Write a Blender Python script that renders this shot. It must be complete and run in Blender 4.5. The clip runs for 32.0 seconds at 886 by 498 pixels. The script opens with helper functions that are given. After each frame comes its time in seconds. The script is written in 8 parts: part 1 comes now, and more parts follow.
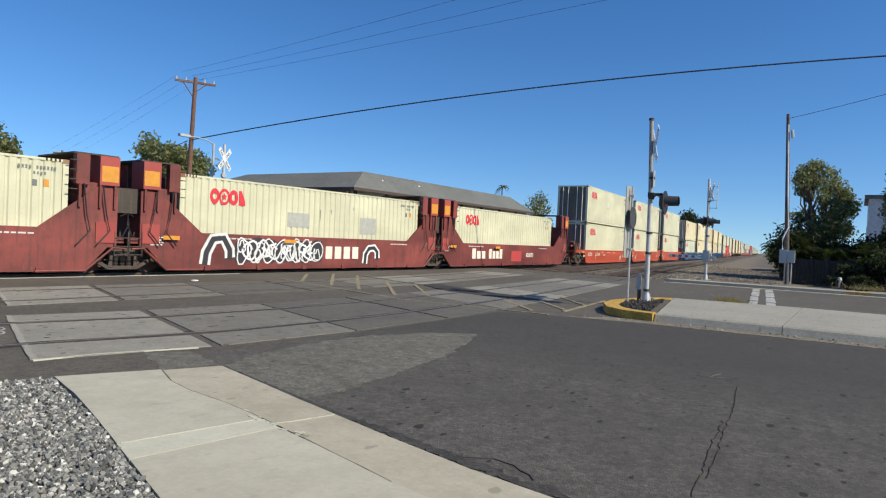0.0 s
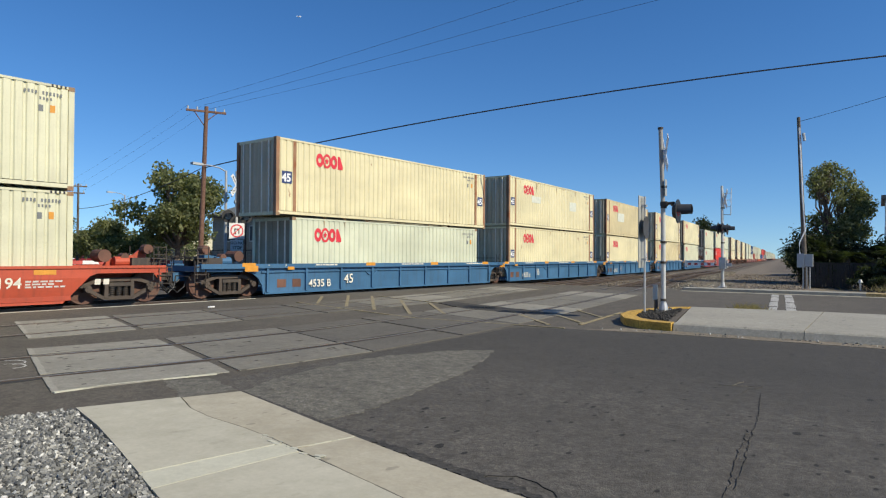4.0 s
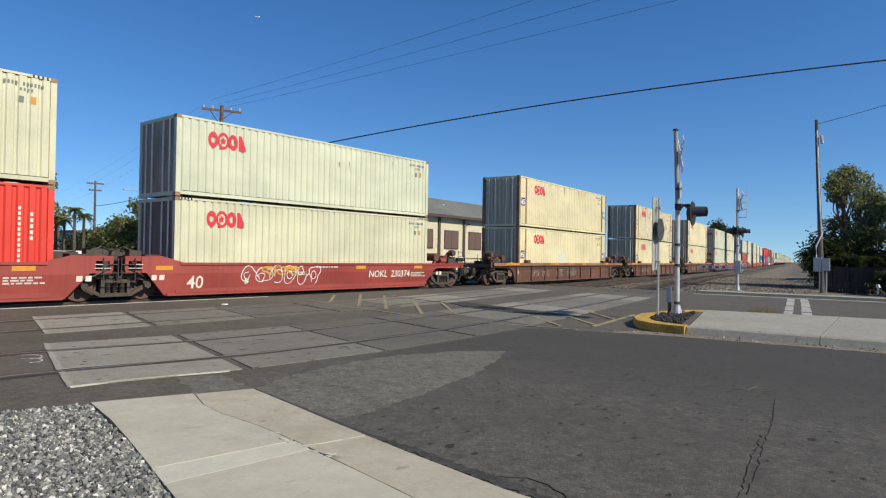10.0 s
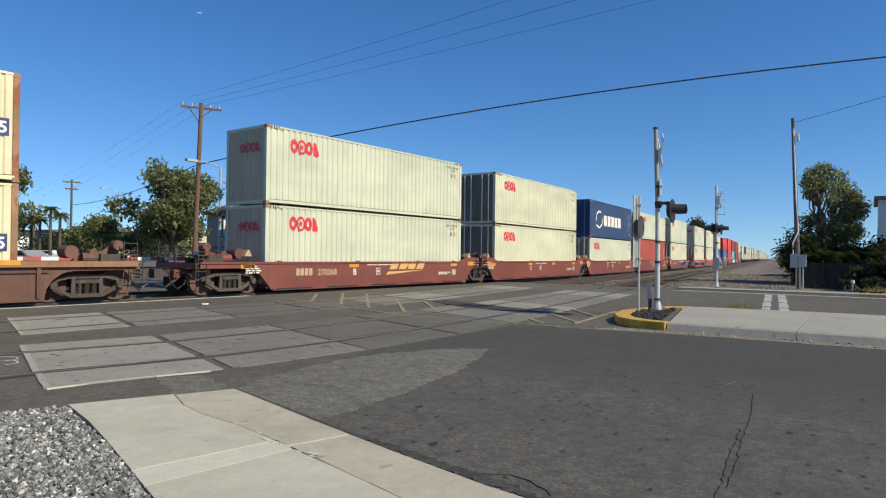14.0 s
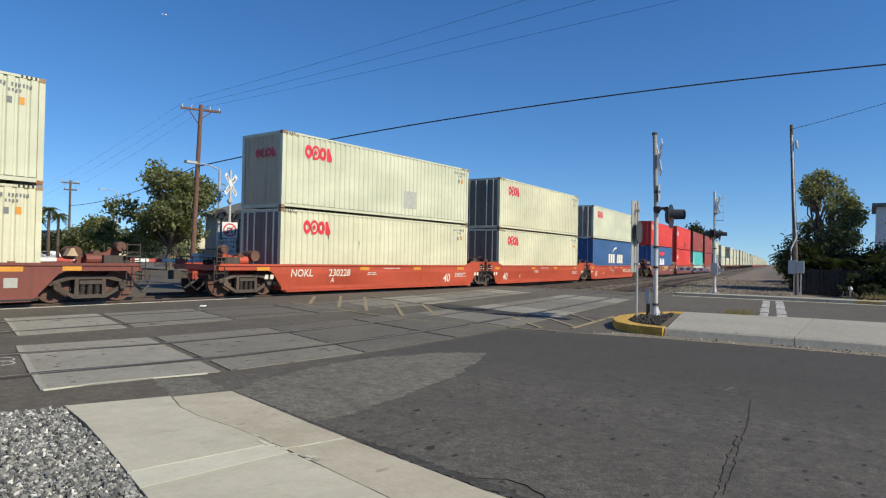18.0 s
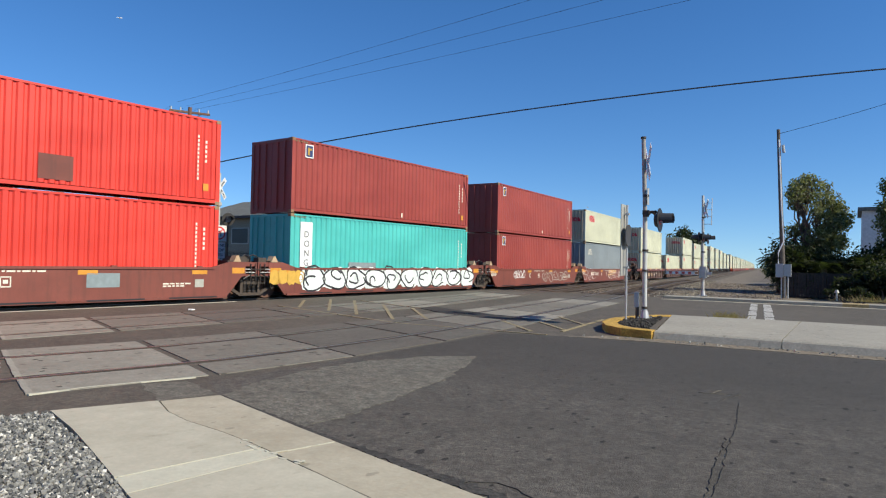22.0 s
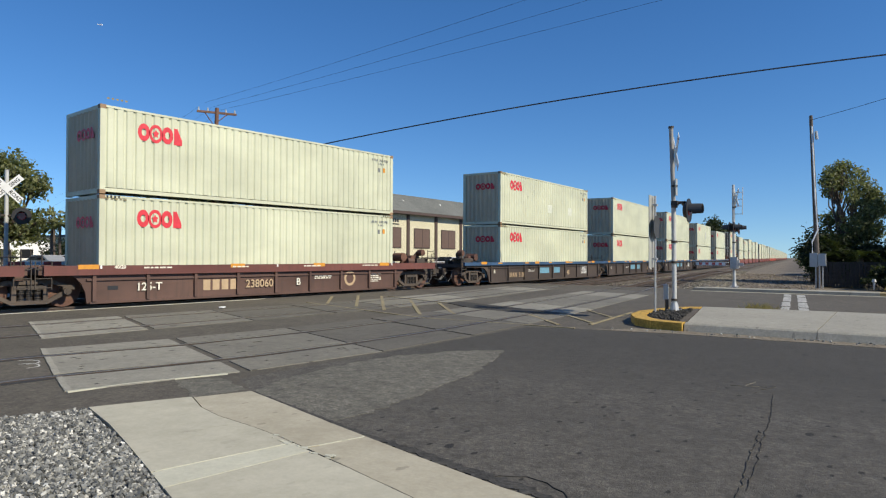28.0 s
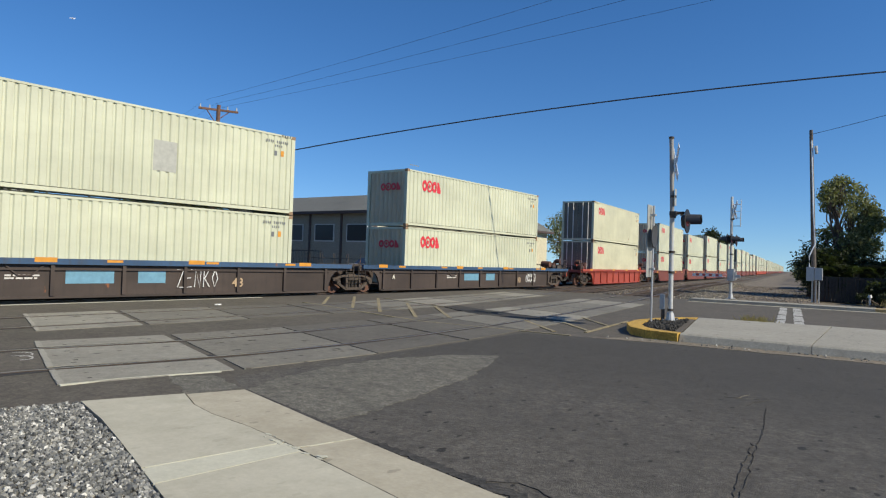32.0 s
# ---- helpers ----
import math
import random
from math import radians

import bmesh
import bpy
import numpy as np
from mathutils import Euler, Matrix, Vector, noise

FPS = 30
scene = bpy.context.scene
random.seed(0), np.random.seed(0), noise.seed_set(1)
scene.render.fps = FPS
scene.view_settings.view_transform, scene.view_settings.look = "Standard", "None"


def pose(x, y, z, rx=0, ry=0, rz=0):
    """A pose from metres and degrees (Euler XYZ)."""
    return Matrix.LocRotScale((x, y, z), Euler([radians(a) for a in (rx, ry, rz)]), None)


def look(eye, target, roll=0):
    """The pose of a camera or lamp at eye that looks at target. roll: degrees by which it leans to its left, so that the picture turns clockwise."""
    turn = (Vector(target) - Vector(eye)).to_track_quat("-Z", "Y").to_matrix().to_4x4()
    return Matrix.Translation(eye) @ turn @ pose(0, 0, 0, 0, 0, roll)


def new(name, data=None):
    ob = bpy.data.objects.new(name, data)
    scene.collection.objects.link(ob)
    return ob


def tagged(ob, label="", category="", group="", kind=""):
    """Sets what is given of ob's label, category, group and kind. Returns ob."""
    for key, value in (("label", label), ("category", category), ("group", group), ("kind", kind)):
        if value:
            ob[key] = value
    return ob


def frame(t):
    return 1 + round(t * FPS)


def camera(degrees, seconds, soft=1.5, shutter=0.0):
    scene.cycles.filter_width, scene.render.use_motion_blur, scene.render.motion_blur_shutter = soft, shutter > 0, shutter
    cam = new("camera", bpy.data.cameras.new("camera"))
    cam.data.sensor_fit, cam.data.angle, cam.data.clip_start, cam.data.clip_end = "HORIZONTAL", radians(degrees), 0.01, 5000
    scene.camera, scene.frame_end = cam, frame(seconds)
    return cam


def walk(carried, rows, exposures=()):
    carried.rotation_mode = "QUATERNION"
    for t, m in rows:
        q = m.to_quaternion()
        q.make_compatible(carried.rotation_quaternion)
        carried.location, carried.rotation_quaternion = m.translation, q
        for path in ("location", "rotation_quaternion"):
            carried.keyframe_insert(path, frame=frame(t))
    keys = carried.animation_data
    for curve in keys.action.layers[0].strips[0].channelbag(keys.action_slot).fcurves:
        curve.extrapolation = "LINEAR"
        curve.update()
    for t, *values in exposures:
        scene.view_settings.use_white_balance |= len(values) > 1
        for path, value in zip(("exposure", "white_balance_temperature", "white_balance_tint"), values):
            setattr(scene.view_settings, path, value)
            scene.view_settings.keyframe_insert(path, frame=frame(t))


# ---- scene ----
cam = camera(69.53, 32.0, soft=1.2)
EYE = 1.5
# seconds, yaw, pitch, roll of the camera on its standing place
TURNS = [
    (0, 33.10, -0.89, -2.58), (0.5, 32.93, -0.96, -2.76), (1, 32.77, -0.85, -2.50), (1.5, 32.96, -0.69, -2.32),
    (2, 32.90, -0.51, -2.47), (2.5, 33.19, -0.41, -2.10), (4.5, 34.47, 1.15, -0.23), (5, 34.56, 1.78, -0.36),
    (5.5, 35.21, 2.21, -0.61), (6, 35.24, 2.28, -1.16), (6.5, 34.35, 1.96, -0.87), (7, 34.17, 1.52, -0.54),
    (7.5, 34.85, 1.06, -0.54), (8, 35.28, 0.91, -0.60), (8.5, 35.30, 0.98, -0.59), (9, 35.03, 0.87, -0.44),
    (9.5, 34.80, 0.76, -0.31), (10, 35.41, 0.65, -0.96), (10.5, 35.18, 0.75, -0.33), (11, 34.17, 1.14, -0.31),
    (11.5, 33.99, 0.78, -0.62), (12, 34.05, 0.75, -0.85), (12.5, 33.69, 0.84, -0.72), (13, 33.88, 0.71, -0.73),
    (13.5, 34.04, 0.58, -0.69), (14, 33.83, 0.50, -0.69), (14.5, 33.73, 0.48, -0.73), (16.5, 33.56, 0.91, -1.22),
    (17, 33.79, 1.09, -1.05), (17.5, 33.77, 0.96, -0.97), (18, 33.69, 0.83, -1.12), (18.5, 33.75, 0.88, -1.19),
    (19, 33.67, 0.92, -1.30), (19.5, 33.59, 1.06, -1.49), (20, 33.58, 1.10, -1.64), (20.5, 33.62, 1.19, -1.79),
    (21, 33.43, 1.26, -1.76), (21.5, 33.26, 1.20, -1.63), (22, 32.80, 1.15, -1.14), (22.5, 31.78, 1.05, -1.46),
    (23, 31.06, 1.08, -0.89), (23.5, 30.58, 0.69, -0.77), (24, 30.99, 0.61, -1.20), (24.5, 31.00, 0.61, -1.05),
    (25, 31.23, 0.61, -0.57), (25.5, 31.53, 0.31, -0.63), (27.5, 35.17, 0.67, -0.68), (28, 35.15, 0.65, -0.26),
    (28.5, 35.01, 0.49, 0.05), (29, 34.65, 0.56, 0.93), (29.5, 34.17, 1.00, -0.81), (30, 35.31, 1.24, -1.38),
    (30.5, 34.75, 1.37, -1.57), (31, 34.75, 1.01, -1.80), (31.5, 34.45, 0.96, -1.71), (32, 34.93, 0.98, -1.89),
]
walk(cam, [(t, pose(0, 0, EYE, 90 + p, r, y)) for t, y, p, r in TURNS], exposures=[(0, 0.15), (2.5, 0.06), (4.5, 0.06), (6, -0.03), (8, -0.02), (9, 0.0), (11, 0.09), (14, 0.12), (17, 0.15), (19, 0.05), (21, 0.22), (23, 0.22), (25, 0.14), (28, 0.08), (30, 0.06), (32, 0.05)])

# ---- world and sun ----
SUN = Vector((0.785, 0.045, 0.615)).normalized()
world = bpy.data.worlds.new("sky")
scene.world = world
world.use_nodes = True
wn = world.node_tree.nodes
sky = wn.new("ShaderNodeTexSky")
sky.sky_type, sky.sun_disc = "NISHITA", False
sky.sun_elevation, sky.sun_rotation = math.asin(SUN.z), math.atan2(SUN.x, SUN.y)
sky.air_density, sky.dust_density, sky.ozone_density, sky.altitude = 1.0, 0.0, 6.0, 0
vivid = wn.new("ShaderNodeHueSaturation")
vivid.inputs["Saturation"].default_value, vivid.inputs["Hue"].default_value = 1.18, 0.5035
way, lift = wn.new("ShaderNodeTexCoord"), wn.new("ShaderNodeVectorMath")
lift.inputs[1].default_value = (0, 0, 0.06)
world.node_tree.links.new(way.outputs["Generated"], lift.inputs[0])
world.node_tree.links.new(lift.outputs[0], sky.inputs[0])
world.node_tree.links.new(sky.outputs[0], vivid.inputs["Color"])
world.node_tree.links.new(vivid.outputs[0], wn["Background"].inputs[0])
wn["Background"].inputs[1].default_value = 0.125
lamp = new("sun", bpy.data.lights.new("sun", "SUN"))
lamp.data.energy, lamp.data.angle, lamp.data.color = 5.0, radians(0.53), (1.0, 0.91, 0.72)
lamp.matrix_world = look((60, 30, 60), (60 - SUN.x, 30 - SUN.y, 60 - SUN.z))


# ---- materials ----
def shader(name):
    m = bpy.data.materials.new(name)
    m.use_nodes = True
    t = m.node_tree
    return m, t, t.nodes, t.nodes["Principled BSDF"]


def tex(t, kind, coord, scale=(1, 1, 1), detail=4.0, size=1.0, rough=0.55):
    mp = t.nodes.new("ShaderNodeMapping")
    mp.inputs["Scale"].default_value = scale
    t.links.new(coord, mp.inputs["Vector"])
    n = t.nodes.new(kind)
    n.inputs["Scale"].default_value = size
    if "Detail" in n.inputs:
        n.inputs["Detail"].default_value = detail
        n.inputs["Roughness"].default_value = rough
    t.links.new(mp.outputs[0], n.inputs["Vector"])
    return n


def ramp(t, fac, lo, hi, a=(0, 0, 0, 1), b=(1, 1, 1, 1)):
    r = t.nodes.new("ShaderNodeValToRGB")
    r.color_ramp.elements[0].position, r.color_ramp.elements[1].position = lo, hi
    r.color_ramp.elements[0].color, r.color_ramp.elements[1].color = a, b
    t.links.new(fac, r.inputs[0])
    return r.outputs[0]


def mix(t, fac, a, b, kind="MIX"):
    m = t.nodes.new("ShaderNodeMix")
    m.data_type, m.blend_type = "RGBA", kind
    for sock, v in ((m.inputs[0], fac), (m.inputs[6], a), (m.inputs[7], b)):
        if isinstance(v, (int, float, tuple)):
            sock.default_value = v if isinstance(v, (int, float)) else (*v[:3], 1)
        else:
            t.links.new(v, sock)
    return m.outputs[2]


def bump(t, p, height, strength, dist=0.02):
    b = t.nodes.new("ShaderNodeBump")
    b.inputs["Strength"].default_value, b.inputs["Distance"].default_value = strength, dist
    t.links.new(height, b.inputs["Height"])
    t.links.new(b.outputs[0], p.inputs["Normal"])


def where(t):
    """Object coordinates shifted by a random step for each object."""
    c, o = t.nodes.new("ShaderNodeTexCoord"), t.nodes.new("ShaderNodeObjectInfo")
    s = t.nodes.new("ShaderNodeMath")
    s.operation = "MULTIPLY"
    s.inputs[1].default_value = 57.0
    t.links.new(o.outputs["Random"], s.inputs[0])
    v = t.nodes.new("ShaderNodeVectorMath")
    t.links.new(c.outputs["Object"], v.inputs[0])
    t.links.new(s.outputs[0], v.inputs[1])
    return v.outputs[0], o.outputs["Random"]


def paint(name, col, rough=0.5, dirt=0.25, rust=0.0, fade=0.12, grime=(0.16, 0.12, 0.08), metal=0.0):
    """Painted steel: blotched fading, dirt that runs down, patches of rust."""
    m, t, n, p = shader(name)
    v, rnd = where(t)
    blotch = tex(t, "ShaderNodeTexNoise", v, (1, 0.35, 0.8), 5, 0.9).outputs[0]
    streak = tex(t, "ShaderNodeTexNoise", v, (7, 7, 0.35), 4, 1.0).outputs[0]
    fine = tex(t, "ShaderNodeTexNoise", v, (1, 1, 1), 3, 22).outputs[0]
    light = tuple(min(1, c * (1 + fade) + 0.008) for c in col)
    dark = tuple(c * (1 - fade) for c in col)
    c = mix(t, ramp(t, blotch, 0.3, 0.7), dark, light)
    d = mix(t, ramp(t, streak, 0.52, 0.8, b=(dirt, dirt, dirt, 1)), c, grime)
    grain_ = tex(t, "ShaderNodeTexNoise", v, (1, 1, 0.5), 6, 4.5, 0.7).outputs[0]
    d = mix(t, ramp(t, grain_, 0.5, 0.78, b=(dirt * dirt * 1.1,) * 3 + (1,)), d, grime)
    d = mix(t, ramp(t, fine, 0.55, 0.75, b=(dirt * 0.5, dirt * 0.5, dirt * 0.5, 1)), d, grime)
    if rust:
        sp = tex(t, "ShaderNodeTexNoise", v, (1.6, 1.6, 0.8), 9, 1.5, 0.66).outputs[0]
        e = 0.72 - 0.22 * rust
        d = mix(t, ramp(t, sp, e, e + 0.06), d, mix(t, fine, (0.16, 0.05, 0.02), (0.34, 0.13, 0.05)))
    t.links.new(d, p.inputs["Base Color"])
    t.links.new(ramp(t, blotch, 0, 1, (rough - 0.12,) * 3 + (1,), (rough + 0.18,) * 3 + (1,)), p.inputs["Roughness"])
    p.inputs["Metallic"].default_value = metal
    bump(t, p, fine, 0.12, 0.01)
    return m


def stone(name, a, b, fine=40.0, big=0.35, rough=0.9, relief=0.4, spots=0.0, crack=0.0, grain=1.0, lanes=0.0, darker_y=None):
    """Asphalt, concrete, soil: grain, large stains, small dark spots, cracks."""
    m, t, n, p = shader(name)
    v, rnd = where(t)
    g = tex(t, "ShaderNodeTexNoise", v, (1, 1, 1), 4, fine).outputs[0]
    w = tex(t, "ShaderNodeTexNoise", v, (1, 1, 1), 6, big, 0.6).outputs[0]
    w2 = tex(t, "ShaderNodeTexNoise", v, (1, 1, 1), 5, big * 6, 0.6).outputs[0]
    c = mix(t, ramp(t, w, 0.32, 0.68), a, b)
    c = mix(t, 0.45, c, mix(t, ramp(t, w2, 0.3, 0.7), a, b))
    for k, (sz, deep) in enumerate(((8.0, 0.30), (26.0, 0.38))):
        m3 = tex(t, "ShaderNodeTexNoise", v, (1, 1, 1), 3, sz, 0.7).outputs[0]
        d3 = deep * grain
        c = mix(t, 1.0, c, ramp(t, m3, 0.3, 0.7, (1 - d3,) * 3 + (1,), (1 + d3,) * 3 + (1,)), "MULTIPLY")
    c = mix(t, ramp(t, g, 0.35, 0.7, (0.45 * grain,) * 3 + (1,), (0, 0, 0, 1)), c, tuple(q * 0.45 for q in a))
    c = mix(t, ramp(t, g, 0.62, 0.75, (0, 0, 0, 1), (0.35 * grain,) * 3 + (1,)), c, tuple(min(1, q * 1.8) for q in b))
    if lanes:
        b1 = tex(t, "ShaderNodeTexNoise", v, (0.05, 0.32, 1), 3, 1.0).outputs[0]
        c = mix(t, ramp(t, b1, 0.42, 0.62, (0, 0, 0, 1), (lanes,) * 3 + (1,)), c, tuple(q * 0.62 for q in a))
    if darker_y:    # darker towards +y between two distances, its edge broken by noise
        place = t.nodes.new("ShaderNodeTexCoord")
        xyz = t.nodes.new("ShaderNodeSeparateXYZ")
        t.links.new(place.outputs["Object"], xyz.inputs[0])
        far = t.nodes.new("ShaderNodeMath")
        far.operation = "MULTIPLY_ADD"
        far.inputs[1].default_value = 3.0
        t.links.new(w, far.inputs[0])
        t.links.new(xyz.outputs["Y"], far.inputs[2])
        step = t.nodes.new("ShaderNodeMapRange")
        step.inputs["From Min"].default_value, step.inputs["From Max"].default_value = darker_y[0] + 1.5, darker_y[1] + 1.5
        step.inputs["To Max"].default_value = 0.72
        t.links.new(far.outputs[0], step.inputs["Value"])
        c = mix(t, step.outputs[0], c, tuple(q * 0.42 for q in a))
    if spots:
        for size, reach in ((1.8, 0.155), (4.4, 0.18)):
            s = tex(t, "ShaderNodeTexVoronoi", v, (1, 0.55, 1), 0, size)
            s.voronoi_dimensions = "2D"
            wob = t.nodes.new("ShaderNodeMath")
            wob.operation = "MULTIPLY_ADD"
            wob.inputs[1].default_value = 0.22
            t.links.new(w2, wob.inputs[0])
            t.links.new(s.outputs["Distance"], wob.inputs[2])
            few = ramp(t, s.outputs["Color"], 0.37, 0.39)
            c = mix(t, ramp(t, wob.outputs[0], reach, reach + 0.012, (spots,) * 3 + (1,), (0, 0, 0, 1)), c, mix(t, few, tuple(q * 0.16 for q in a), c))
    if crack:
        k = tex(t, "ShaderNodeTexVoronoi", v, (1, 1, 1), 0, 0.16)
        k.feature = "DISTANCE_TO_EDGE"
        warp = t.nodes.new("ShaderNodeVectorMath")
        warp.operation = "ADD"
        nz = tex(t, "ShaderNodeTexNoise", v, (1, 1, 1), 6, 2.2)
        t.links.new(v, warp.inputs[0])
        t.links.new(nz.outputs[1], warp.inputs[1])
        t.links.new(warp.outputs[0], k.inputs["Vector"])
        c = mix(t, ramp(t, k.outputs[0], 0.0, 0.0045, (crack,) * 3 + (1,), (0, 0, 0, 1)), c, tuple(q * 0.2 for q in a))
    t.links.new(c, p.inputs["Base Color"])
    p.inputs["Roughness"].default_value = rough
    bump(t, p, g, relief, 0.01)
    return m


def plain(name, col, rough=0.6, metal=0.0, vary=0.12, size=6.0):
    m, t, n, p = shader(name)
    v, rnd = where(t)
    w = tex(t, "ShaderNodeTexNoise", v, (1, 1, 1), 5, size).outputs[0]
    t.links.new(mix(t, ramp(t, w, 0.3, 0.7), tuple(c * (1 - vary) for c in col), tuple(min(1, c * (1 + vary)) for c in col)), p.inputs["Base Color"])
    p.inputs["Roughness"].default_value, p.inputs["Metallic"].default_value = rough, metal
    return m


def leafy(name, a, b):
    """Leaves that let some light through."""
    m, t, n, p = shader(name)
    g = t.nodes.new("ShaderNodeNewGeometry")
    c = mix(t, g.outputs["Random Per Island"], a, b)
    t.links.new(c, p.inputs["Base Color"])
    p.inputs["Roughness"].default_value = 0.6
    thin, both = n.new("ShaderNodeBsdfTranslucent"), n.new("ShaderNodeMixShader")
    t.links.new(mix(t, 1.0, c, (1.25, 1.3, 0.7), "MULTIPLY"), thin.inputs["Color"])
    both.inputs[0].default_value = 0.5
    t.links.new(p.outputs[0], both.inputs[1])
    t.links.new(thin.outputs[0], both.inputs[2])
    t.links.new(both.outputs[0], n["Material Output"].inputs[0])
    return m


def pebbly(name, light=1.0, tint=(1, 1, 1)):
    m, t, n, p = shader(name)
    g = t.nodes.new("ShaderNodeNewGeometry")
    r = t.nodes.new("ShaderNodeValToRGB")
    e = r.color_ramp.elements
    e[0].color, e[1].color = (0.06, 0.062, 0.060, 1), (0.62, 0.61, 0.56, 1)
    for pos, c in ((0.3, (0.13, 0.133, 0.13, 1)), (0.6, (0.20, 0.20, 0.185, 1)), (0.84, (0.29, 0.285, 0.26, 1)), (0.92, (0.50, 0.49, 0.45, 1))):
        k = e.new(pos)
        k.color = c
    t.links.new(g.outputs["Random Per Island"], r.inputs[0])
    for k in e:
        k.color = (*[min(0.8, q * light * h) for q, h in zip(k.color[:3], tint)], 1)
    t.links.new(r.outputs[0], p.inputs["Base Color"])
    p.inputs["Roughness"].default_value = 0.85
    return m


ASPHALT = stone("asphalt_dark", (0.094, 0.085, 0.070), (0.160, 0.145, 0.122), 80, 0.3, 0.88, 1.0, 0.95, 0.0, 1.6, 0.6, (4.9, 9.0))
ASPHALT_OLD = stone("asphalt_old", (0.118, 0.110, 0.089), (0.195, 0.183, 0.148), 70, 0.5, 0.9, 1.0, 0.5, 0.0, 1.4)
ASPHALT_TRACK = stone("asphalt_between_tracks", (0.080, 0.069, 0.053), (0.130, 0.114, 0.090), 60, 0.45, 0.9, 0.5, 0.4, 0.25)
CONCRETE = stone("concrete_walk", (0.365, 0.342, 0.262), (0.495, 0.468, 0.37), 25, 0.7, 0.85, 0.12, 0.10, 0.0, 0.13)
CONCRETE_PALE = stone("concrete_pale", (0.46, 0.445, 0.35), (0.56, 0.545, 0.435), 40, 0.6, 0.85, 0.2, 0.25, 0.0, 0.16)
GUTTER = stone("concrete_gutter", (0.335, 0.30, 0.22), (0.465, 0.428, 0.33), 30, 0.8, 0.88, 0.15, 0.3, 0.0, 0.16)
KERB_CONCRETE = stone("concrete_kerb", (0.27, 0.255, 0.212), (0.36, 0.342, 0.285), 30, 0.5, 0.88, 0.2, 0.35, 0.0, 0.3)
JOINT = stone("dirty_joint", (0.15, 0.135, 0.105), (0.22, 0.20, 0.16), 30, 2.0, 0.9, 0.3)
BLACK_PATCH = stone("black_patch", (0.032, 0.029, 0.024), (0.058, 0.052, 0.043), 60, 1.0, 0.9, 0.5)
CRUMB = stone("crumbled_asphalt", (0.030, 0.028, 0.025), (0.075, 0.07, 0.062), 30, 2.0, 0.95, 1.0)
PANEL = stone("crossing_concrete", (0.088, 0.080, 0.065), (0.14, 0.129, 0.106), 60, 0.45, 0.85, 0.3, 0.5, 0.0, 0.5)
PANEL_MID = stone("crossing_concrete_worn", (0.14, 0.13, 0.106), (0.215, 0.202, 0.166), 60, 0.5, 0.85, 0.3, 0.6, 0.0, 0.45)
PANEL_PALE = stone("crossing_concrete_clean", (0.20, 0.188, 0.154), (0.31, 0.294, 0.244), 60, 0.6, 0.85, 0.3, 0.7, 0.0, 0.4)
BALLAST = stone("ballast_bed", (0.075, 0.063, 0.049), (0.155, 0.130, 0.100), 16, 0.4, 0.95, 1.0)
SOIL = stone("dry_soil", (0.165, 0.138, 0.100), (0.26, 0.22, 0.162), 9, 0.12, 0.95, 0.8)
DIRT_ROAD = stone("gravel_track", (0.150, 0.122, 0.092), (0.255, 0.215, 0.165), 14, 0.5, 0.95, 1.0, 0.8, 0.0, 1.3)
PEBBLE = pebbly("crushed_stone")
PEBBLE_PALE = pebbly("pale_gravel", 1.05, (1.08, 0.97, 0.80))
PEBBLE_BROWN = pebbly("brown_ballast", 0.75, (1.15, 0.95, 0.76))
RAIL = plain("rail_steel", (0.15, 0.11, 0.085), 0.5, 0.6)
RAIL_TOP = plain("rail_head_steel", (0.20, 0.19, 0.18), 0.45, 0.4)
TIE = plain("tie_wood", (0.10, 0.075, 0.055), 0.9)
RUBBER = plain("black_rubber", (0.025, 0.024, 0.023), 0.8)
YELLOW_KERB = stone("yellow_kerb_paint", (0.47, 0.28, 0.045), (0.60, 0.38, 0.075), 50, 0.9, 0.8, 0.2, 0.4)
FADED_YELLOW = stone("faded_yellow_kerb", (0.34, 0.25, 0.11), (0.44, 0.34, 0.17), 40, 1.5, 0.85, 0.2, 0.4)
YELLOW_LINE = stone("worn_yellow_line", (0.22, 0.185, 0.11), (0.35, 0.29, 0.165), 40, 1.5, 0.85, 0.2, 0.4)
WHITE_LINE = stone("worn_white_line", (0.34, 0.335, 0.31), (0.56, 0.55, 0.51), 30, 2.0, 0.8, 0.2, 0.3)
GALV = plain("galvanised_steel", (0.46, 0.46, 0.45), 0.45, 0.35)
BAR_PALE = plain("pale_locking_bar", (0.80, 0.74, 0.62), 0.5)
ALU = plain("aluminium_paint", (0.50, 0.50, 0.48), 0.5, 0.1)
BLACK = plain("black_paint", (0.02, 0.02, 0.022), 0.5)
DARK_STEEL = paint("grimy_steel", (0.050, 0.040, 0.033), 0.75, 0.5, 0.3)
TRUCK = paint("dusty_truck", (0.082, 0.062, 0.048), 0.85, 0.6, 0.25, 0.35, (0.035, 0.027, 0.022))
WHEEL = paint("rusty_wheel", (0.115, 0.052, 0.034), 0.7, 0.4, 0.4)
WOOD = stone("weathered_pole", (0.15, 0.078, 0.05), (0.225, 0.125, 0.085), 25, 0.8, 0.9, 0.5)
WOOD_GREY = stone("grey_pole", (0.10, 0.083, 0.068), (0.175, 0.148, 0.122), 25, 0.8, 0.9, 0.5)
WHITE = plain("white_paint", (0.80, 0.80, 0.78), 0.5)
REDLENS = plain("red_lens", (0.30, 0.02, 0.02), 0.2)
ORANGE = plain("orange_plate", (0.62, 0.27, 0.03), 0.5)
LETTER = plain("white_letters", (0.72, 0.68, 0.57), 0.6)
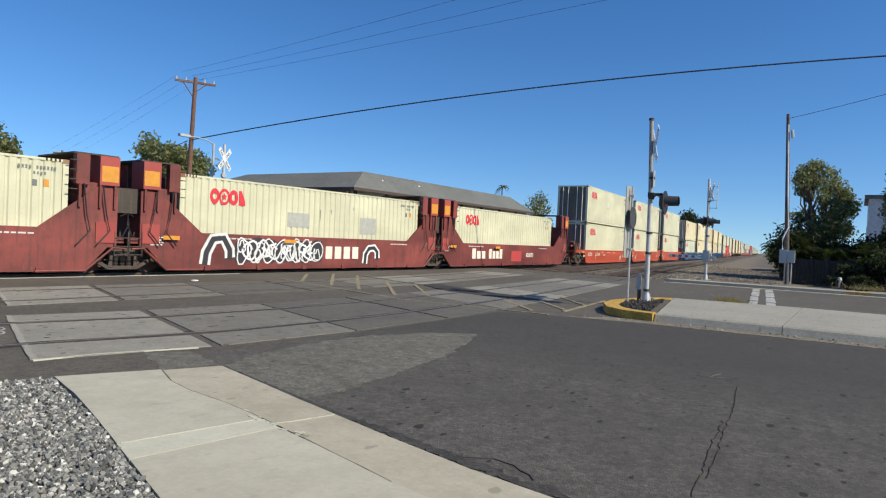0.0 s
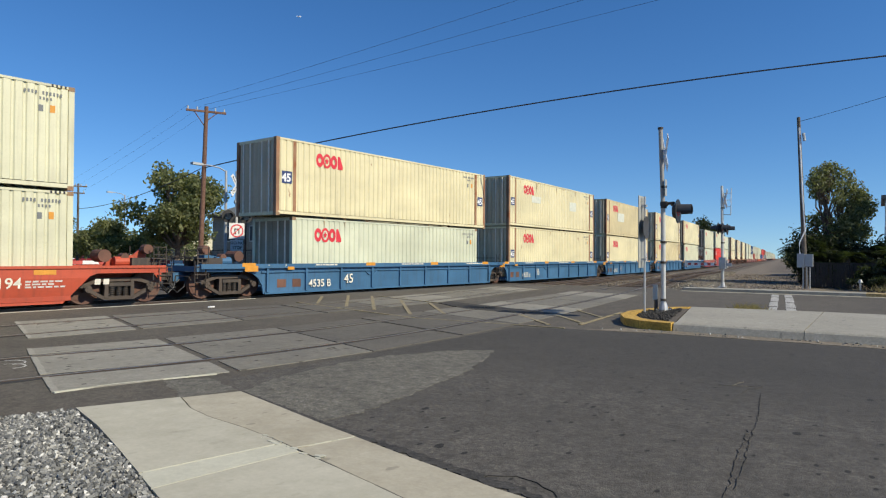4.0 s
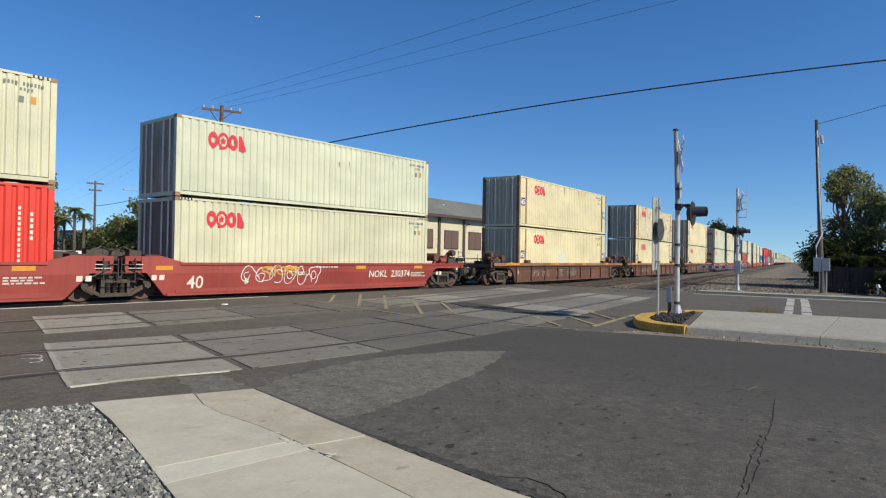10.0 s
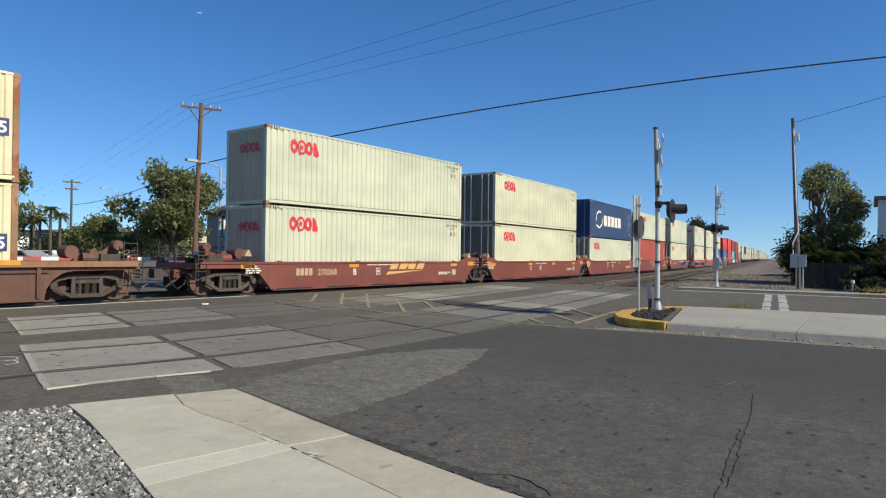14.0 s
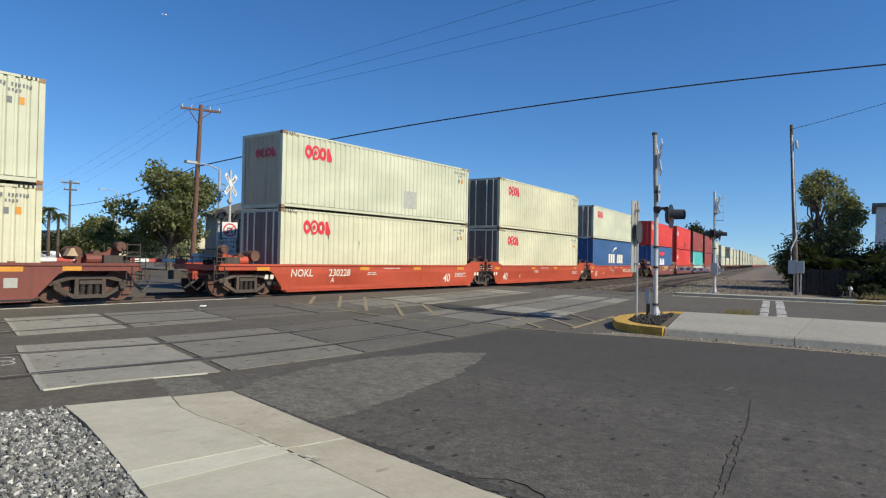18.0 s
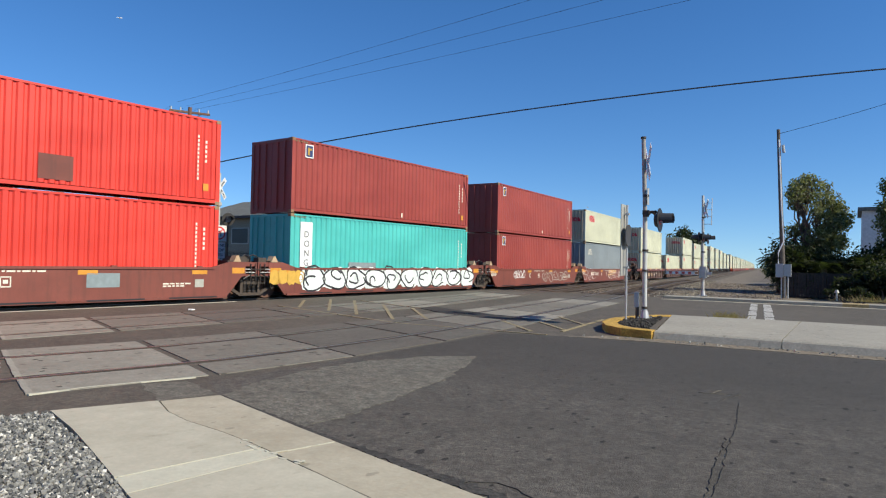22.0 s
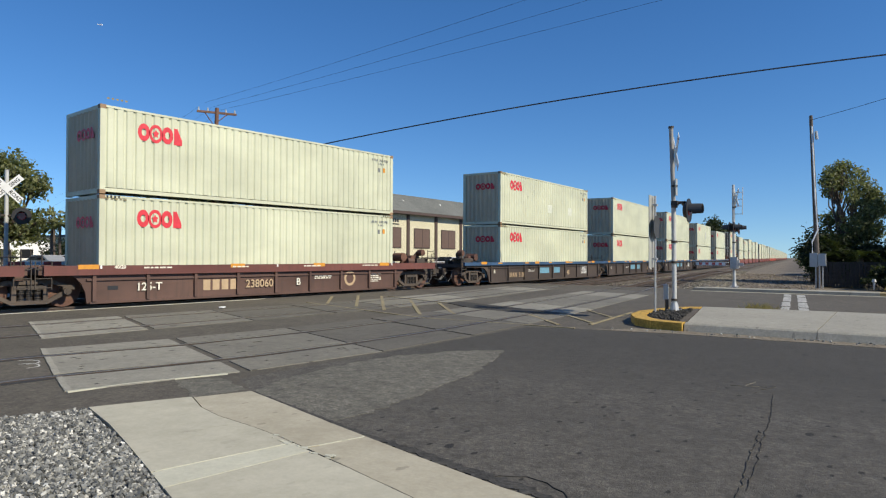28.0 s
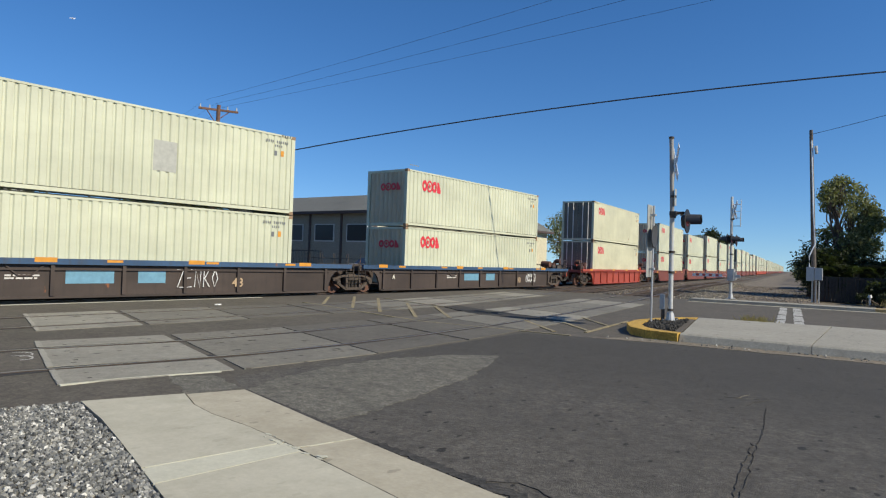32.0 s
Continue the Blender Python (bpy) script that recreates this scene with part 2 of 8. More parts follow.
LETTER_DARK = plain("dark_letters", (0.16, 0.17, 0.17), 0.6)
LETTER_TAN = plain("tan_letters", (0.46, 0.33, 0.20), 0.6)
LOGO_RED = plain("logo_red", (0.62, 0.035, 0.05), 0.5)
SIGN_BLUE = plain("sign_blue", (0.03, 0.05, 0.14), 0.5)
WINDOW = plain("dark_glass", (0.02, 0.022, 0.025), 0.1)

SMALL_WHITE = plain("white_rung_paint", (0.6, 0.58, 0.54), 0.6)

SHELL = {  # container colours
    "white": paint("container_white", (0.595, 0.58, 0.405), 0.5, 0.24, 0.10),
    "milky": paint("container_milky", (0.57, 0.585, 0.435), 0.5, 0.18, 0.06),
    "pale": paint("container_pale", (0.55, 0.56, 0.41), 0.5, 0.16, 0.0),
    "cream": paint("container_cream", (0.69, 0.62, 0.385), 0.5, 0.25, 0.3),
    "tan": paint("container_tan", (0.61, 0.52, 0.30), 0.55, 0.36, 0.3),
    "rusty": paint("container_rusty", (0.64, 0.575, 0.39), 0.55, 0.3, 0.72),
    "red": paint("container_red", (0.66, 0.040, 0.022), 0.45, 0.10, 0.0),
    "brown": paint("container_brown_red", (0.30, 0.045, 0.032), 0.5, 0.15, 0.1),
    "oxide": paint("container_oxide_red", (0.36, 0.065, 0.035), 0.5, 0.15, 0.1),
    "blue": paint("container_blue", (0.033, 0.11, 0.275), 0.45, 0.2, 0.2),
    "navy": paint("container_navy", (0.022, 0.05, 0.13), 0.45, 0.15, 0.1),
    "teal": paint("container_teal", (0.07, 0.46, 0.42), 0.45, 0.12, 0.1),
    "grey": paint("container_grey", (0.22, 0.26, 0.28), 0.5, 0.2, 0.1),
}
FRAME = {k: m for k, m in SHELL.items()}
FRAME["cream"] = FRAME["tan"] = FRAME["rusty"] = paint("rusty_posts", (0.30, 0.16, 0.085), 0.7, 0.5, 0.9, 0.4)
# dark door grey with the shade of the end face put into it
DOOR_SHADED = paint("shaded_grey_door", (0.165, 0.140, 0.100), 0.6, 0.35, 0.03, 0.25, (0.05, 0.04, 0.03))
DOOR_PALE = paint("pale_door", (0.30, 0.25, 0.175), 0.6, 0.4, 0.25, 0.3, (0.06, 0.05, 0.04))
# light shell colour darkened: end-face shade is put into the paint
END_SHADED = paint("end_panel_shaded", (0.52, 0.435, 0.295), 0.55, 0.3, 0.15)
HAZARD = plain("hazard_yellow", (0.55, 0.38, 0.05), 0.6)
CASTING = paint("rusty_casting", (0.28, 0.18, 0.10), 0.7, 0.4, 0.6)
FADED_RED = paint("faded_red", (0.33, 0.052, 0.042), 0.6, 0.35, 0.1)
CAR = {
    "sealand": paint("car_red_brown", (0.185, 0.036, 0.028), 0.6, 0.85, 0.30, 0.45, (0.055, 0.030, 0.024)),
    "orange": paint("car_orange_red", (0.44, 0.066, 0.026), 0.55, 0.45, 0.08, 0.16, (0.12, 0.045, 0.03)),
    "nokred": paint("car_dull_red", (0.31, 0.050, 0.036), 0.55, 0.45, 0.08, 0.2, (0.10, 0.04, 0.03)),
    "blue": paint("car_blue", (0.038, 0.125, 0.235), 0.55, 0.5, 0.25, 0.2, (0.05, 0.06, 0.07)),
    "rust": paint("car_brown", (0.130, 0.058, 0.036), 0.7, 0.7, 0.45, 0.4, (0.045, 0.03, 0.022)),
    "rust_top": paint("car_brown_top", (0.27, 0.135, 0.065), 0.7, 0.6, 0.5, 0.3, (0.07, 0.04, 0.025)),
    "bnsf": paint("car_mineral_red", (0.185, 0.048, 0.032), 0.6, 0.5, 0.12, 0.2, (0.06, 0.032, 0.025)),
    "bnsfold": paint("car_old_brown", (0.100, 0.052, 0.038), 0.65, 0.6, 0.2, 0.3, (0.05, 0.034, 0.028)),
    "bnsf_top": paint("car_old_red_top", (0.135, 0.042, 0.032), 0.6, 0.5, 0.1, 0.25, (0.06, 0.032, 0.026)),
    "bran": paint("car_dark_brown", (0.054, 0.038, 0.030), 0.7, 0.6, 0.2, 0.35, (0.03, 0.024, 0.02)),
    "bran_top": paint("car_worn_blue_top", (0.028, 0.075, 0.155), 0.6, 0.6, 0.25, 0.3, (0.05, 0.045, 0.04)),
    "redcar": paint("car_red", (0.36, 0.058, 0.034), 0.6, 0.5, 0.12, 0.2, (0.10, 0.045, 0.032)),
}


# ---- mesh helpers ----
def box(bm, x0, x1, y0, y1, z0, z1):
    v = [bm.verts.new(p) for p in ((x0, y0, z0), (x1, y0, z0), (x1, y1, z0), (x0, y1, z0), (x0, y0, z1), (x1, y0, z1), (x1, y1, z1), (x0, y1, z1))]
    for f in ((3, 2, 1, 0), (4, 5, 6, 7), (0, 1, 5, 4), (1, 2, 6, 5), (2, 3, 7, 6), (3, 0, 4, 7)):
        bm.faces.new([v[i] for i in f])
    return bm


def prism(bm, pts, d0, d1, axis="z"):
    """A closed outline of pairs pushed from d0 to d1 along the axis."""
    put = {"z": lambda a, b, d: (a, b, d), "x": lambda a, b, d: (d, a, b), "y": lambda a, b, d: (a, d, b)}[axis]
    lo = [bm.verts.new(put(a, b, d0)) for a, b in pts]
    hi = [bm.verts.new(put(a, b, d1)) for a, b in pts]
    fs = [bm.faces.new(lo), bm.faces.new(hi)]
    for i in range(len(pts)):
        j = (i + 1) % len(pts)
        fs.append(bm.faces.new((lo[i], lo[j], hi[j], hi[i])))
    bmesh.ops.recalc_face_normals(bm, faces=fs)
    return bm


def tube(bm, a, b, r0, r1=None, n=10):
    a, b = Vector(a), Vector(b)
    r1 = r0 if r1 is None else r1
    q = (b - a).to_track_quat("Z", "Y")
    ring = [[bm.verts.new(c + q @ Vector((r * math.cos(k * 2 * math.pi / n), r * math.sin(k * 2 * math.pi / n), 0))) for k in range(n)] for c, r in ((a, r0), (b, r1))]
    for k in range(n):
        j = (k + 1) % n
        bm.faces.new((ring[0][k], ring[0][j], ring[1][j], ring[1][k]))
    bm.faces.new(ring[0][::-1])
    bm.faces.new(ring[1])
    return bm


def cable(bm, pts, r, n=5):
    """One bent rod through the points."""
    pts = [Vector(p) for p in pts]
    rows = []
    for k, p in enumerate(pts):
        q = (pts[min(k + 1, len(pts) - 1)] - pts[max(k - 1, 0)]).to_track_quat("Z", "Y")
        rows.append([bm.verts.new(p + q @ Vector((r * math.cos(j * 2 * math.pi / n), r * math.sin(j * 2 * math.pi / n), 0))) for j in range(n)])
    for u, w in zip(rows, rows[1:]):
        for j in range(n):
            i = (j + 1) % n
            bm.faces.new((u[j], u[i], w[i], w[j]))
    bm.faces.new(rows[0][::-1])
    bm.faces.new(rows[-1])
    return bm


def mesh(name, bm, mat, smooth=False):
    me = bpy.data.meshes.new(name)
    bm.to_mesh(me)
    bm.free()
    if mat:
        me.materials.append(mat)
    if smooth:
        for f in me.polygons:
            f.use_smooth = True
    return me


def part(name, bm, material, parent=None, label="", smooth=False):
    """bm as one mesh object under a thing or part; bm may be a finished mesh."""
    me = bm if isinstance(bm, bpy.types.Mesh) else mesh(name, bm, material, smooth)
    ob = new(name, me)
    ob.parent = parent
    return tagged(ob, label)


def B():
    return bmesh.new()


TEXTS = {}


def words(text, size, mat, bold=0.0):
    """A flat mesh of a line of text in the y-z plane, facing +x; its foot on z = 0, its start at y = 0."""
    key = (text, size, mat.name, bold)
    if key not in TEXTS:
        cu = bpy.data.curves.new("words", "FONT")
        cu.body, cu.size, cu.offset, cu.resolution_u = text, size, bold, 3
        ob = bpy.data.objects.new("words", cu)
        scene.collection.objects.link(ob)
        me = bpy.data.meshes.new_from_object(ob.evaluated_get(bpy.context.evaluated_depsgraph_get()))
        me.transform(Matrix(((0, 0, 1, 0), (1, 0, 0, 0), (0, 1, 0, 0), (0, 0, 0, 1))))
        me.materials.clear()
        me.materials.append(mat)
        bpy.data.objects.remove(ob)
        TEXTS[key] = me
    return TEXTS[key]


CACHE = {}


def once(key, make):
    if key not in CACHE:
        CACHE[key] = make()
    return CACHE[key]


WORD_LIST = {   # every line of writing, made once
    LETTER: [("820092", 0.34, 0.006), ("40", 0.58, 0.006), ("A", 0.26, 0.006), ("B", 0.26, 0.006), ("C", 0.26, 0.006), ("125-T", 0.33, 0.006), ("40/20", 0.14, 0.006), ("270042", 0.34, 0.006), ("45", 0.52, 0.006)],
    LETTER_TAN: [("45", 0.52, 0.006), ("270068", 0.34, 0.006), ("270042", 0.34, 0.006), ("238060", 0.38, 0.006), ("BRAN  5138", 0.36, 0.006), ("48", 0.42, 0.006)],
    BLACK: [("RAIL", 0.17, 0.004), ("ROAD", 0.17, 0.004), ("CROS", 0.17, 0.004), ("SING", 0.17, 0.004), ("DO NOT", 0.19, 0.002), ("STOP", 0.19, 0.002), ("ON", 0.19, 0.002), ("TRACKS", 0.19, 0.002)],
    WHITE: [("45", 0.42, 0.012)],
    LETTER_DARK: [(c, 0.36, 0.004) for c in "DONG"],
}
WORD_LIST[LETTER] += [("NOKL", 0.40, 0.006), ("230228", 0.40, 0.006), ("230194", 0.40, 0.006)] + [(c, 0.36, 0.006) for c in "ABCDE"] + [(c, 0.28, 0.006) for c in "ABCDE"] + [("4535 " + c, 0.40, 0.006) for c in "ABcDE"] + [("NOKL  " + c, z, 0.006) for z in (0.16, 0.40) for c in ("230194", "231374", "230374", "230228")]
for m, rows in WORD_LIST.items():
    for text, size, bold in rows:
        words(text, size, m, bold)


# ---- ground, road, tracks ----
BEND_AT = (-6, 12, 30, 45, 70, 110, 180, 300, 1200)
# where each gentle curve starts, its heading there, and its turn per 100 m
STREET_LINE = (-19.338, 6.017, -0.0595, (0.055, 0.11, 0.267, 0.26, 0.134, 0.017, -0.009, 0.002, 0.002))
TRAIN_LINE = (-18.947, 6.017, -0.085, (0.079, 0.206, 0.597, 0.042, 0.107, 0.032, -0.012, 0.002, 0.002))
OFFSETS = (10.3, 5.5, -1.219)       # centre lines of the three tracks, sideways from their line
TRACES = {}


def trace(of):
    """Stations along a line every metre: x, y and heading (from +y towards -x)."""
    if of not in TRACES:
        x0, y0, turn, bend = of
        st = np.arange(-6.0, 1900.0, 1.0)
        th = np.concatenate([[0], np.cumsum(np.interp(st[:-1] + 0.5, BEND_AT, bend) / 100)])
        th = th - th[6] + turn
        mid = (th[1:] + th[:-1]) / 2
        x = np.concatenate([[0], np.cumsum(-np.sin(mid))])
        y = np.concatenate([[0], np.cumsum(np.cos(mid))])
        TRACES[of] = (st, x - x[6] + x0, y - y[6] + y0, th)
    return TRACES[of]


def line(s, off=0.0, of=STREET_LINE):
    """The place s metres along the railway, off metres to its right, and the heading there."""
    st, xs_, ys_, th = trace(of)
    t = float(np.interp(s, st, th))
    x, y = float(np.interp(s, st, xs_)), float(np.interp(s, st, ys_))
    if s < -6:
        x, y = x - math.sin(t) * (s + 6), y + math.cos(t) * (s + 6)
    return x + off * math.cos(t), y + off * math.sin(t), t


def slab(name, pts, z, mat, thick=0.12, label="", category="", kind="structure", parent=None):
    ob = part(name, prism(B(), pts, z - thick, z), mat, parent, label)
    return ob if parent else tagged(ob, label, category, kind=kind)


def sheet(name, x0, x1, y0, y1, z, mat, label, category):
    bm = B()
    v = [bm.verts.new(p) for p in ((x0, y0, z), (x1, y0, z), (x1, y1, z), (x0, y1, z))]
    bm.faces.new(v)
    return tagged(part(name, bm, mat), label, category, kind="structure")


def rough(pts, step, amp, seed):
    """An outline broken into short uneven steps."""
    rnd, out = random.Random(seed), []
    for (x0, y0), (x1, y1) in zip(pts, pts[1:] + pts[:1]):
        n = max(1, int(math.hypot(x1 - x0, y1 - y0) / step))
        for k in range(n):
            f = k / n
            out.append((x0 + (x1 - x0) * f + (rnd.gauss(0, amp) if k else 0), y0 + (y1 - y0) * f + (rnd.gauss(0, amp) if k else 0)))
    return out


def band(pts, w0, w1, step, seed, wander=0.0):
    """The outline of a ragged band along a line, its width running from w0 to w1."""
    rnd, left, right = random.Random(seed), [], []
    walk_ = []
    for (x0, y0), (x1, y1) in zip(pts, pts[1:]):
        n = max(1, int(math.hypot(x1 - x0, y1 - y0) / step))
        walk_ += [(x0 + (x1 - x0) * k / n, y0 + (y1 - y0) * k / n, (y0 - y1, x1 - x0)) for k in range(n)]
    walk_.append((*pts[-1], walk_[-1][2]))
    for k, (x, y, d) in enumerate(walk_):
        q = 1 / max(1e-6, math.hypot(*d))
        w = (w0 + (w1 - w0) * k / len(walk_)) * rnd.uniform(0.25, 1.0)
        o = rnd.gauss(0, wander)
        left.append((x + d[0] * q * (o + w / 2), y + d[1] * q * (o + w / 2)))
        right.append((x + d[0] * q * (o - w / 2), y + d[1] * q * (o - w / 2)))
    return left + right[::-1]


ground = sheet("ground", -2500, 2500, -1500, 4000, -0.19, SOIL, "dry bare brown soil that reaches the horizon", "ground")
NEAR_EDGE = [(60, -0.5), (5, 3.0), (0, 3.3), (-2.06, 3.60), (-2.9, 3.79), (-4.07, 4.08), (-4.81, 4.28), (-5.75, 4.53)]
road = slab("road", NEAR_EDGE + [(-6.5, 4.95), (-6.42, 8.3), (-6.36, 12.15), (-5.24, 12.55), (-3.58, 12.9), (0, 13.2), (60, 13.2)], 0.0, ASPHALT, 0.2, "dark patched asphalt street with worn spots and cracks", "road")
EDGE = [line(q, 0.9)[:2] for q in range(-8, 27, 2)]
BACK = [line(q, -3.4)[:2] for q in range(26, -9, -2)]
cross_ground = slab("crossing_asphalt", [(-5.75, 4.53), (-6.40, 3.08), (-6.9, 2.0), (-7.3, 0.5), (-14, -2.0)] + EDGE + [(60, 31.5), (60, 13.2), (0, 13.2), (-3.58, 12.9), (-5.24, 12.55), (-6.36, 12.15), (-6.42, 8.3), (-6.5, 4.95)], -0.001, ASPHALT_TRACK, 0.2, "grey asphalt between the rails of a street crossing", "road")
slab("crossing_asphalt", BACK + [(-140, -2), (-140, 32)], -0.004, ASPHALT_TRACK, 0.2, "grey asphalt street beyond the railway", "road")
old_patch = slab("asphalt_patch", rough([(-5.74, 4.54), (-4.97, 4.33), (-4.37, 4.19), (-4.12, 4.16), (-4.10, 4.55), (-4.14, 5.10), (-4.24, 5.9), (-4.44, 7.1), (-4.75, 8.1), (-5.1, 8.9), (-5.7, 8.35), (-6.1, 7.4), (-6.2, 6.6), (-6.08, 5.4), (-5.9, 4.85)], 0.09, 0.03, 4), 0.005, ASPHALT_OLD, 0.02, "lighter old asphalt patch beside the crossing panels", "road patch")
slab("asphalt_patch", rough([(-7.02, 4.42), (-6.75, 4.84), (-5.90, 4.60), (-6.04, 4.0)], 0.1, 0.02, 6), 0.001, ASPHALT_OLD, 0.02, "small lighter asphalt patch at the pavement's tip", "road patch")
crumbs = slab("crumbled_edge", band([(-5.74, 4.56), (-4.81, 4.31), (-4.07, 4.115), (-3.56, 3.99)], 0.03, 0.09, 0.05, 2, 0.006), 0.008, CRUMB, 0.03, "dark crumbled asphalt edge along the gutter", "road edge")
slab("crumbled_edge", band([(-3.56, 3.99), (-2.9, 3.86), (-2.06, 3.68), (-1.0, 3.5)], 0.12, 0.22, 0.05, 3, 0.012), 0.008, CRUMB, 0.03, "dark crumbled asphalt edge along the gutter", "road edge")
for n, pts in enumerate(([(-0.80, 4.1), (-0.82, 4.66), (-0.89, 5.27), (-0.90, 5.67), (-0.95, 6.1)], [(-0.78, 4.5), (-0.81, 5.09), (-0.87, 5.74), (-0.90, 6.17), (-0.96, 6.87), (-1.07, 7.8)], [(-1.56, 8.09), (-1.41, 8.12), (-1.35, 8.5)], [(-1.26, 7.77), (-1.22, 8.0), (-1.10, 8.3)], [(-1.41, 8.12), (-1.19, 8.21)], [(-2.25, 3.72), (-2.2, 3.8), (-2.03, 3.9), (-1.87, 3.86), (-1.72, 3.77), (-1.6, 3.62)])):
    slab("crack", band(pts, 0.003 if n < 5 else 0.012, 0.006 if n < 5 else 0.009, 0.07, 11 + n, 0.008), 0.0065, CRUMB if n not in (2, 4) else JOINT, 0.012, "thin dark crack in the asphalt" if n not in (2, 4) else "pale scrape on the asphalt", "crack")
# dirt and litter along the median kerb
slab("dirt_strip", rough([(-5.0, 12.55), (-3.5, 12.85), (8, 13.1), (30, 13.1), (30, 13.44), (-3.2, 13.44), (-4.4, 13.3)], 0.2, 0.025, 9), 0.006, SOIL, 0.02, "strip of dry dirt along the median kerb", "dirt")

# pavement corner with gutter
INNER = [(-5.99, 3.96), (-5.5, 3.74), (-5.06, 3.63), (-4.51, 3.58), (-3.89, 3.47), (-2.98, 3.25), (-2.3, 3.08), (0, 2.7), (5, 2.4), (40, 0.2)]
LEFT = [(-6.38, 3.10), (-5.6, 2.90), (-4.90, 2.68), (-4.14, 2.43), (-3.66, 2.27), (-1.5, 1.55), (0, 1.05), (5, 0.6), (40, -2.2)]
pavement = tagged(new("pavement"), "pale concrete pavement corner with a broad flush gutter", "pavement", kind="structure")
slab("slab", [LEFT[0], LEFT[1], LEFT[2], LEFT[3]] + [INNER[4], INNER[3], INNER[2], INNER[1], INNER[0]], 0.022, CONCRETE, 0.25, parent=pavement)
slab("slab", [(-4.12, 2.42), (-3.80, 2.315), (-3.62, 3.39), (-3.87, 3.46)], 0.021, CONCRETE_PALE, 0.25, parent=pavement, label="paler grooved strip")
slab("slab", [(-3.785, 2.31), LEFT[5], LEFT[6], LEFT[7], LEFT[8], INNER[9], INNER[8], INNER[7], INNER[6], INNER[5], (-3.605, 3.385)], 0.022, CONCRETE, 0.25, parent=pavement)
outer = [(-5.75, 4.53), (-4.81, 4.28), (-4.07, 4.08), (-3.56, 3.955)]
slab("gutter", outer + [(-3.72, 3.44), (-3.89, 3.485), (-4.51, 3.595), (-5.06, 3.645), (-5.5, 3.755), (-5.98, 3.975)], 0.014, GUTTER, 0.25, parent=pavement)
slab("gutter", [(-3.545, 3.95), (-2.9, 3.79), (-2.06, 3.60), (0, 3.3), (5, 3.0), (40, 0.75), (40, 0.215), (5, 2.415), (0, 2.715), (-2.3, 3.095), (-2.98, 3.265), (-3.70, 3.435)], 0.013, GUTTER, 0.25, parent=pavement)

slab("joint", band(INNER[:7], 0.006, 0.010, 0.12, 21, 0.001), 0.0235, JOINT, 0.01, parent=pavement, label="dark joint along the gutter")
slab("joint", band([(-4.13, 2.45), (-3.89, 3.44)], 0.010, 0.022, 0.15, 22, 0.001), 0.0235, CONCRETE_PALE, 0.01, parent=pavement, label="pale chipped joint across the walk")
slab("joint", band([(-3.72, 3.46), (-3.56, 3.94)], 0.012, 0.02, 0.1, 23, 0.003), 0.0165, CONCRETE_PALE, 0.01, parent=pavement, label="pale joint across the gutter")
for n in range(14):     # pale broken bits along the joint
    rnd = random.Random(400 + n)
    f = rnd.random()
    cx, cy, r = -4.2 + 1.0 * f, 3.45 - 0.10 * f + rnd.uniform(-0.03, 0.08), rnd.uniform(0.015, 0.05)
    slab("chip", [(cx + r * rnd.uniform(0.6, 1.3) * math.cos(k * 1.047), cy + 0.4 * r * rnd.uniform(0.6, 1.3) * math.sin(k * 1.047)) for k in range(6)], 0.0245 + 0.0003 * n, CONCRETE_PALE, 0.006, parent=pavement, label="pale broken concrete edge")

bed_pts = [(-6.36, 3.08), (-6.85, 2.0), (-7.3, 0.5), (-7.0, -6), (40, -6), (40, -2.22), (5, 0.58), (0, 1.04), (-1.5, 1.54), (-3.66, 2.26), (-4.9, 2.67)]
bed = slab("ballast_verge", bed_pts, 0.004, BALLAST, 0.2, "bed of loose grey crushed stone beside the pavement", "gravel bed")


def inside(p, poly):
    hit = False
    for (x0, y0), (x1, y1) in zip(poly, poly[1:] + poly[:1]):
        if (y0 > p[1]) != (y1 > p[1]) and p[0] < (x1 - x0) * (p[1] - y0) / (y1 - y0) + x0:
            hit = not hit
    return hit


def pebbles(name, poly, count, sizes, z, label, seed, mat=PEBBLE):
    rnd = random.Random(seed)
    xs, ys = [p[0] for p in poly], [p[1] for p in poly]
    V, F = [], []
    done = 0
    while done < count:
        x, y = rnd.uniform(min(xs), max(xs)), rnd.uniform(min(ys), max(ys))
        if not inside((x, y), poly):
            continue
        done += 1
        r = rnd.uniform(*sizes)
        m = Euler((rnd.uniform(0, 6.3), rnd.uniform(0, 6.3), rnd.uniform(0, 6.3))).to_matrix()
        k = len(V)
        base = Vector((x, y, z + r * rnd.uniform(0.0, 0.9)))
        for a in ((1, 0, 0), (-1, 0, 0), (0, 1, 0), (0, -1, 0), (0, 0, 1), (0, 0, -1), (0.7, 0.7, 0.5), (-0.6, 0.6, -0.6)):
            V.append(tuple(base + m @ (Vector(a) * r * rnd.uniform(0.55, 1.15))))
        for f in ((0, 6, 4), (6, 2, 4), (2, 1, 4), (1, 3, 4), (3, 0, 4), (0, 5, 2), (0, 2, 6), (2, 5, 7), (2, 7, 1), (7, 5, 1), (1, 5, 3), (3, 5, 0)):
            F.append([k + i for i in f])
    me = bpy.data.meshes.new(name)
    me.from_pydata(V, [], F)
    me.materials.append(mat)
    return tagged(new(name, me), label, "gravel", kind="stuff")


pebbles("crushed_stone", [(-6.33, 3.06), (-6.8, 2.0), (-7.2, 0.5), (-5.5, 0.2), (-2.6, 1.2), (-2.6, 1.9), (-3.66, 2.25), (-4.9, 2.66)], 24000, (0.010, 0.026), 0.004, "loose grey and white crushed stone", 3)


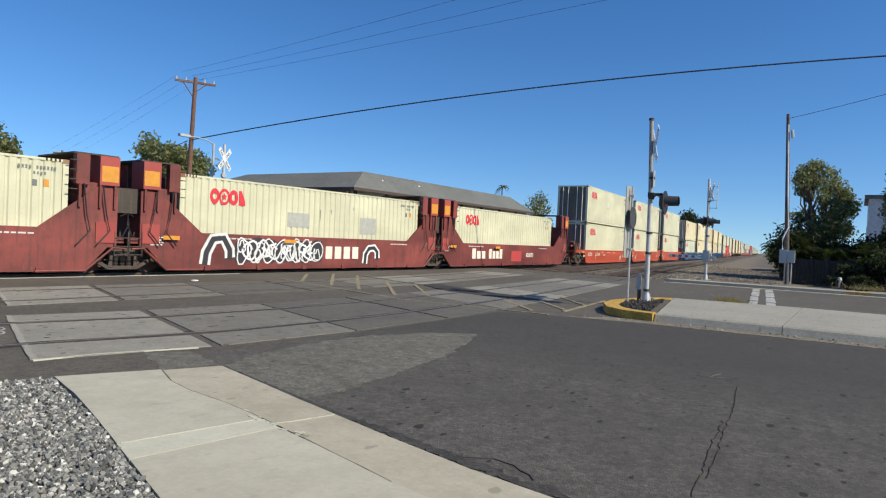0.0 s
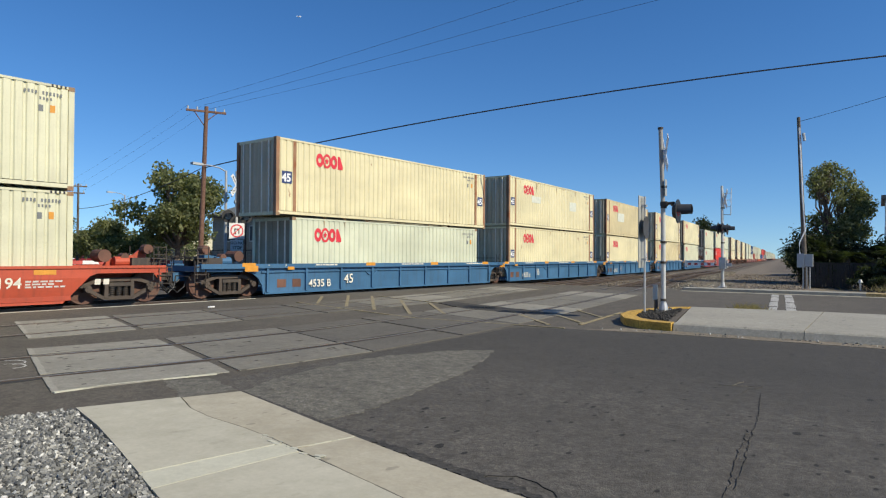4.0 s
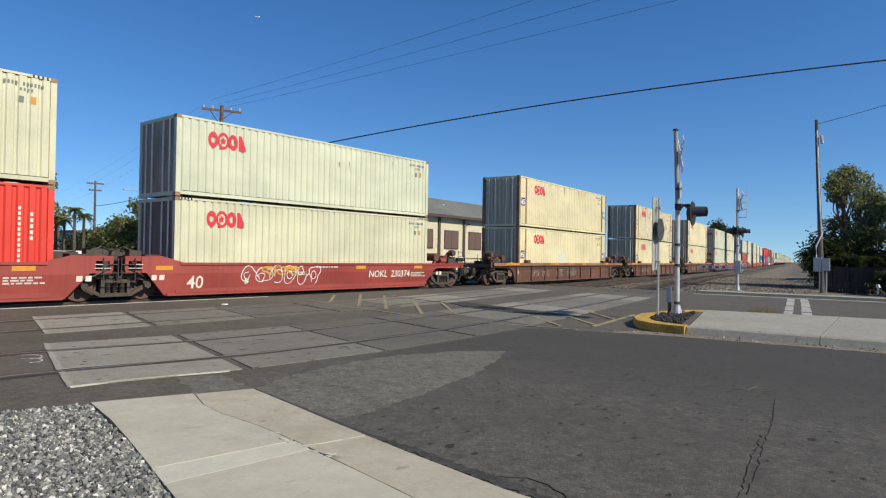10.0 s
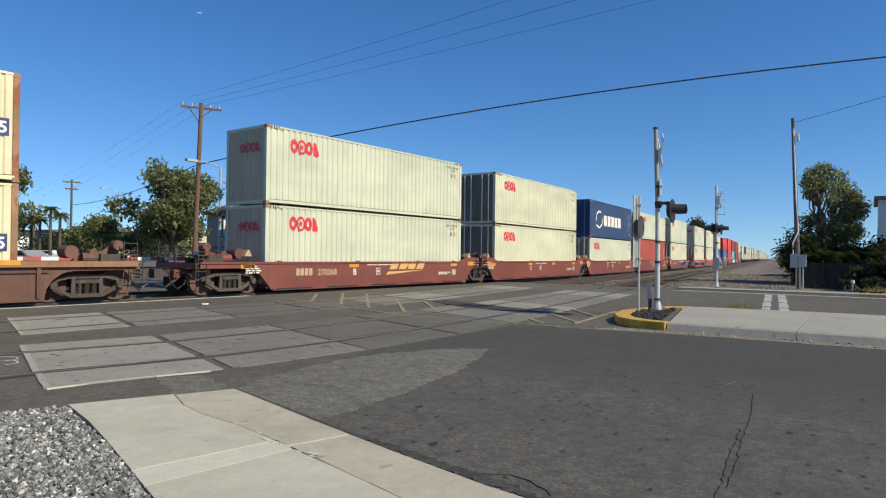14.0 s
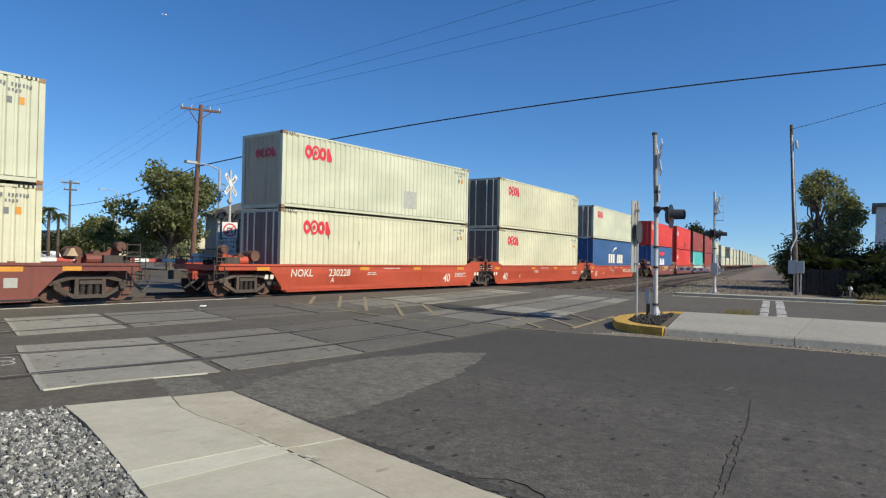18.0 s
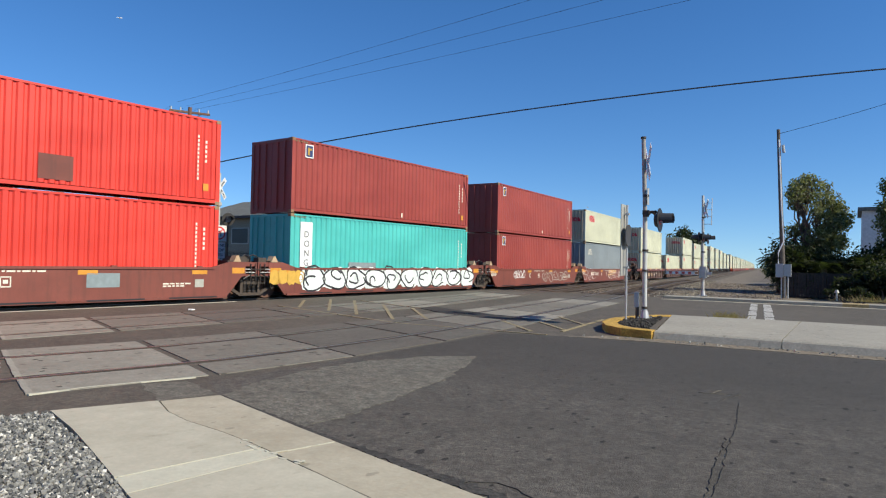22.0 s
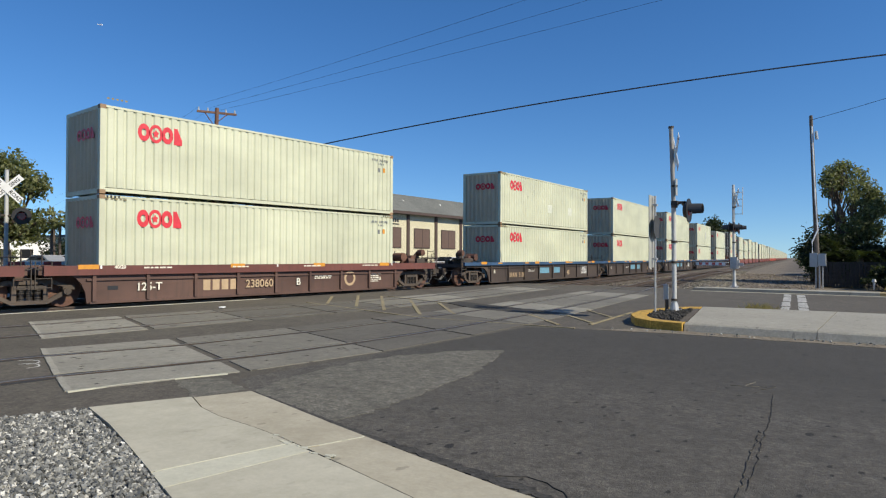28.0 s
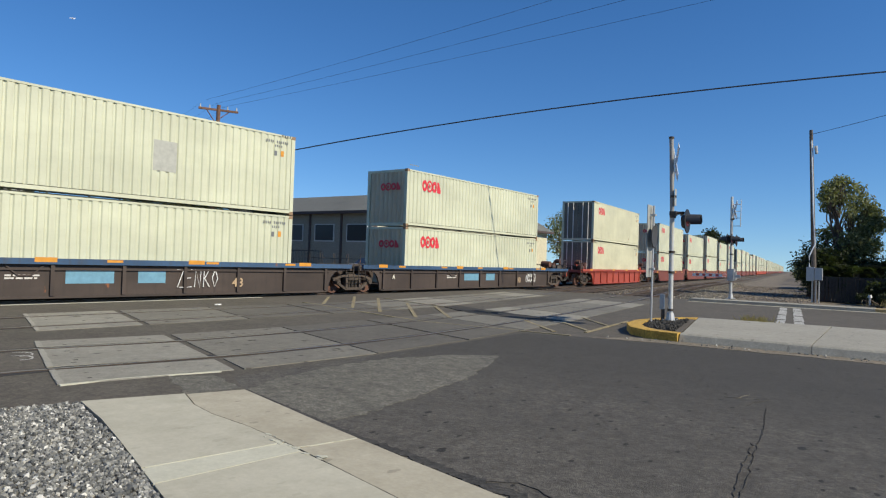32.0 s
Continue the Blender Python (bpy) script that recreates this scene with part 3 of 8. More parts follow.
# tracks: rails all along, ties and ballast outside the street
def stations(s0, s1):
    out, s = [], s0
    while s < s1:
        out.append(s)
        s += 3 if s < 60 else (6 if s < 200 else 20)
    return out + [s1]


def swept(bm, prof, s0, s1, off, close=True, of=STREET_LINE):
    """An outline of (sideways, z) swept along the railway."""
    rows = []
    for s in stations(s0, s1):
        row = []
        for a, z in prof:
            x, y, _ = line(s, (off(s) if callable(off) else off) + a, of)
            row.append(bm.verts.new((x, y, z)))
        rows.append(row)
    n = len(prof)
    for r, q in zip(rows, rows[1:]):
        for i in range(n if close else n - 1):
            j = (i + 1) % n
            bm.faces.new((r[i], r[j], q[j], q[i]))
    return bm


RAIL_SHAPE = [(-0.068, -0.153), (0.068, -0.153), (0.068, -0.138), (0.012, -0.123), (0.012, -0.033), (0.036, -0.023), (0.036, 0.012), (-0.036, 0.012), (-0.036, -0.023), (-0.012, -0.033), (-0.012, -0.123), (-0.068, -0.138)]


def skew(off):
    """Station at which the street's near edge cuts a line beside the railway."""
    return -0.70 - 0.28 * (off - 8.08)


# sideways shift and half gauge of each track along the street crossing
SHIFT_AT = (-8, -1.5, 0.3, 3.5, 8, 10.5, 14, 18, 22.5, 30, 38, 55, 85, 140)
SHIFT = ((-0.3, -0.2, 0.3, 0.45, 0.12, -0.12, -0.6, -1.15, -1.85, -3.3, -4.7, -6.4, -7.0, -7.3), (-0.1, -0.1, -0.1, 0.0, 0.1, 0.1, -0.35, -1.0, -1.7, -2.7, -3.6, -5.0, -6.3, -6.7), (0,) * 14)
HALF = (0.95, 0.95, 0.95, 0.93, 0.87, 0.83, 0.79, 0.76, 0.75, 0.75, 0.75, 0.75, 0.75, 0.75)


def track_off(i, s, a):
    """Offset of a strip of track i at station s; a = 1 is on the right rail, -1 on the left."""
    half = float(np.interp(s, SHIFT_AT, HALF)) if i < 2 else 0.76
    return OFFSETS[i] + float(np.interp(s, SHIFT_AT, SHIFT[i])) + a * half


def tie_place(i, s, of):
    """Middle of track i at station s and the turn of a tie there."""
    x, y, _ = line(s, track_off(i, s, 0), of)
    x1, y1, _ = line(s + 0.5, track_off(i, s + 0.5, 0), of)
    return x, y, math.atan2(-(x1 - x), y1 - y)


for i, off in enumerate(OFFSETS):
    of = TRAIN_LINE if i == 2 else STREET_LINE
    bank = [(-2.1, -0.235), (-1.45, -0.14), (1.45, -0.14), (2.1, -0.235)]
    end = 62 if i == 1 else 1600      # the middle track joins the farthest one
    for s0, s1 in ((-200, skew(off) - 6.5), (24.4, end)):
        tagged(part("ballast_bank", swept(B(), bank, s0, s1, lambda s: track_off(i, s, 0), False, of), BALLAST), "bank of brown crushed stone under the rails", "ballast", kind="structure")
    track = tagged(new("railway_track"), "railway track with steel rails on wooden ties", "railway track", kind="structure")
    for side in (-1, 1):
        part("rail", swept(B(), RAIL_SHAPE, -200, end, lambda s: track_off(i, s, side), True, of), RAIL, track)
        part("rail_head", swept(B(), [(-0.03, 0.0165), (0.03, 0.0165)], -200, end, lambda s: track_off(i, s, side), False, of), RAIL_TOP, track, "worn bright rail head")
    tie = mesh("tie", box(B(), -1.3, 1.3, -0.115, 0.115, -0.2, -0.11), TIE)
    for k in range(66 if i == 1 else 95):
        ob = part("tie", tie, None, track)
        x, y, t = tie_place(i, 24.9 + 0.53 * k, of)
        ob.location, ob.rotation_euler = (x, y, 0.012 * math.sin(k * 7.7)), (0, 0, t)
    if i == 1:
        continue
    far = B()
    for k in range(260):
        x, y, t = tie_place(i, 75.5 + 0.6 * k, of)
        turn = pose(x, y, 0, 0, 0, math.degrees(t))
        v = [far.verts.new(turn @ Vector(p)) for p in ((-1.3, -0.11, -0.118), (1.3, -0.11, -0.118), (1.3, 0.11, -0.118), (-1.3, 0.11, -0.118))]
        far.faces.new(v)
    tagged(part("far_ties", far, TIE, track), kind="stuff")


def road_side(s):
    """Sideways places of the gravel track's two edges."""
    return track_off(0, s, 0) + 2.7, float(np.interp(s, (25, 37, 80, 160, 400), (16.0, 14.6, 11.6, 10.4, 9.8)))


def strip(name, left, right, z, s0, s1, mat):
    """A flat strip along the railway between two edges that wander."""
    bm, rows = B(), []
    for s in stations(s0, s1):
        rows.append([bm.verts.new((*line(s, e(s))[:2], z)) for e in (left, right)])
    for r, q in zip(rows, rows[1:]):
        bm.faces.new((r[0], r[1], q[1], q[0]))
    return part(name, bm, mat)


field = tagged(strip("ballast_field", lambda s: -6.0, lambda s: road_side(s)[0] + 0.3, -0.175, 24.2, 1600, BALLAST), "brown stone bed between the tracks", "ballast", kind="structure")
# nearly black bed: shade beneath the cars is put into its colour
tagged(part("oily_ballast", swept(B(), [(-3.45, -0.15), (0.95, -0.15)], -8, 26, 0, False), CRUMB), "stone bed under the train, its shade put into a dark colour", "ballast", kind="structure")
# concrete crossing panels, in two lanes each way, joints left open between them
crossing = tagged(new("crossing_panels"), "grey concrete railway crossing panels with dark joints", "crossing panel", kind="structure")


# the street's lanes: distance from its near edge to each joint between panels, and how worn they are
JOINTS = (0.0, 2.03, 4.35, 6.9, 9.3, 11.6, 14.1, 16.6, 19.1, 21.6, 23.9)
WEAR = (PANEL_PALE, PANEL_MID, PANEL, PANEL, PANEL_MID, PANEL_PALE, PANEL_MID, PANEL_MID, PANEL_PALE, PANEL)
for i, off in enumerate(OFFSETS[:2]):
    for a, b in ((-1.95, -1.13), (-0.87, 0.87), (1.13, 2.12)) if i == 0 else ((-1.75, -1.13), (-0.87, 0.87), (1.13, 1.72)):
        for k, (p, q) in enumerate(zip(JOINTS, JOINTS[1:])):
            gap = 0.13 if k in (0, 2, 4) else 0.045
            pts = []
            for c, d in ((a, p), (b, p), (b, q - gap), (a, q - gap)):
                o = track_off(i, 5, c)
                st = skew(o) + d
                pts.append(line(st, track_off(i, st, c))[:2])
            part("panel", prism(B(), pts, -0.1, 0.012), WEAR[k], crossing)
    for side in (-1, 1):
        part("flangeway", swept(B(), [(-0.125, -0.05), (-0.125, 0.006), (0.125, 0.006), (0.125, -0.05)], skew(off) - 6.0, 24.0, lambda s: track_off(i, s, side), False), RUBBER, crossing, "black rubber flangeway beside the rail")
# pale chipped edge round the near side of the panels
rim = [line(skew(track_off(0, 0, 2.12)) + d, track_off(0, d - 1.9, 2.12) + 0.01)[:2] for d in (0, 0.6, 1.2, 1.7)]
rim += [line(skew(track_off(0, 0, 2.12)) + d, track_off(0, d - 1.9, 2.12) + 0.055 + 0.02 * math.sin(9 * d))[:2] for d in (1.7, 1.2, 0.6, 0)]
part("panel_rim", prism(B(), rim, -0.1, 0.014), CONCRETE_PALE, crossing, "pale chipped concrete rim")


for i, off in enumerate(OFFSETS[:2]):
    # whitened end frames of the first panels, and recessed bolt heads
    for a, b in ((-1.95, -1.13), (-0.87, 0.87), (1.13, 2.12)) if i == 0 else ((-1.75, -1.13), (-0.87, 0.87), (1.13, 1.72)):
        pts = []
        for c, d in ((a, 0.0), (b, 0.0), (b, 0.07), (a, 0.07)):
            st = skew(track_off(i, 5, c)) + d
            pts.append(line(st, track_off(i, st, c))[:2])
        part("panel_frame", prism(B(), rough(pts, 0.12, 0.006, 60 + i), 0.0125, 0.0155), KERB_CONCRETE, crossing, "pale worn end frame")
        for k in range(12 if b - a > 1 else 6):
            rnd = random.Random(k + 31 * i + int(a * 10))
            c, d = rnd.uniform(a + 0.15, b - 0.15), rnd.choice((0.35, 0.95, 1.5, 2.5, 3.1, 3.9)) + rnd.uniform(-0.05, 0.05)
            st = skew(track_off(i, 5, c)) + d
            x, y, t = line(st, track_off(i, st, c))
            w = rnd.choice((0.025, 0.03, 0.08))
            part("bolt_mark", box(B(), x - 0.018, x + 0.018, y - w, y + w, 0.0125, 0.0145), CRUMB, crossing, "dark recessed bolt")
slab("header_strip", rough([line(q, 1.02)[:2] for q in (-8, -4, 0, 4, 8.6)] + [line(q, 1.15)[:2] for q in (8.6, 4, 0, -4, -8)], 0.5, 0.012, 51), 0.006, CONCRETE_PALE, 0.02, "pale edge strip beside the rails", "road edge")


# yellow keep-clear hatching and white marks
def stripe(name, a, b, w, mat, z=0.016):
    a, b = Vector(a), Vector(b)
    s = Vector((-(b - a).y, (b - a).x)).normalized() * w / 2
    return slab(name, [tuple(a - s), tuple(b - s), tuple(b + s), tuple(a + s)], z, mat, 0.016, "worn painted line on the asphalt", "road marking")


def on_street(d, off):
    """A place d metres across the street, on a line beside the railway."""
    return line(skew(off) + d, off)[:2]


def mark(s0, o0, s1, o1, w):
    stripe("yellow_line", line(s0, o0)[:2], line(s1, o1)[:2], w, YELLOW_LINE)


# border of the hatched strip, then its slanting bars
for row in ((8.33, 3.63, 6.86, 9.75), (6.86, 9.8, 7.25, 13.5), (12.42, 3.32, 10.75, 8.26), (8.08, 13.45, 11.79, 12.93)):
    mark(*row, 0.08)
for row in ((10.9, 1.95, 8.4, 4.5), (11.95, 2.23, 8.2, 6.0), (12.2, 3.2, 7.9, 7.4), (11.3, 5.4, 7.5, 9.05), (10.9, 6.95, 8.2, 9.6), (9.98, 11.82, 8.46, 13.33), (9.27, 11.22, 7.65, 12.91), (11.61, 11.68, 9.97, 13.15)):
    mark(*row, 0.10)
for pts in ([(-3.62, 29.4), (-3.36, 29.4), (-2.40, 20.5), (-2.62, 20.5)], [(-3.16, 29.4), (-2.88, 29.4), (-1.86, 20.1), (-2.11, 20.1)]):
    slab("white_mark", rough(pts, 0.25, 0.012, 19), 0.005, WHITE_LINE, 0.006, "worn white painted bar on the asphalt", "road marking")
    for q in (0.18, 0.52, 0.8):
        (ax, ay), (bx, by), (cx, cy), (dx, dy) = pts
        e0, e1, e2, e3 = (ax + (dx - ax) * q, ay + (dy - ay) * q), (bx + (cx - bx) * q, by + (cy - by) * q), (bx + (cx - bx) * (q + 0.03), by + (cy - by) * (q + 0.03)), (ax + (dx - ax) * (q + 0.03), ay + (dy - ay) * (q + 0.03))
        slab("worn_gap", rough([e0, e1, e2, e3], 0.08, 0.02, 20), 0.0065, ASPHALT, 0.006, "worn gap across a painted bar", "road marking")

# black uneven patch laid over the panels
slab("asphalt_patch", rough([line(q, o)[:2] for q, o in ((11.9, 7.0), (11.2, 7.0), (9.9, 9.0), (9.5, 11.6), (10.2, 11.9), (10.9, 9.8))], 0.3, 0.03, 15), 0.0165, BLACK_PATCH, 0.02, "black patch across the panels", "road patch")
for n, (cx, cy) in enumerate(((-9.55, 3.80), (-9.87, 3.93))):
    arc = [(cx + 0.22 * math.cos(k * 0.5 - 0.4), cy + 0.16 * math.sin(k * 0.5 - 0.4)) for k in range(8)]
    slab("spray_mark", band(arc, 0.035, 0.03, 0.06, 40 + n, 0.002), 0.002, WHITE_LINE, 0.005, "faint white sprayed arc on the asphalt", "road marking")
slab("paper_scrap", [(-15.51, 11.08), (-15.43, 11.14), (-15.47, 11.27), (-15.60, 11.19)], 0.05, WHITE, 0.03, "crumpled white paper scrap on the crossing", "litter", kind="")

# raised median with a yellow nose, and the far kerb
median = tagged(new("median"), "raised concrete median with a yellow painted nose", "median", kind="structure")
INNER_NOSE = [(-3.5, 13.66), (-4.0, 13.78), (-4.40, 14.2), (-4.72, 14.9), (-4.84, 15.8), (-4.70, 16.8), (-4.40, 17.6), (-4.20, 17.8)]
nose = [(-3.48, 13.32), (-4.15, 13.48), (-4.65, 13.95), (-5.02, 14.8), (-5.15, 15.8), (-4.98, 16.95), (-4.55, 17.9), (-4.22, 18.2)]
part("nose", prism(B(), nose + INNER_NOSE[::-1], -0.05, 0.17), YELLOW_KERB, median, "yellow painted nose kerb")
part("planting_bed", prism(B(), [(x + 0.006, y + 0.004) for x, y in INNER_NOSE[1:-1]] + [(-4.16, 17.7), (-3.53, 13.75)], -0.05, 0.145), BALLAST, median, "brown gravel inside the nose")
pebbles("bed_gravel", [(-3.7, 13.95), (-4.35, 14.3), (-4.66, 14.9), (-4.78, 15.8), (-4.65, 16.7), (-4.25, 17.5)], 900, (0.015, 0.045), 0.145, "loose dark stones in the median's bed", 12, CRUMB)
pebbles("kerb_litter", [(-5.3, 12.7), (-3.5, 12.95), (6, 13.15), (6, 13.4), (-3.3, 13.3), (-4.6, 13.1)], 110, (0.008, 0.03), 0.006, "small stones and litter along the kerb", 13)
xs = [-3.46, -1.12, 1.3, 3.7, 6.1, 8.5, 10.9, 13.3, 20, 30, 60]
for a, b in zip(xs, xs[1:]):
    part("kerb", prism(B(), [(13.36, -0.05), (13.45, 0.135), (13.49, 0.162), (13.55, 0.17), (13.66, 0.17), (13.66, -0.05)], a, b - 0.012, "x"), KERB_CONCRETE, median)
    part("slab", prism(B(), [(a, 13.67), (b - 0.02, 13.67), (b - 0.02, 18.6), (a if a > -3 else -4.2, 18.2 if a < -3 else 18.6)], -0.05, 0.168), KERB_CONCRETE, median)
far_kerb = tagged(new("far_kerb"), "pale concrete kerb and gutter along the far side of the street", "kerb", kind="structure")
for k in range(12):
    a = -7.4 + 3.0 * k
    for c, d in ((0, 1.0), (1.0, 1.9), (1.9, 2.985)) if k == 2 else ((0, 2.985),):
        worn = c == 1.0
        part("kerb", box(B(), a + c, a + d, 30.2, 31.4, -0.2, 0.13), FADED_YELLOW if worn else KERB_CONCRETE, far_kerb, "kerb with faded yellow paint" if worn else "")
    part("gutter", box(B(), a, a + 2.985, 29.7, 30.19, -0.2, 0.012), GUTTER, far_kerb)
pebbles("track_stone", [line(24.6, -2.6)[:2], line(24.6, 10.4)[:2], line(32, 8.6)[:2], line(40, 7.4)[:2], line(62, 5.6)[:2], line(62, -2.6)[:2], line(40, -2.6)[:2]], 8000, (0.02, 0.05), -0.165, "loose brown stone between the rails", 8, PEBBLE_BROWN)
dirt_road = tagged(strip("gravel_track", lambda s: road_side(s)[0], lambda s: road_side(s)[1], -0.03, 24.6, 900, DIRT_ROAD), "pale gravel track beside the railway", "gravel track", kind="structure")
pebbles("track_side_gravel", [line(25.8, 9.7)[:2], line(25.8, 12.4)[:2], line(33, 11.4)[:2], line(45, 8.6)[:2], line(70, 6.6)[:2], line(70, 5.6)[:2], line(40, 7.4)[:2], line(32, 8.8)[:2]], 4200, (0.012, 0.04), -0.03, "loose pale stones beside the track", 5, PEBBLE_PALE)
pebbles("road_stone", [line(25.2, 12.2)[:2], line(25.2, 15.8)[:2], line(37, 14.4)[:2], line(60, 12.8)[:2], line(60, 7.0)[:2], line(40, 9.6)[:2]], 3800, (0.012, 0.04), -0.03, "loose brown stones on the gravel track", 15, PEBBLE_BROWN)


# ---- the train ----
HIGH, LOW = 2.896, 2.591
W = 1.219
WELL = 0.35


def corrugated(y0, y1, z0, z1, x_out, x_in, pitch, inner=0.26, slope=0.24):
    """A trapezoid-ribbed sheet facing +x."""
    bm, ys = B(), []
    n = max(1, round((y1 - y0) / pitch))
    p = (y1 - y0) / n
    for k in range(n):
        a = y0 + k * p
        ys += [(a, x_in), (a + inner * p, x_in), (a + (inner + slope) * p, x_out), (a + (1 - slope) * p, x_out)]
    ys.append((y1, x_in))
    lo = [bm.verts.new((x, y, z0)) for y, x in ys]
    hi = [bm.verts.new((x, y, z1)) for y, x in ys]
    for i in range(len(ys) - 1):
        bm.faces.new((lo[i], lo[i + 1], hi[i + 1], hi[i]))
    return bm


def turned(bm, m):
    bm.transform(m)
    return bm


def side_mesh(L, H, sgn, wide):
    bm = corrugated(0.14, L - 0.14, 0.19, H - 0.07, W - 0.008, W - (0.042 if wide else 0.046), 0.276, *((0.18, 0.13) if wide else (0.24, 0.16)))
    return turned(bm, pose(0, L, 0, 0, 0, 180)) if sgn < 0 else bm


def end_mesh(H, y, ribs):
    bm = corrugated(-W + 0.14, W - 0.14, 0.14, H - 0.1, 0.06, -0.03, 0.27, 0.12, 0.36)
    return turned(bm, pose(0, y, 0, 0, 0, -90 if y < 1 else 90))


def frame_mesh(L, H, big):
    """Corner posts and rails welded into one frame; the rails take the second material."""
    bm = B()
    for sx in (-1, 1):
        for y in (0, L - 0.15):
            box(bm, sx * W - (0.16 if sx > 0 else 0), sx * W + (0.16 if sx < 0 else 0), y, y + 0.15, 0.004, H - 0.004)
        if big:
            for y in (0.78, L - 0.93):
                box(bm, sx * W - (0.07 if sx > 0 else 0), sx * W + (0.07 if sx < 0 else 0), y, y + 0.15, 0.05, H - 0.02)
    posts = len(bm.faces)
    for sx in (-1, 1):
        box(bm, sx * W - (0.06 if sx > 0 else 0.003), sx * W + (0.06 if sx < 0 else 0.003), 0.1, L - 0.1, H - 0.075, H - 0.012)
        box(bm, sx * W - (0.07 if sx > 0 else 0.003), sx * W + (0.07 if sx < 0 else 0.003), 0.1, L - 0.1, 0.06, 0.17)
    for y in (0.005, L - 0.105):
        box(bm, -W + 0.1, W - 0.1, y, y + 0.1, H - 0.12, H - 0.01)
        box(bm, -W + 0.1, W - 0.1, y, y + 0.1, 0.02, 0.16)
    for k, f in enumerate(bm.faces):
        f.material_index = 0 if k < posts else 1
    return bm


def frame_of(L, H, big, posts, rails):
    me = mesh("corner_frame", frame_mesh(L, H, big), posts)
    me.materials.append(rails)
    return me


def casting_mesh():
    """A corner casting with its oval hole."""
    bm = box(B(), -0.165, 0.005, -0.005, 0.16, 0.0, 0.12)
    bm.faces.new([bm.verts.new((0.006, 0.08 + 0.045 * math.cos(k * 0.785), 0.06 + 0.03 * math.sin(k * 0.785))) for k in range(8)])
    return bm


def roof_mesh(L, H):
    bm = corrugated(0.1, L - 0.1, -W + 0.06, W - 0.06, 0.0, -0.02, 0.42)
    return turned(bm, Matrix(((0, 0, 1, 0), (0, 1, 0, 0), (1, 0, 0, H - 0.015), (0, 0, 0, 1))))


def door_mesh(H):
    bm = B()
    for a, b in ((-W + 0.15, -0.01), (0.01, W - 0.15)):
        box(bm, a, b, 0.035, 0.07, 0.14, H - 0.12)
    return bm


def bars_mesh(H):
    return [turned(tube(B(), (0, 0, 0.12), (0, 0, H - 0.12), 0.03, n=8), Matrix.Translation((x, 0.008, 0))) for x in (-0.78, -0.36, 0.36, 0.78)]


def star(bm, cy, cz, r0, r1, n, x):
    pts = []
    for k in range(2 * n):
        r, a = (r0, r1)[k % 2], math.pi * k / n
        pts.append(bm.verts.new((x, cy + r * math.sin(a), cz + r * math.cos(a))))
    bm.faces.new(pts[::-1])


def ring(bm, cy, cz, ro, ri, x, n=8, a0=0.0, a1=2 * math.pi, sy=1.0):
    m = n * 3
    vs = []
    for k in range(m + 1):
        a = a0 + (a1 - a0) * k / m
        q = math.cos(math.pi / n) / math.cos((a % (2 * math.pi / n)) - math.pi / n)
        vs.append([bm.verts.new((x, cy + sy * r * q * math.sin(a), cz + r * q * math.cos(a))) for r in (ro, ri)])
    for s, t in zip(vs, vs[1:]):
        bm.faces.new((s[0], s[1], t[1], t[0]))


def emblem_mesh():
    """Red oval rings, the second round a flower, and a stepped block, on the ribs."""
    bm, x = B(), 0.0
    ring(bm, 0.27, 0.28, 0.29, 0.12, x, 14, sy=0.92)
    ring(bm, 0.80, 0.28, 0.31, 0.20, x, 14)
    star(bm, 0.80, 0.28, 0.15, 0.085, 5, x)
    ring(bm, 1.33, 0.28, 0.29, 0.12, x, 14, sy=0.92)
    bm.faces.new([bm.verts.new((x, *p)) for p in ((1.63, 0.0), (2.02, 0.0), (2.02, 0.16), (1.79, 0.56), (1.63, 0.56))])
    return bm


def bars(bm, rows, x=0.0):
    """Flat plates (y, z, wide, high) that face +x."""
    for y, z, w, h in rows:
        bm.faces.new([bm.verts.new(p) for p in ((x, y, z), (x, y + w, z), (x, y + w, z + h), (x, y, z + h))])
    return bm


def code_mesh():
    """Small unreadable codes near a container's rear end."""
    rows = [(0.1 * k, 0.52, 0.055, 0.11) for k in range(11) if k not in (4, 11)]
    rows += [(0.42 + 0.1 * k, 0.36, 0.05, 0.09) for k in range(4)]
    rows += [(0.4, 0.0, 0.13, 0.2)]
    return bars(B(), rows)


def upright_code_mesh():
    rows = [(0.0, 0.14 * k, 0.06, 0.09) for k in range(11)] + [(0.28, 0.6 + 0.16 * k, 0.07, 0.1) for k in range(5)]
    return bars(B(), rows)


KEYED = []     # (thing, station of its car's well along the train, its place in that, height), moved by motions()
SPIN = []      # (wheel set, y of its car at the start)
LABELS = {"milky": "greenish white ribbed steel container with red emblem", "white": "off-white ribbed steel container with red emblem", "pale": "clean off-white ribbed container with red emblem",
          "cream": "cream 45-foot ribbed shipping container with rusty posts", "tan": "dirty tan 45-foot shipping container with rusty posts",
          "rusty": "cream 45-foot shipping container with large rust patches", "red": "bright red ribbed steel shipping container",
          "brown": "brown-red ribbed steel shipping container", "oxide": "oxide red ribbed steel shipping container", "blue": "blue ribbed steel shipping container with white mark",
          "navy": "navy blue ribbed steel shipping container", "teal": "teal ribbed steel container with white upright sign", "grey": "grey ribbed steel shipping container"}


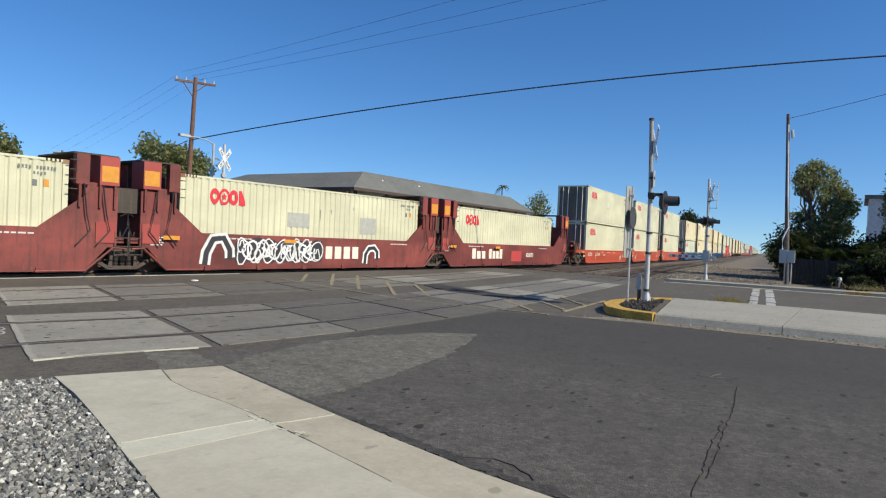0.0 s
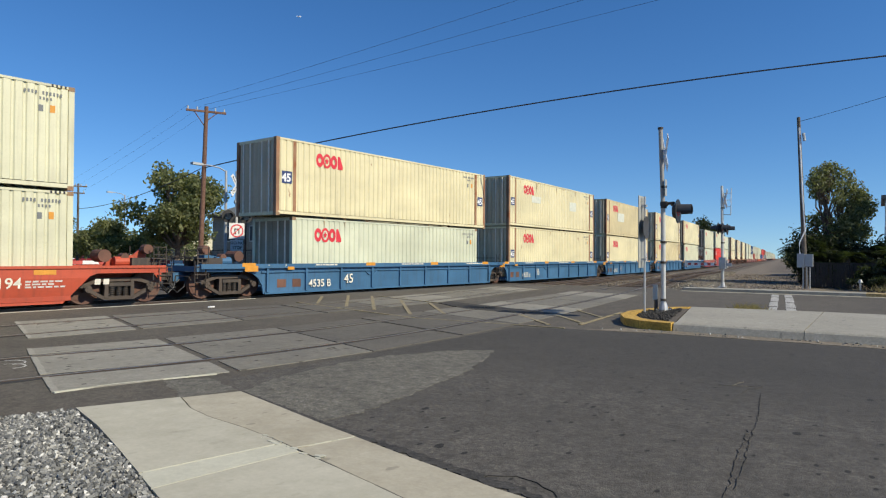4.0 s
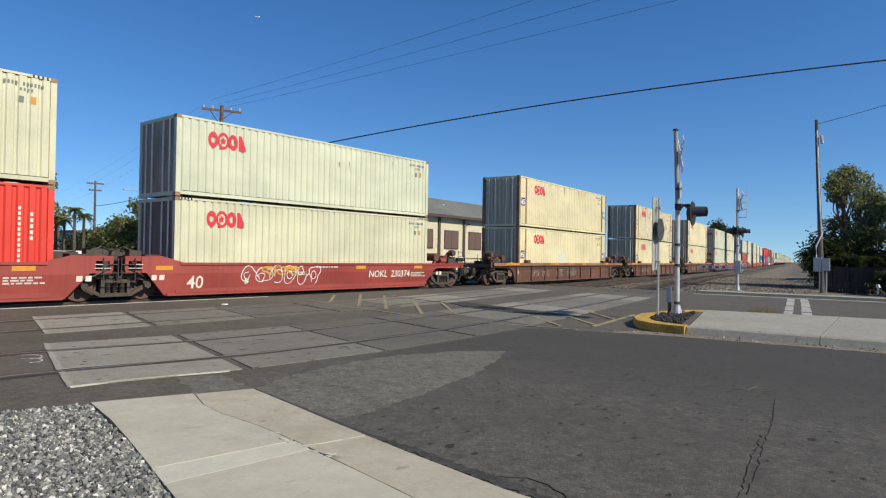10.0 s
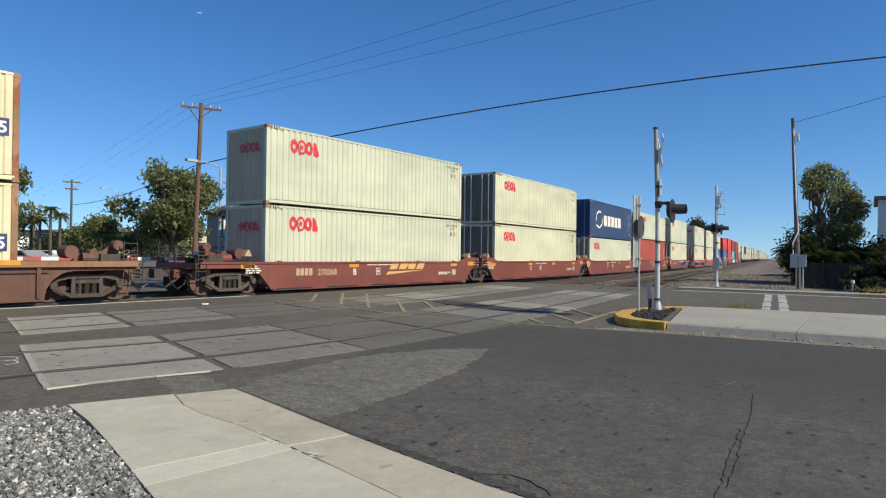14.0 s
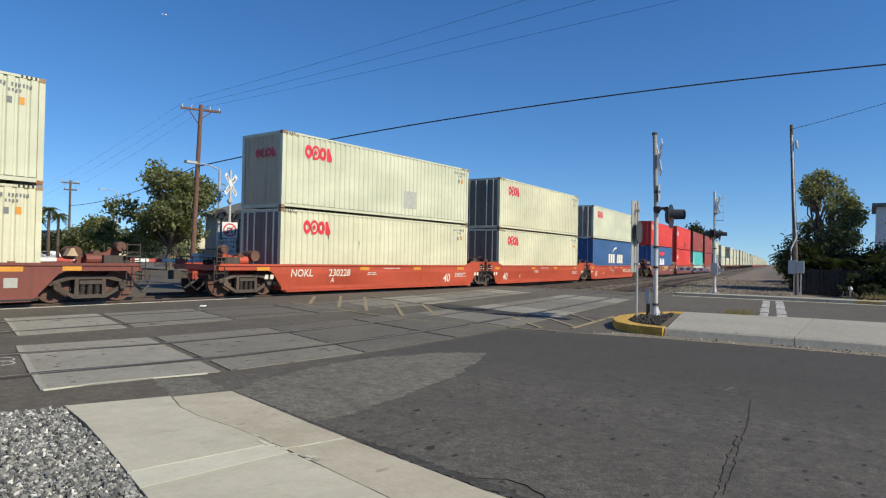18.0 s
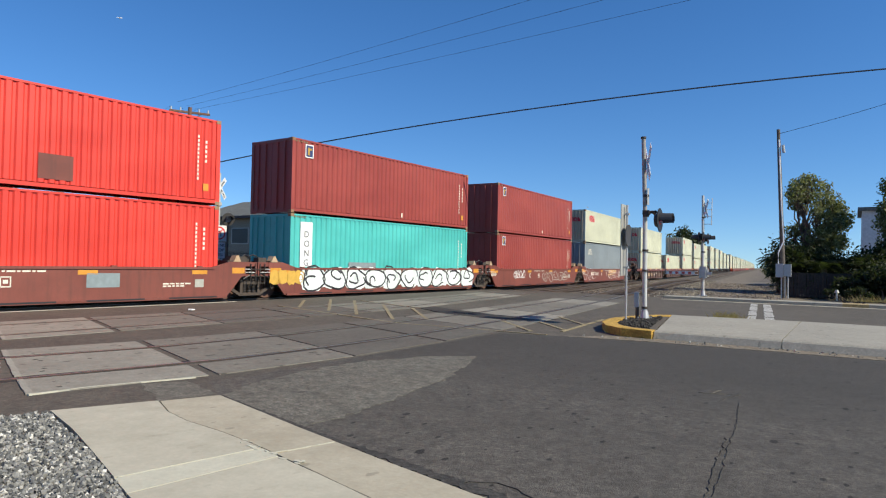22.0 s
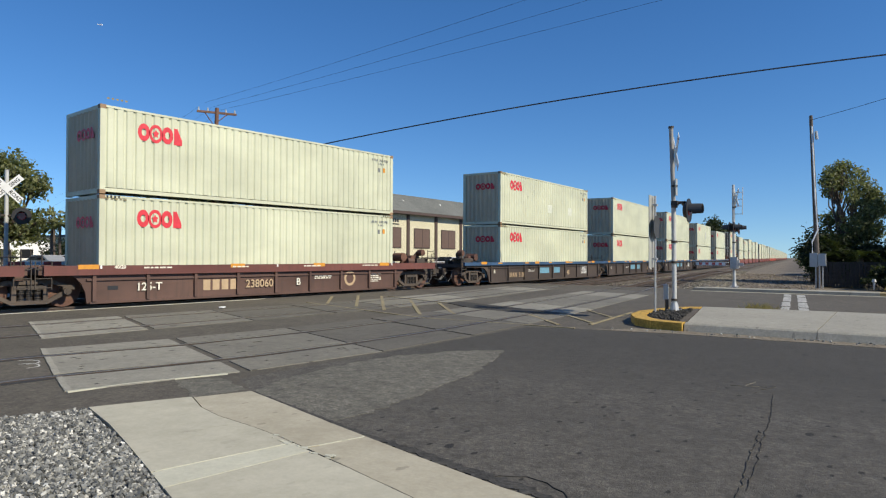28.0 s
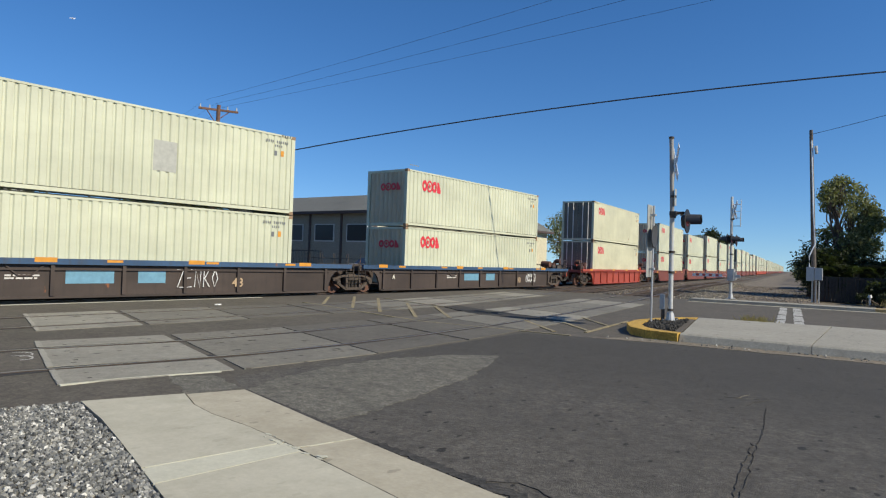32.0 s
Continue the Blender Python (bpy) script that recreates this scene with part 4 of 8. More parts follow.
def container(s, z, L, H, colour, doors=True, near=True, home=0.0):
    """A shipping container whose leading end stands s metres along the train."""
    c = tagged(new("shipping_container"), LABELS[colour], "container", "containers on the train")
    mat, big = SHELL[colour], L > 13
    fm = FRAME[colour] if big else mat
    light = colour in ("white", "milky", "pale", "cream", "tan", "rusty")
    key = (L, H, colour)
    part("corner_frame", once(key + ("frame",), lambda: frame_of(L, H, big, fm, mat)), None, c)
    part("side_panel", once(key + ("side", 1), lambda: mesh("side_panel", side_mesh(L, H, 1, light), mat)), None, c)
    part("roof_panel", once(key + ("roof",), lambda: mesh("roof_panel", roof_mesh(L, H), mat)), None, c)
    if near:
        part("side_panel", once(key + ("side", -1), lambda: mesh("side_panel", side_mesh(L, H, -1, light), mat)), None, c)
        part("end_panel", once(key + ("end", 1), lambda: mesh("end_panel", end_mesh(H, L - 0.05, 9), mat)), None, c)
    if near:
        for y in (0.0, L - 0.155):
            for zc in (0.0, H - 0.12):
                part("corner_casting", once("casting", lambda: mesh("corner_casting", casting_mesh(), CASTING)), None, c, "rusty steel corner casting").location = (W, y, zc)
    if doors:
        d = part("door", once((H, colour, big, "door"), lambda: mesh("door", end_mesh(H, 0.05, 9) if big else door_mesh(H), mat if not light else END_SHADED if big else DOOR_PALE if colour == "milky" else DOOR_SHADED)), None, c)
        if near:
            for k in range(4):
                part("locking_bar", once((H, k, "bar", light or colour), lambda: mesh("locking_bar", bars_mesh(H)[k], BAR_PALE if light else mat)), None, d)
    else:
        part("end_panel", once(key + ("end", 0), lambda: mesh("end_panel", end_mesh(H, 0.05, 9), END_SHADED if light else mat)), None, c)
    x = W - 0.003
    e0 = 1.9 if big else 1.08
    if light:
        e = part("emblem", once("emblem", lambda: mesh("emblem", emblem_mesh(), LOGO_RED)), None, c, "red emblem of rings")
        e.location, e.scale = (x, e0, H - 0.90), (1, 0.70, 0.93)
        if near:
            k = tagged(part("stencil", once("code", lambda: mesh("stencil", code_mesh(), LETTER_DARK)), None, c), kind="stuff")
            k.location, k.scale = (x, L - (2.0 if big else 1.25), H - 0.80), (1, 0.88, 0.88)
            part("code_plate", once("code_plate", lambda: mesh("code_plate", bars(B(), [(0, 0, 0.13, 0.2)]), ORANGE)), None, c, "small orange plate").location = (x, L - (1.3 if big else 0.62), H - 0.80)
            if H > 2.7 and not big:
                for y0 in (0.16, L - 0.62):
                    w = part("height_warning", once("hazard", lambda: mesh("height_warning", bars(B(), [(0, 0, 0.46, 0.075)]), HAZARD)), None, c, "yellow and black height warning strip")
                    w.location = (W + 0.002, y0, H - 0.083)
                    for q in range(4):
                        part("black_bar", once("hazard_bar", lambda: mesh("black_bar", bars(B(), [(0, 0, 0.05, 0.075)]), BLACK)), None, w).location = (0.002, 0.03 + 0.11 * q, 0)
            if not doors:
                k = part("emblem", once("emblem", None), None, c)
                k.location, k.rotation_euler, k.scale = (-0.38, -0.012, H - 0.95), (0, 0, radians(-90)), (0.6, 0.6, 0.6)
    elif near:
        k = tagged(part("stencil", once("upcode", lambda: mesh("stencil", upright_code_mesh(), LETTER)), None, c), kind="stuff")
        k.location = (x, L - 0.85, H - 2.1)
        k = part("plate", once("yplate", lambda: mesh("plate", bars(B(), [(0, 0, 0.2, 0.24)]), ORANGE)), None, c)
        k.location = (x, L - 0.62, 0.45)
    if big and near:
        for y in (0.28, L - 0.68):
            p = part("length_sign", once("sign45", lambda: mesh("length_sign", bars(B(), [(0, 0, 0.46, 0.46)]), SIGN_BLUE)), None, c, "navy sign with the number 45")
            p.location = (x + 0.001, y - 0.02, 1.1 if z < 2 else 1.2)
            q = part("number", words("45", 0.42, WHITE, 0.012), None, p)
            q.location = (0.003, 0.0, 0.08)
    KEYED.append((c, home, s - home, z))
    return c


# side outlines of the well cars: pairs (y from the container's leading end, z)
def sill_outline(kind, L, a, b):
    """a, b: how far the side reaches past the container before and behind."""
    y0, y1 = -a, L + b
    if kind == "slant":
        # an articulated end is cut away over the shared truck; an end with its own truck runs on as a high shelf
        low0 = [(y0 + 0.1, 0.94), (-0.62, 0.94), (-0.42, 0.86), (0.22, 0.14)] if a > 2 else [(y0 + 0.52, 0.86), (y0 + 0.68, 0.84), (y0 + 1.28, 0.14)]
        low1 = [(L - 0.22, 0.14), (L + 0.42, 0.86), (L + 0.62, 0.94), (y1 - 0.1, 0.94)] if b > 2 else [(y1 - 1.28, 0.14), (y1 - 0.68, 0.84), (y1 - 0.52, 0.86)]
        top1 = [(y1 - 0.1, 1.16)] if b > 2 else [(y1 - 0.52, 1.34), (y1 - 1.15, 1.36), (y1 - 1.95, 1.14)]
        top0 = [(y0 + 0.1, 1.16)] if a > 2 else [(y0 + 1.95, 1.14), (y0 + 1.15, 1.36), (y0 + 0.52, 1.34)]
        return low0 + low1 + top1 + top0
    if kind == "tower":
        return [(y0 + 0.25, 0.80), (y0 + 0.5, 0.82), (y0 + 1.15, 0.12), (y1 - 1.15, 0.12), (y1 - 0.5, 0.82), (y1 - 0.25, 0.80), (y1 - 0.25, 2.55), (y1 - 0.8, 2.6), (y1 - 1.1, 2.35), (y1 - 2.35, 1.34), (y0 + 2.35, 1.34), (y0 + 1.1, 2.35), (y0 + 0.8, 2.6), (y0 + 0.25, 2.55)]
    def arch(shared):
        r, start = (0.5, 0.72) if shared else (0.75, 1.85)
        return [(start + r * math.sin(k * math.pi / 8), 0.92 - 0.80 * (1 - math.cos(k * math.pi / 8))) for k in range(5)]
    lead = [(y0, 0.94)] + [(y0 + p, q) for p, q in arch(a < 2)]
    tail = [(y1 - p, q) for p, q in arch(b < 2)[::-1]] + [(y1, 0.94)]
    return lead + tail + [(y1, 1.17), (y0, 1.17)]


def side_frame_mesh():
    """A cast truck frame: bowed top member, sloping lower arms, open windows, bearing caps at the ends."""
    bm = B()
    prism(bm, [(-1.12, 0.52), (-1.12, 0.63), (-0.95, 0.66), (-0.55, 0.80), (0.55, 0.80), (0.95, 0.66), (1.12, 0.63), (1.12, 0.52), (1.02, 0.52), (0.98, 0.57), (0.50, 0.69), (-0.50, 0.69), (-0.98, 0.57), (-1.02, 0.52)], 0.98, 1.10, "x")
    prism(bm, [(-1.0, 0.46), (-0.80, 0.47), (-0.42, 0.25), (0.42, 0.25), (0.80, 0.47), (1.0, 0.46), (0.84, 0.37), (0.44, 0.15), (-0.44, 0.15), (-0.84, 0.37)], 0.98, 1.10, "x")
    for y in (-1, 1):
        prism(bm, [(y * 0.32, 0.20), (y * 0.44, 0.22), (y * 0.42, 0.76), (y * 0.32, 0.76)], 0.98, 1.11, "x")
        box(bm, 0.98, 1.13, *sorted((y * 0.80, y * 1.00)), 0.40, 0.60)
        tube(bm, (1.0, y * 0.9, 0.48), (1.20, y * 0.9, 0.48), 0.11, 0.10, 12)
        for k in range(3):
            a = 2.1 * k
            tube(bm, (1.19, y * 0.9 + 0.06 * math.cos(a), 0.48 + 0.06 * math.sin(a)), (1.22, y * 0.9 + 0.06 * math.cos(a), 0.48 + 0.06 * math.sin(a)), 0.016, n=6)
    return bm


def spring_nest_mesh():
    """The bolster's end over rows of coil springs."""
    bm = box(B(), 0.90, 1.13, -0.31, 0.31, 0.55, 0.66)
    for y in (-0.2, 0.0, 0.2):
        for k in range(5):
            tube(bm, (1.02, y, 0.255 + 0.062 * k), (1.02, y, 0.282 + 0.062 * k), 0.085, n=9)
        tube(bm, (1.02, y, 0.24), (1.02, y, 0.56), 0.05, n=8)
    return bm


def wheelset_mesh():
    bm = B()
    tube(bm, (-1.05, 0, 0), (1.05, 0, 0), 0.08, n=8)
    for s in (-1, 1):
        for x0, x1, r0, r1 in ((0.70, 0.73, 0.50, 0.50), (0.73, 0.83, 0.482, 0.47), (0.83, 0.835, 0.40, 0.40)):
            tube(bm, (s * x0, 0, 0), (s * x1, 0, 0), r0, r1, 24)
        for k in range(3):
            a = k * 2 * math.pi / 3
            tube(bm, (s * 0.835, 0.24 * math.cos(a), 0.24 * math.sin(a)), (s * 0.845, 0.24 * math.cos(a), 0.24 * math.sin(a)), 0.05, n=6)
        tube(bm, (s * 0.835, 0, 0), (s * 0.93, 0, 0), 0.13, n=10)
    return bm


def truck(car, y, s):
    t = part("truck", once("bolster", lambda: mesh("truck", box(box(B(), -0.98, 0.98, -0.2, 0.2, 0.42, 0.72), -0.3, 0.3, -0.35, 0.35, 0.6, 0.95), DARK_STEEL)), None, car, "grimy steel wheel truck")
    t.location = (0, y, 0)
    sf = once("side_frame", lambda: mesh("side_frame", side_frame_mesh(), TRUCK))
    part("side_frame", sf, None, t)
    o = part("side_frame", sf, None, t)
    o.rotation_euler = (0, 0, math.pi)
    part("spring_nest", once("spring_nest", lambda: mesh("spring_nest", spring_nest_mesh(), DARK_STEEL)), None, t)
    for d in (-0.9, 0.9):
        w = part("wheelset", once("wheelset", lambda: mesh("wheelset", wheelset_mesh(), WHEEL)), None, t, "rust-brown steel wheels on an axle")
        w.location = (0, d, 0.5)
        SPIN.append((w, s + y, d))


CREASED = ("orange", "nokred")     # sides that lean inwards below a long crease
CREASE_Z, CREASE_LEAN = 0.82, 0.15


def folded(bm, sx=1):
    """Leans what lies below the crease inwards."""
    bmesh.ops.bisect_plane(bm, geom=list(bm.verts) + list(bm.edges) + list(bm.faces), plane_co=(0, 0, CREASE_Z), plane_no=(0, 0, 1))
    for v in bm.verts:
        v.co.x -= sx * CREASE_LEAN * max(0.0, CREASE_Z - v.co.z)
    return bm


CARS = {"sealand": ("tower", "sealand"), "orange": ("slant", "orange"), "nokred": ("slant", "nokred"), "bnsf": ("slant", "bnsf"),
        "blue": ("post", "blue"), "rust": ("post", "rust"), "bnsfold": ("post", "bnsfold"), "bran": ("post", "bran"), "redcar": ("post", "redcar")}
CAR_LABEL = {"sealand": "faded red-brown well car with tall end towers", "orange": "orange-red steel double-stack well car", "nokred": "dull red steel double-stack well car",
             "bnsf": "mineral red steel double-stack well car", "blue": "blue steel well car with ribbed sides", "rust": "rusty brown well car with ribbed sides",
             "bnsfold": "old brown-red well car with ribbed sides", "bran": "dark brown well car with a blue top sill", "redcar": "red steel well car with ribbed sides"}


def well_car(s, L, look_, a, b, trucks, near=True):
    """A well car round a container space that starts s metres along the train and is L long."""
    kind, paint_ = CARS[look_]
    mat = CAR[paint_]
    car = tagged(new("well_car"), CAR_LABEL[look_] + (" far down the line" if not near else ""), "rail car", "cars of the train")
    out = sill_outline(kind, L, a, b)
    for sx in (1, -1) if near else (1,):
        part("side_sill", once((look_, L, a, b, sx), lambda: mesh("side_sill", folded(prism(B(), out, sx * 1.26, sx * 1.33, "x"), sx) if look_ in CREASED else prism(B(), out, sx * 1.26, sx * 1.33, "x"), mat)), None, car)
    part("well_floor", once((look_, L, a, b, "floor"), lambda: mesh("well_floor", box(B(), -1.26, 1.26, 0.05, L - 0.05, 0.2, 0.33), mat)), None, car)
    bm = B()
    if kind == "post":
        top, low = {"bran": (CAR["bran_top"], 1.03), "rust": (CAR["rust_top"], 1.03), "bnsfold": (CAR["bnsf_top"], 0.92)}.get(look_, (mat, 1.03))
        part("top_sill", once((look_, L, a, b, "top"), lambda: mesh("top_sill", box(B(), 1.24, 1.44, -a + 0.1, L + b - 0.1, low, 1.19), top)), None, car)
        part("bottom_sill", once((look_, L, a, b, "bot"), lambda: mesh("bottom_sill", box(B(), 1.26, 1.37, -a + (2.65 if a > 2 else 1.3), L + b - (2.65 if b > 2 else 1.3), 0.1, 0.17), mat)), None, car)
        if near:
            part("side_rail", once((look_, L, a, b, "rail"), lambda: mesh("side_rail", box(B(), 1.33, 1.38, -a + (2.5 if a > 2 else 1.2), L + b - (2.5 if b > 2 else 1.2), low - 0.16, low - 0.11), mat)), None, car)
            n, r0, r1 = 9, -a + (2.75 if a > 2 else 1.4), L + b - (2.75 if b > 2 else 1.4)
            for k in range(n):
                y = r0 + (r1 - r0) * k / (n - 1)
                part("rib", once((look_, "rib"), lambda: mesh("rib", box(B(), 1.33, 1.405, -0.05, 0.05, 0.17, 1.03), mat)), None, car).location = (0, y, 0)
    elif kind == "slant":
        part("top_sill", once((look_, L, a, b, "top"), lambda: mesh("top_sill", box(B(), 1.25, 1.365, -a + (1.75 if a < 2 else 0.12), L + b - (1.75 if b < 2 else 0.12), 1.09, 1.165), mat)), None, car)
        x_low = 1.29 if look_ in CREASED else 1.38
        part("bottom_sill", once((look_, L, a, b, "bot"), lambda: mesh("bottom_sill", box(B(), x_low - 0.12, x_low, 0.25 if a > 2 else -a + 1.35, L - 0.25 if b > 2 else L + b - 1.35, 0.12, 0.19), mat)), None, car)
    # end platforms with grab rails and brake rods
    for y0, y1 in ((-a, -0.12), (L + 0.12, L + b)):
        short = kind == "slant" and y1 - y0 < 2
        y0, y1 = (y0 + (0.5 if y0 < 0 and short else 0), y1 - (0.5 if y0 > 0 and short else 0))
        bm = box(B(), -1.25, 1.25, y0, y1, 0.94, 1.12)
        box(bm, -0.35, 0.35, y0 - 0.25, y1 + 0.25, 0.62, 0.9)
        part("end_platform", bm, mat, car)
    if near:
        tall = 1.62 if kind != "tower" else 1.3
        for y in (-a + 0.12, L + b - 0.12):
            rods = [] if kind == "slant" else [("rail_post", (x, 0, 1.1), (x, 0, tall)) for x in (1.22, 0.4, -0.4, -1.22)] + [("hand_rail", (-1.22, 0, tall - 0.2), (1.22, 0, tall - 0.2))]
            rods += [("ladder_rail", (1.35, o, 0.55), (1.35, o, 1.3)) for o in (-0.2, 0.2)] + [("rung", (1.35, -0.2, z), (1.35, 0.2, z)) for z in (0.6, 0.85, 1.1)]
            for k, (name, p, q) in enumerate(rods):
                part(name, once((name, k, tall), lambda: mesh(name, tube(B(), p, q, 0.016, n=5), DARK_STEEL)), None, car).location = (0, y, 0)
        if kind == "slant":
            for y, d in ((-a, 1), (L + b, -1)):
                if (a if d > 0 else b) > 2:
                    continue
                def at(u0, u1):
                    return sorted((y + d * u0, y + d * u1))
                part("end_step", once((look_, "step", y, d), lambda: mesh("end_step", box(B(), 0.95, 1.30, *at(0.06, 0.56), 0.84, 0.92), mat)), None, car)
                part("end_beam", once((look_, "beam", y, d), lambda: mesh("end_beam", box(B(), 0.80, 1.31, *at(0.04, 0.62), 1.20, 1.35), mat)), None, car)
                part("end_post", once((look_, "epost", y, d), lambda: mesh("end_post", box(B(), 1.18, 1.31, *at(0.04, 0.14), 0.92, 1.20), mat)), None, car)
                part("lock_block", once((look_, "lock", y, d), lambda: mesh("lock_block", box(box(B(), 0.62, 1.16, *at(0.70, 1.15), 1.13, 1.40), 0.72, 1.0, *at(0.30, 0.66), 1.35, 1.52), DARK_STEEL)), None, car, "grimy container lock")
                part("lock_block", once((look_, "lock2", y, d), lambda: mesh("lock_block", box(B(), -1.16, -0.62, *at(0.3, 1.15), 1.13, 1.45), DARK_STEEL)), None, car, "grimy container lock")
                for z in (0.99, 1.10):
                    part("rung", once((look_, "pale_rung", y, d, z), lambda: mesh("rung", tube(B(), (1.34, at(0.12, 0.56)[0], z), (1.34, at(0.12, 0.56)[1], z), 0.014, n=5), SMALL_WHITE)), None, car, "white painted rung")
                part("connector", once((look_, "conn", y, d), lambda: mesh("connector", box(box(B(), -0.55, 0.62, *at(0.55, -0.15), 0.72, 1.38), -0.3, 0.35, *at(0.3, -0.2), 1.38, 1.56), DARK_STEEL)), None, car, "dark articulated connector")
                part("brake_pipe", once((look_, "pipe", y, d), lambda: mesh("brake_pipe", cable(B(), [(1.3, y + d * 0.6, 0.75), (1.3, y + d * 0.2, 0.95), (1.2, y - d * 0.1, 0.85), (1.15, y - d * 0.12, 0.5)], 0.026, 6), BLACK)), None, car)
                part("brake_pipe", once((look_, "pipe2", y, d), lambda: mesh("brake_pipe", cable(B(), [(0.9, y + d * 0.6, 1.42), (0.8, y + d * 0.2, 1.62), (0.7, y - d * 0.1, 1.5), (0.6, y - d * 0.12, 1.2)], 0.026, 6), BLACK)), None, car)
        for y, d, own in ((-a, -1, a > 2), (L + b, 1, b > 2)):
            if own:
                bm = box(B(), -0.11, 0.11, *sorted((y, y + d * 0.62)), 0.66, 0.86)
                box(bm, -0.2, 0.16, *sorted((y + d * 0.55, y + d * 0.82)), 0.62, 0.92)
                part("coupler", bm, DARK_STEEL, car, "cast steel coupler")
                for x in (0.28, 0.4):
                    part("air_hose", cable(B(), [(x, y, 0.72), (x, y + d * 0.25, 0.5), (x - 0.05, y + d * 0.5, 0.32), (x - 0.12, y + d * 0.78, 0.42)], 0.022, 6), BLACK, car, "black rubber air hose")
                part("lift_rod", cable(B(), [(1.2, y + d * 0.1, 0.62), (1.15, y + d * 0.16, 0.78), (0.3, y + d * 0.16, 0.80), (0.15, y + d * 0.4, 0.9)], 0.014, 5), DARK_STEEL, car)
                bm = B()
                for x, z in ((1.05, 1.12), (0.75, 1.12), (0.2, 1.1)):
                    box(bm, x - 0.12, x + 0.1, *sorted((y - d * 0.3, y - d * (0.75 + 0.3 * x))), z, z + 0.17 + 0.1 * x)
                part("brake_gear", bm, DARK_STEEL, car)
                part("brake_cylinder", tube(B(), (0.9, y - d * 1.5, 1.28), (0.9, y - d * 0.95, 1.28), 0.15, n=12), mat, car)
                part("walkway", box(B(), -1.2, 1.28, *sorted((y - d * 0.03, y - d * 0.5)), 1.36, 1.39), DARK_STEEL, car, "grating walkway")
                for x in (1.24, 0.5, -0.5, -1.2):
                    part("walkway_post", tube(B(), (x, y - d * 0.25, 1.1), (x, y - d * 0.25, 1.37), 0.02, n=5), DARK_STEEL, car)
                if kind != "tower":
                    part("brake_bracket", prism(B(), [(y - d * u, z) for u, z in ((1.75, 1.12), (0.5, 1.12), (0.42, 1.62), (0.55, 1.72), (0.85, 1.48), (1.6, 1.36))], 0.66, 0.74, "x"), mat, car, "stained steel bracket plate")
                    part("air_reservoir", tube(B(), (0.45, y - d * 1.8, 1.45), (1.02, y - d * 1.8, 1.45), 0.19, n=14), CAR["rust"], car, "rusty round air tank")
                    part("brake_valve", tube(tube(B(), (0.78, y - d * 0.52, 1.66), (1.05, y - d * 0.52, 1.66), 0.15, n=12), (0.74, y - d * 1.2, 1.42), (1.0, y - d * 1.2, 1.42), 0.12, n=10), CAR["rust"], car, "rusty valve")
                    for u in (0.06, 0.46):
                        part("end_post", tube(B(), (1.27, y - d * u, 0.7), (1.27, y - d * u, 1.78), 0.017, n=5), DARK_STEEL, car)
                    for z in (1.25, 1.5, 1.72):
                        part("rung", tube(B(), (1.27, y - d * 0.06, z), (1.27, y - d * 0.46, z), 0.014, n=5), DARK_STEEL, car)
                    part("end_post", tube(B(), (-1.2, y - d * 0.06, 0.7), (-1.2, y - d * 0.06, 1.78), 0.017, n=5), DARK_STEEL, car)
                    part("air_hose", cable(B(), [(0.7, y - d * 0.05, 0.85), (0.72, y + d * 0.08, 0.45), (0.7, y + d * 0.3, 0.26), (0.66, y + d * 0.52, 0.45), (0.62, y + d * 0.6, 0.8)], 0.022, 6), BLACK, car, "black rubber air hose")
                if d < 0 and kind == "tower":
                    bm = B()
                    ring(bm, 0, 0, 0.24, 0.20, 0.0, 16)
                    wheel = part("brake_wheel", turned(bm, pose(1.22, y - d * 0.35, 1.75)), WHEEL, car, "round red-brown hand brake wheel")
                    part("hub", tube(B(), (1.16, y - d * 0.35, 1.75), (1.25, y - d * 0.35, 1.75), 0.06, n=8), WHEEL, wheel)
                    for k in range(6):
                        w = k * math.pi / 3
                        part("spoke", tube(B(), (1.222, y - d * 0.35 + 0.05 * math.sin(w), 1.75 + 0.05 * math.cos(w)), (1.222, y - d * 0.35 + 0.21 * math.sin(w), 1.75 + 0.21 * math.cos(w)), 0.014, n=5), WHEEL, wheel)
                    part("brake_stand", tube(B(), (1.15, y - d * 0.35, 1.1), (1.15, y - d * 0.35, 1.75), 0.03, n=6), DARK_STEEL, car)
        for k in range(4 if kind != "tower" else 2):
            y = 0.6 + (L - 1.6) * k / 3 if k else -a * 0.4
            part("reflector", once("reflector", lambda: mesh("reflector", bars(B(), [(0, 0, 0.55, 0.13)]), ORANGE)), None, car, "orange reflector plate").location = (1.336 if kind == "slant" else 1.442, y, 0.93 if kind == "slant" else 1.09)
    if kind == "tower":
        for y, d in ((-a, 1), (L + b, -1)):
            def at(u0, u1):
                return sorted((y + d * (u0 + 0.24), y + d * (u1 + 0.24)))
            part("end_tower", box(B(), -1.3, 1.3, *at(0.12, 0.95), 1.12, 2.68), mat, car)
            for x0, x1 in ((0.7, 1.42), (-1.42, -0.7)):
                part("tower_cap", box(B(), x0, x1, *at(0.02, 0.58), 2.62, 3.46), FADED_RED, car, "faded pink-red tower cap")
                part("tower_post", box(B(), min(x0, x1) if x0 < 0 else 1.2, x1 if x0 > 0 else -1.2, *at(0.86, 1.22), 2.6, 3.46), mat, car)
            part("top_rail", box(B(), -1.3, 1.3, *at(0.0, 1.25), 3.465, 3.51), DARK_STEEL, car)
            part("side_panel", box(B(), 1.332, 1.36, *at(0.06, 0.62), 0.95, 1.55), FADED_RED, car, "faded red side panel")
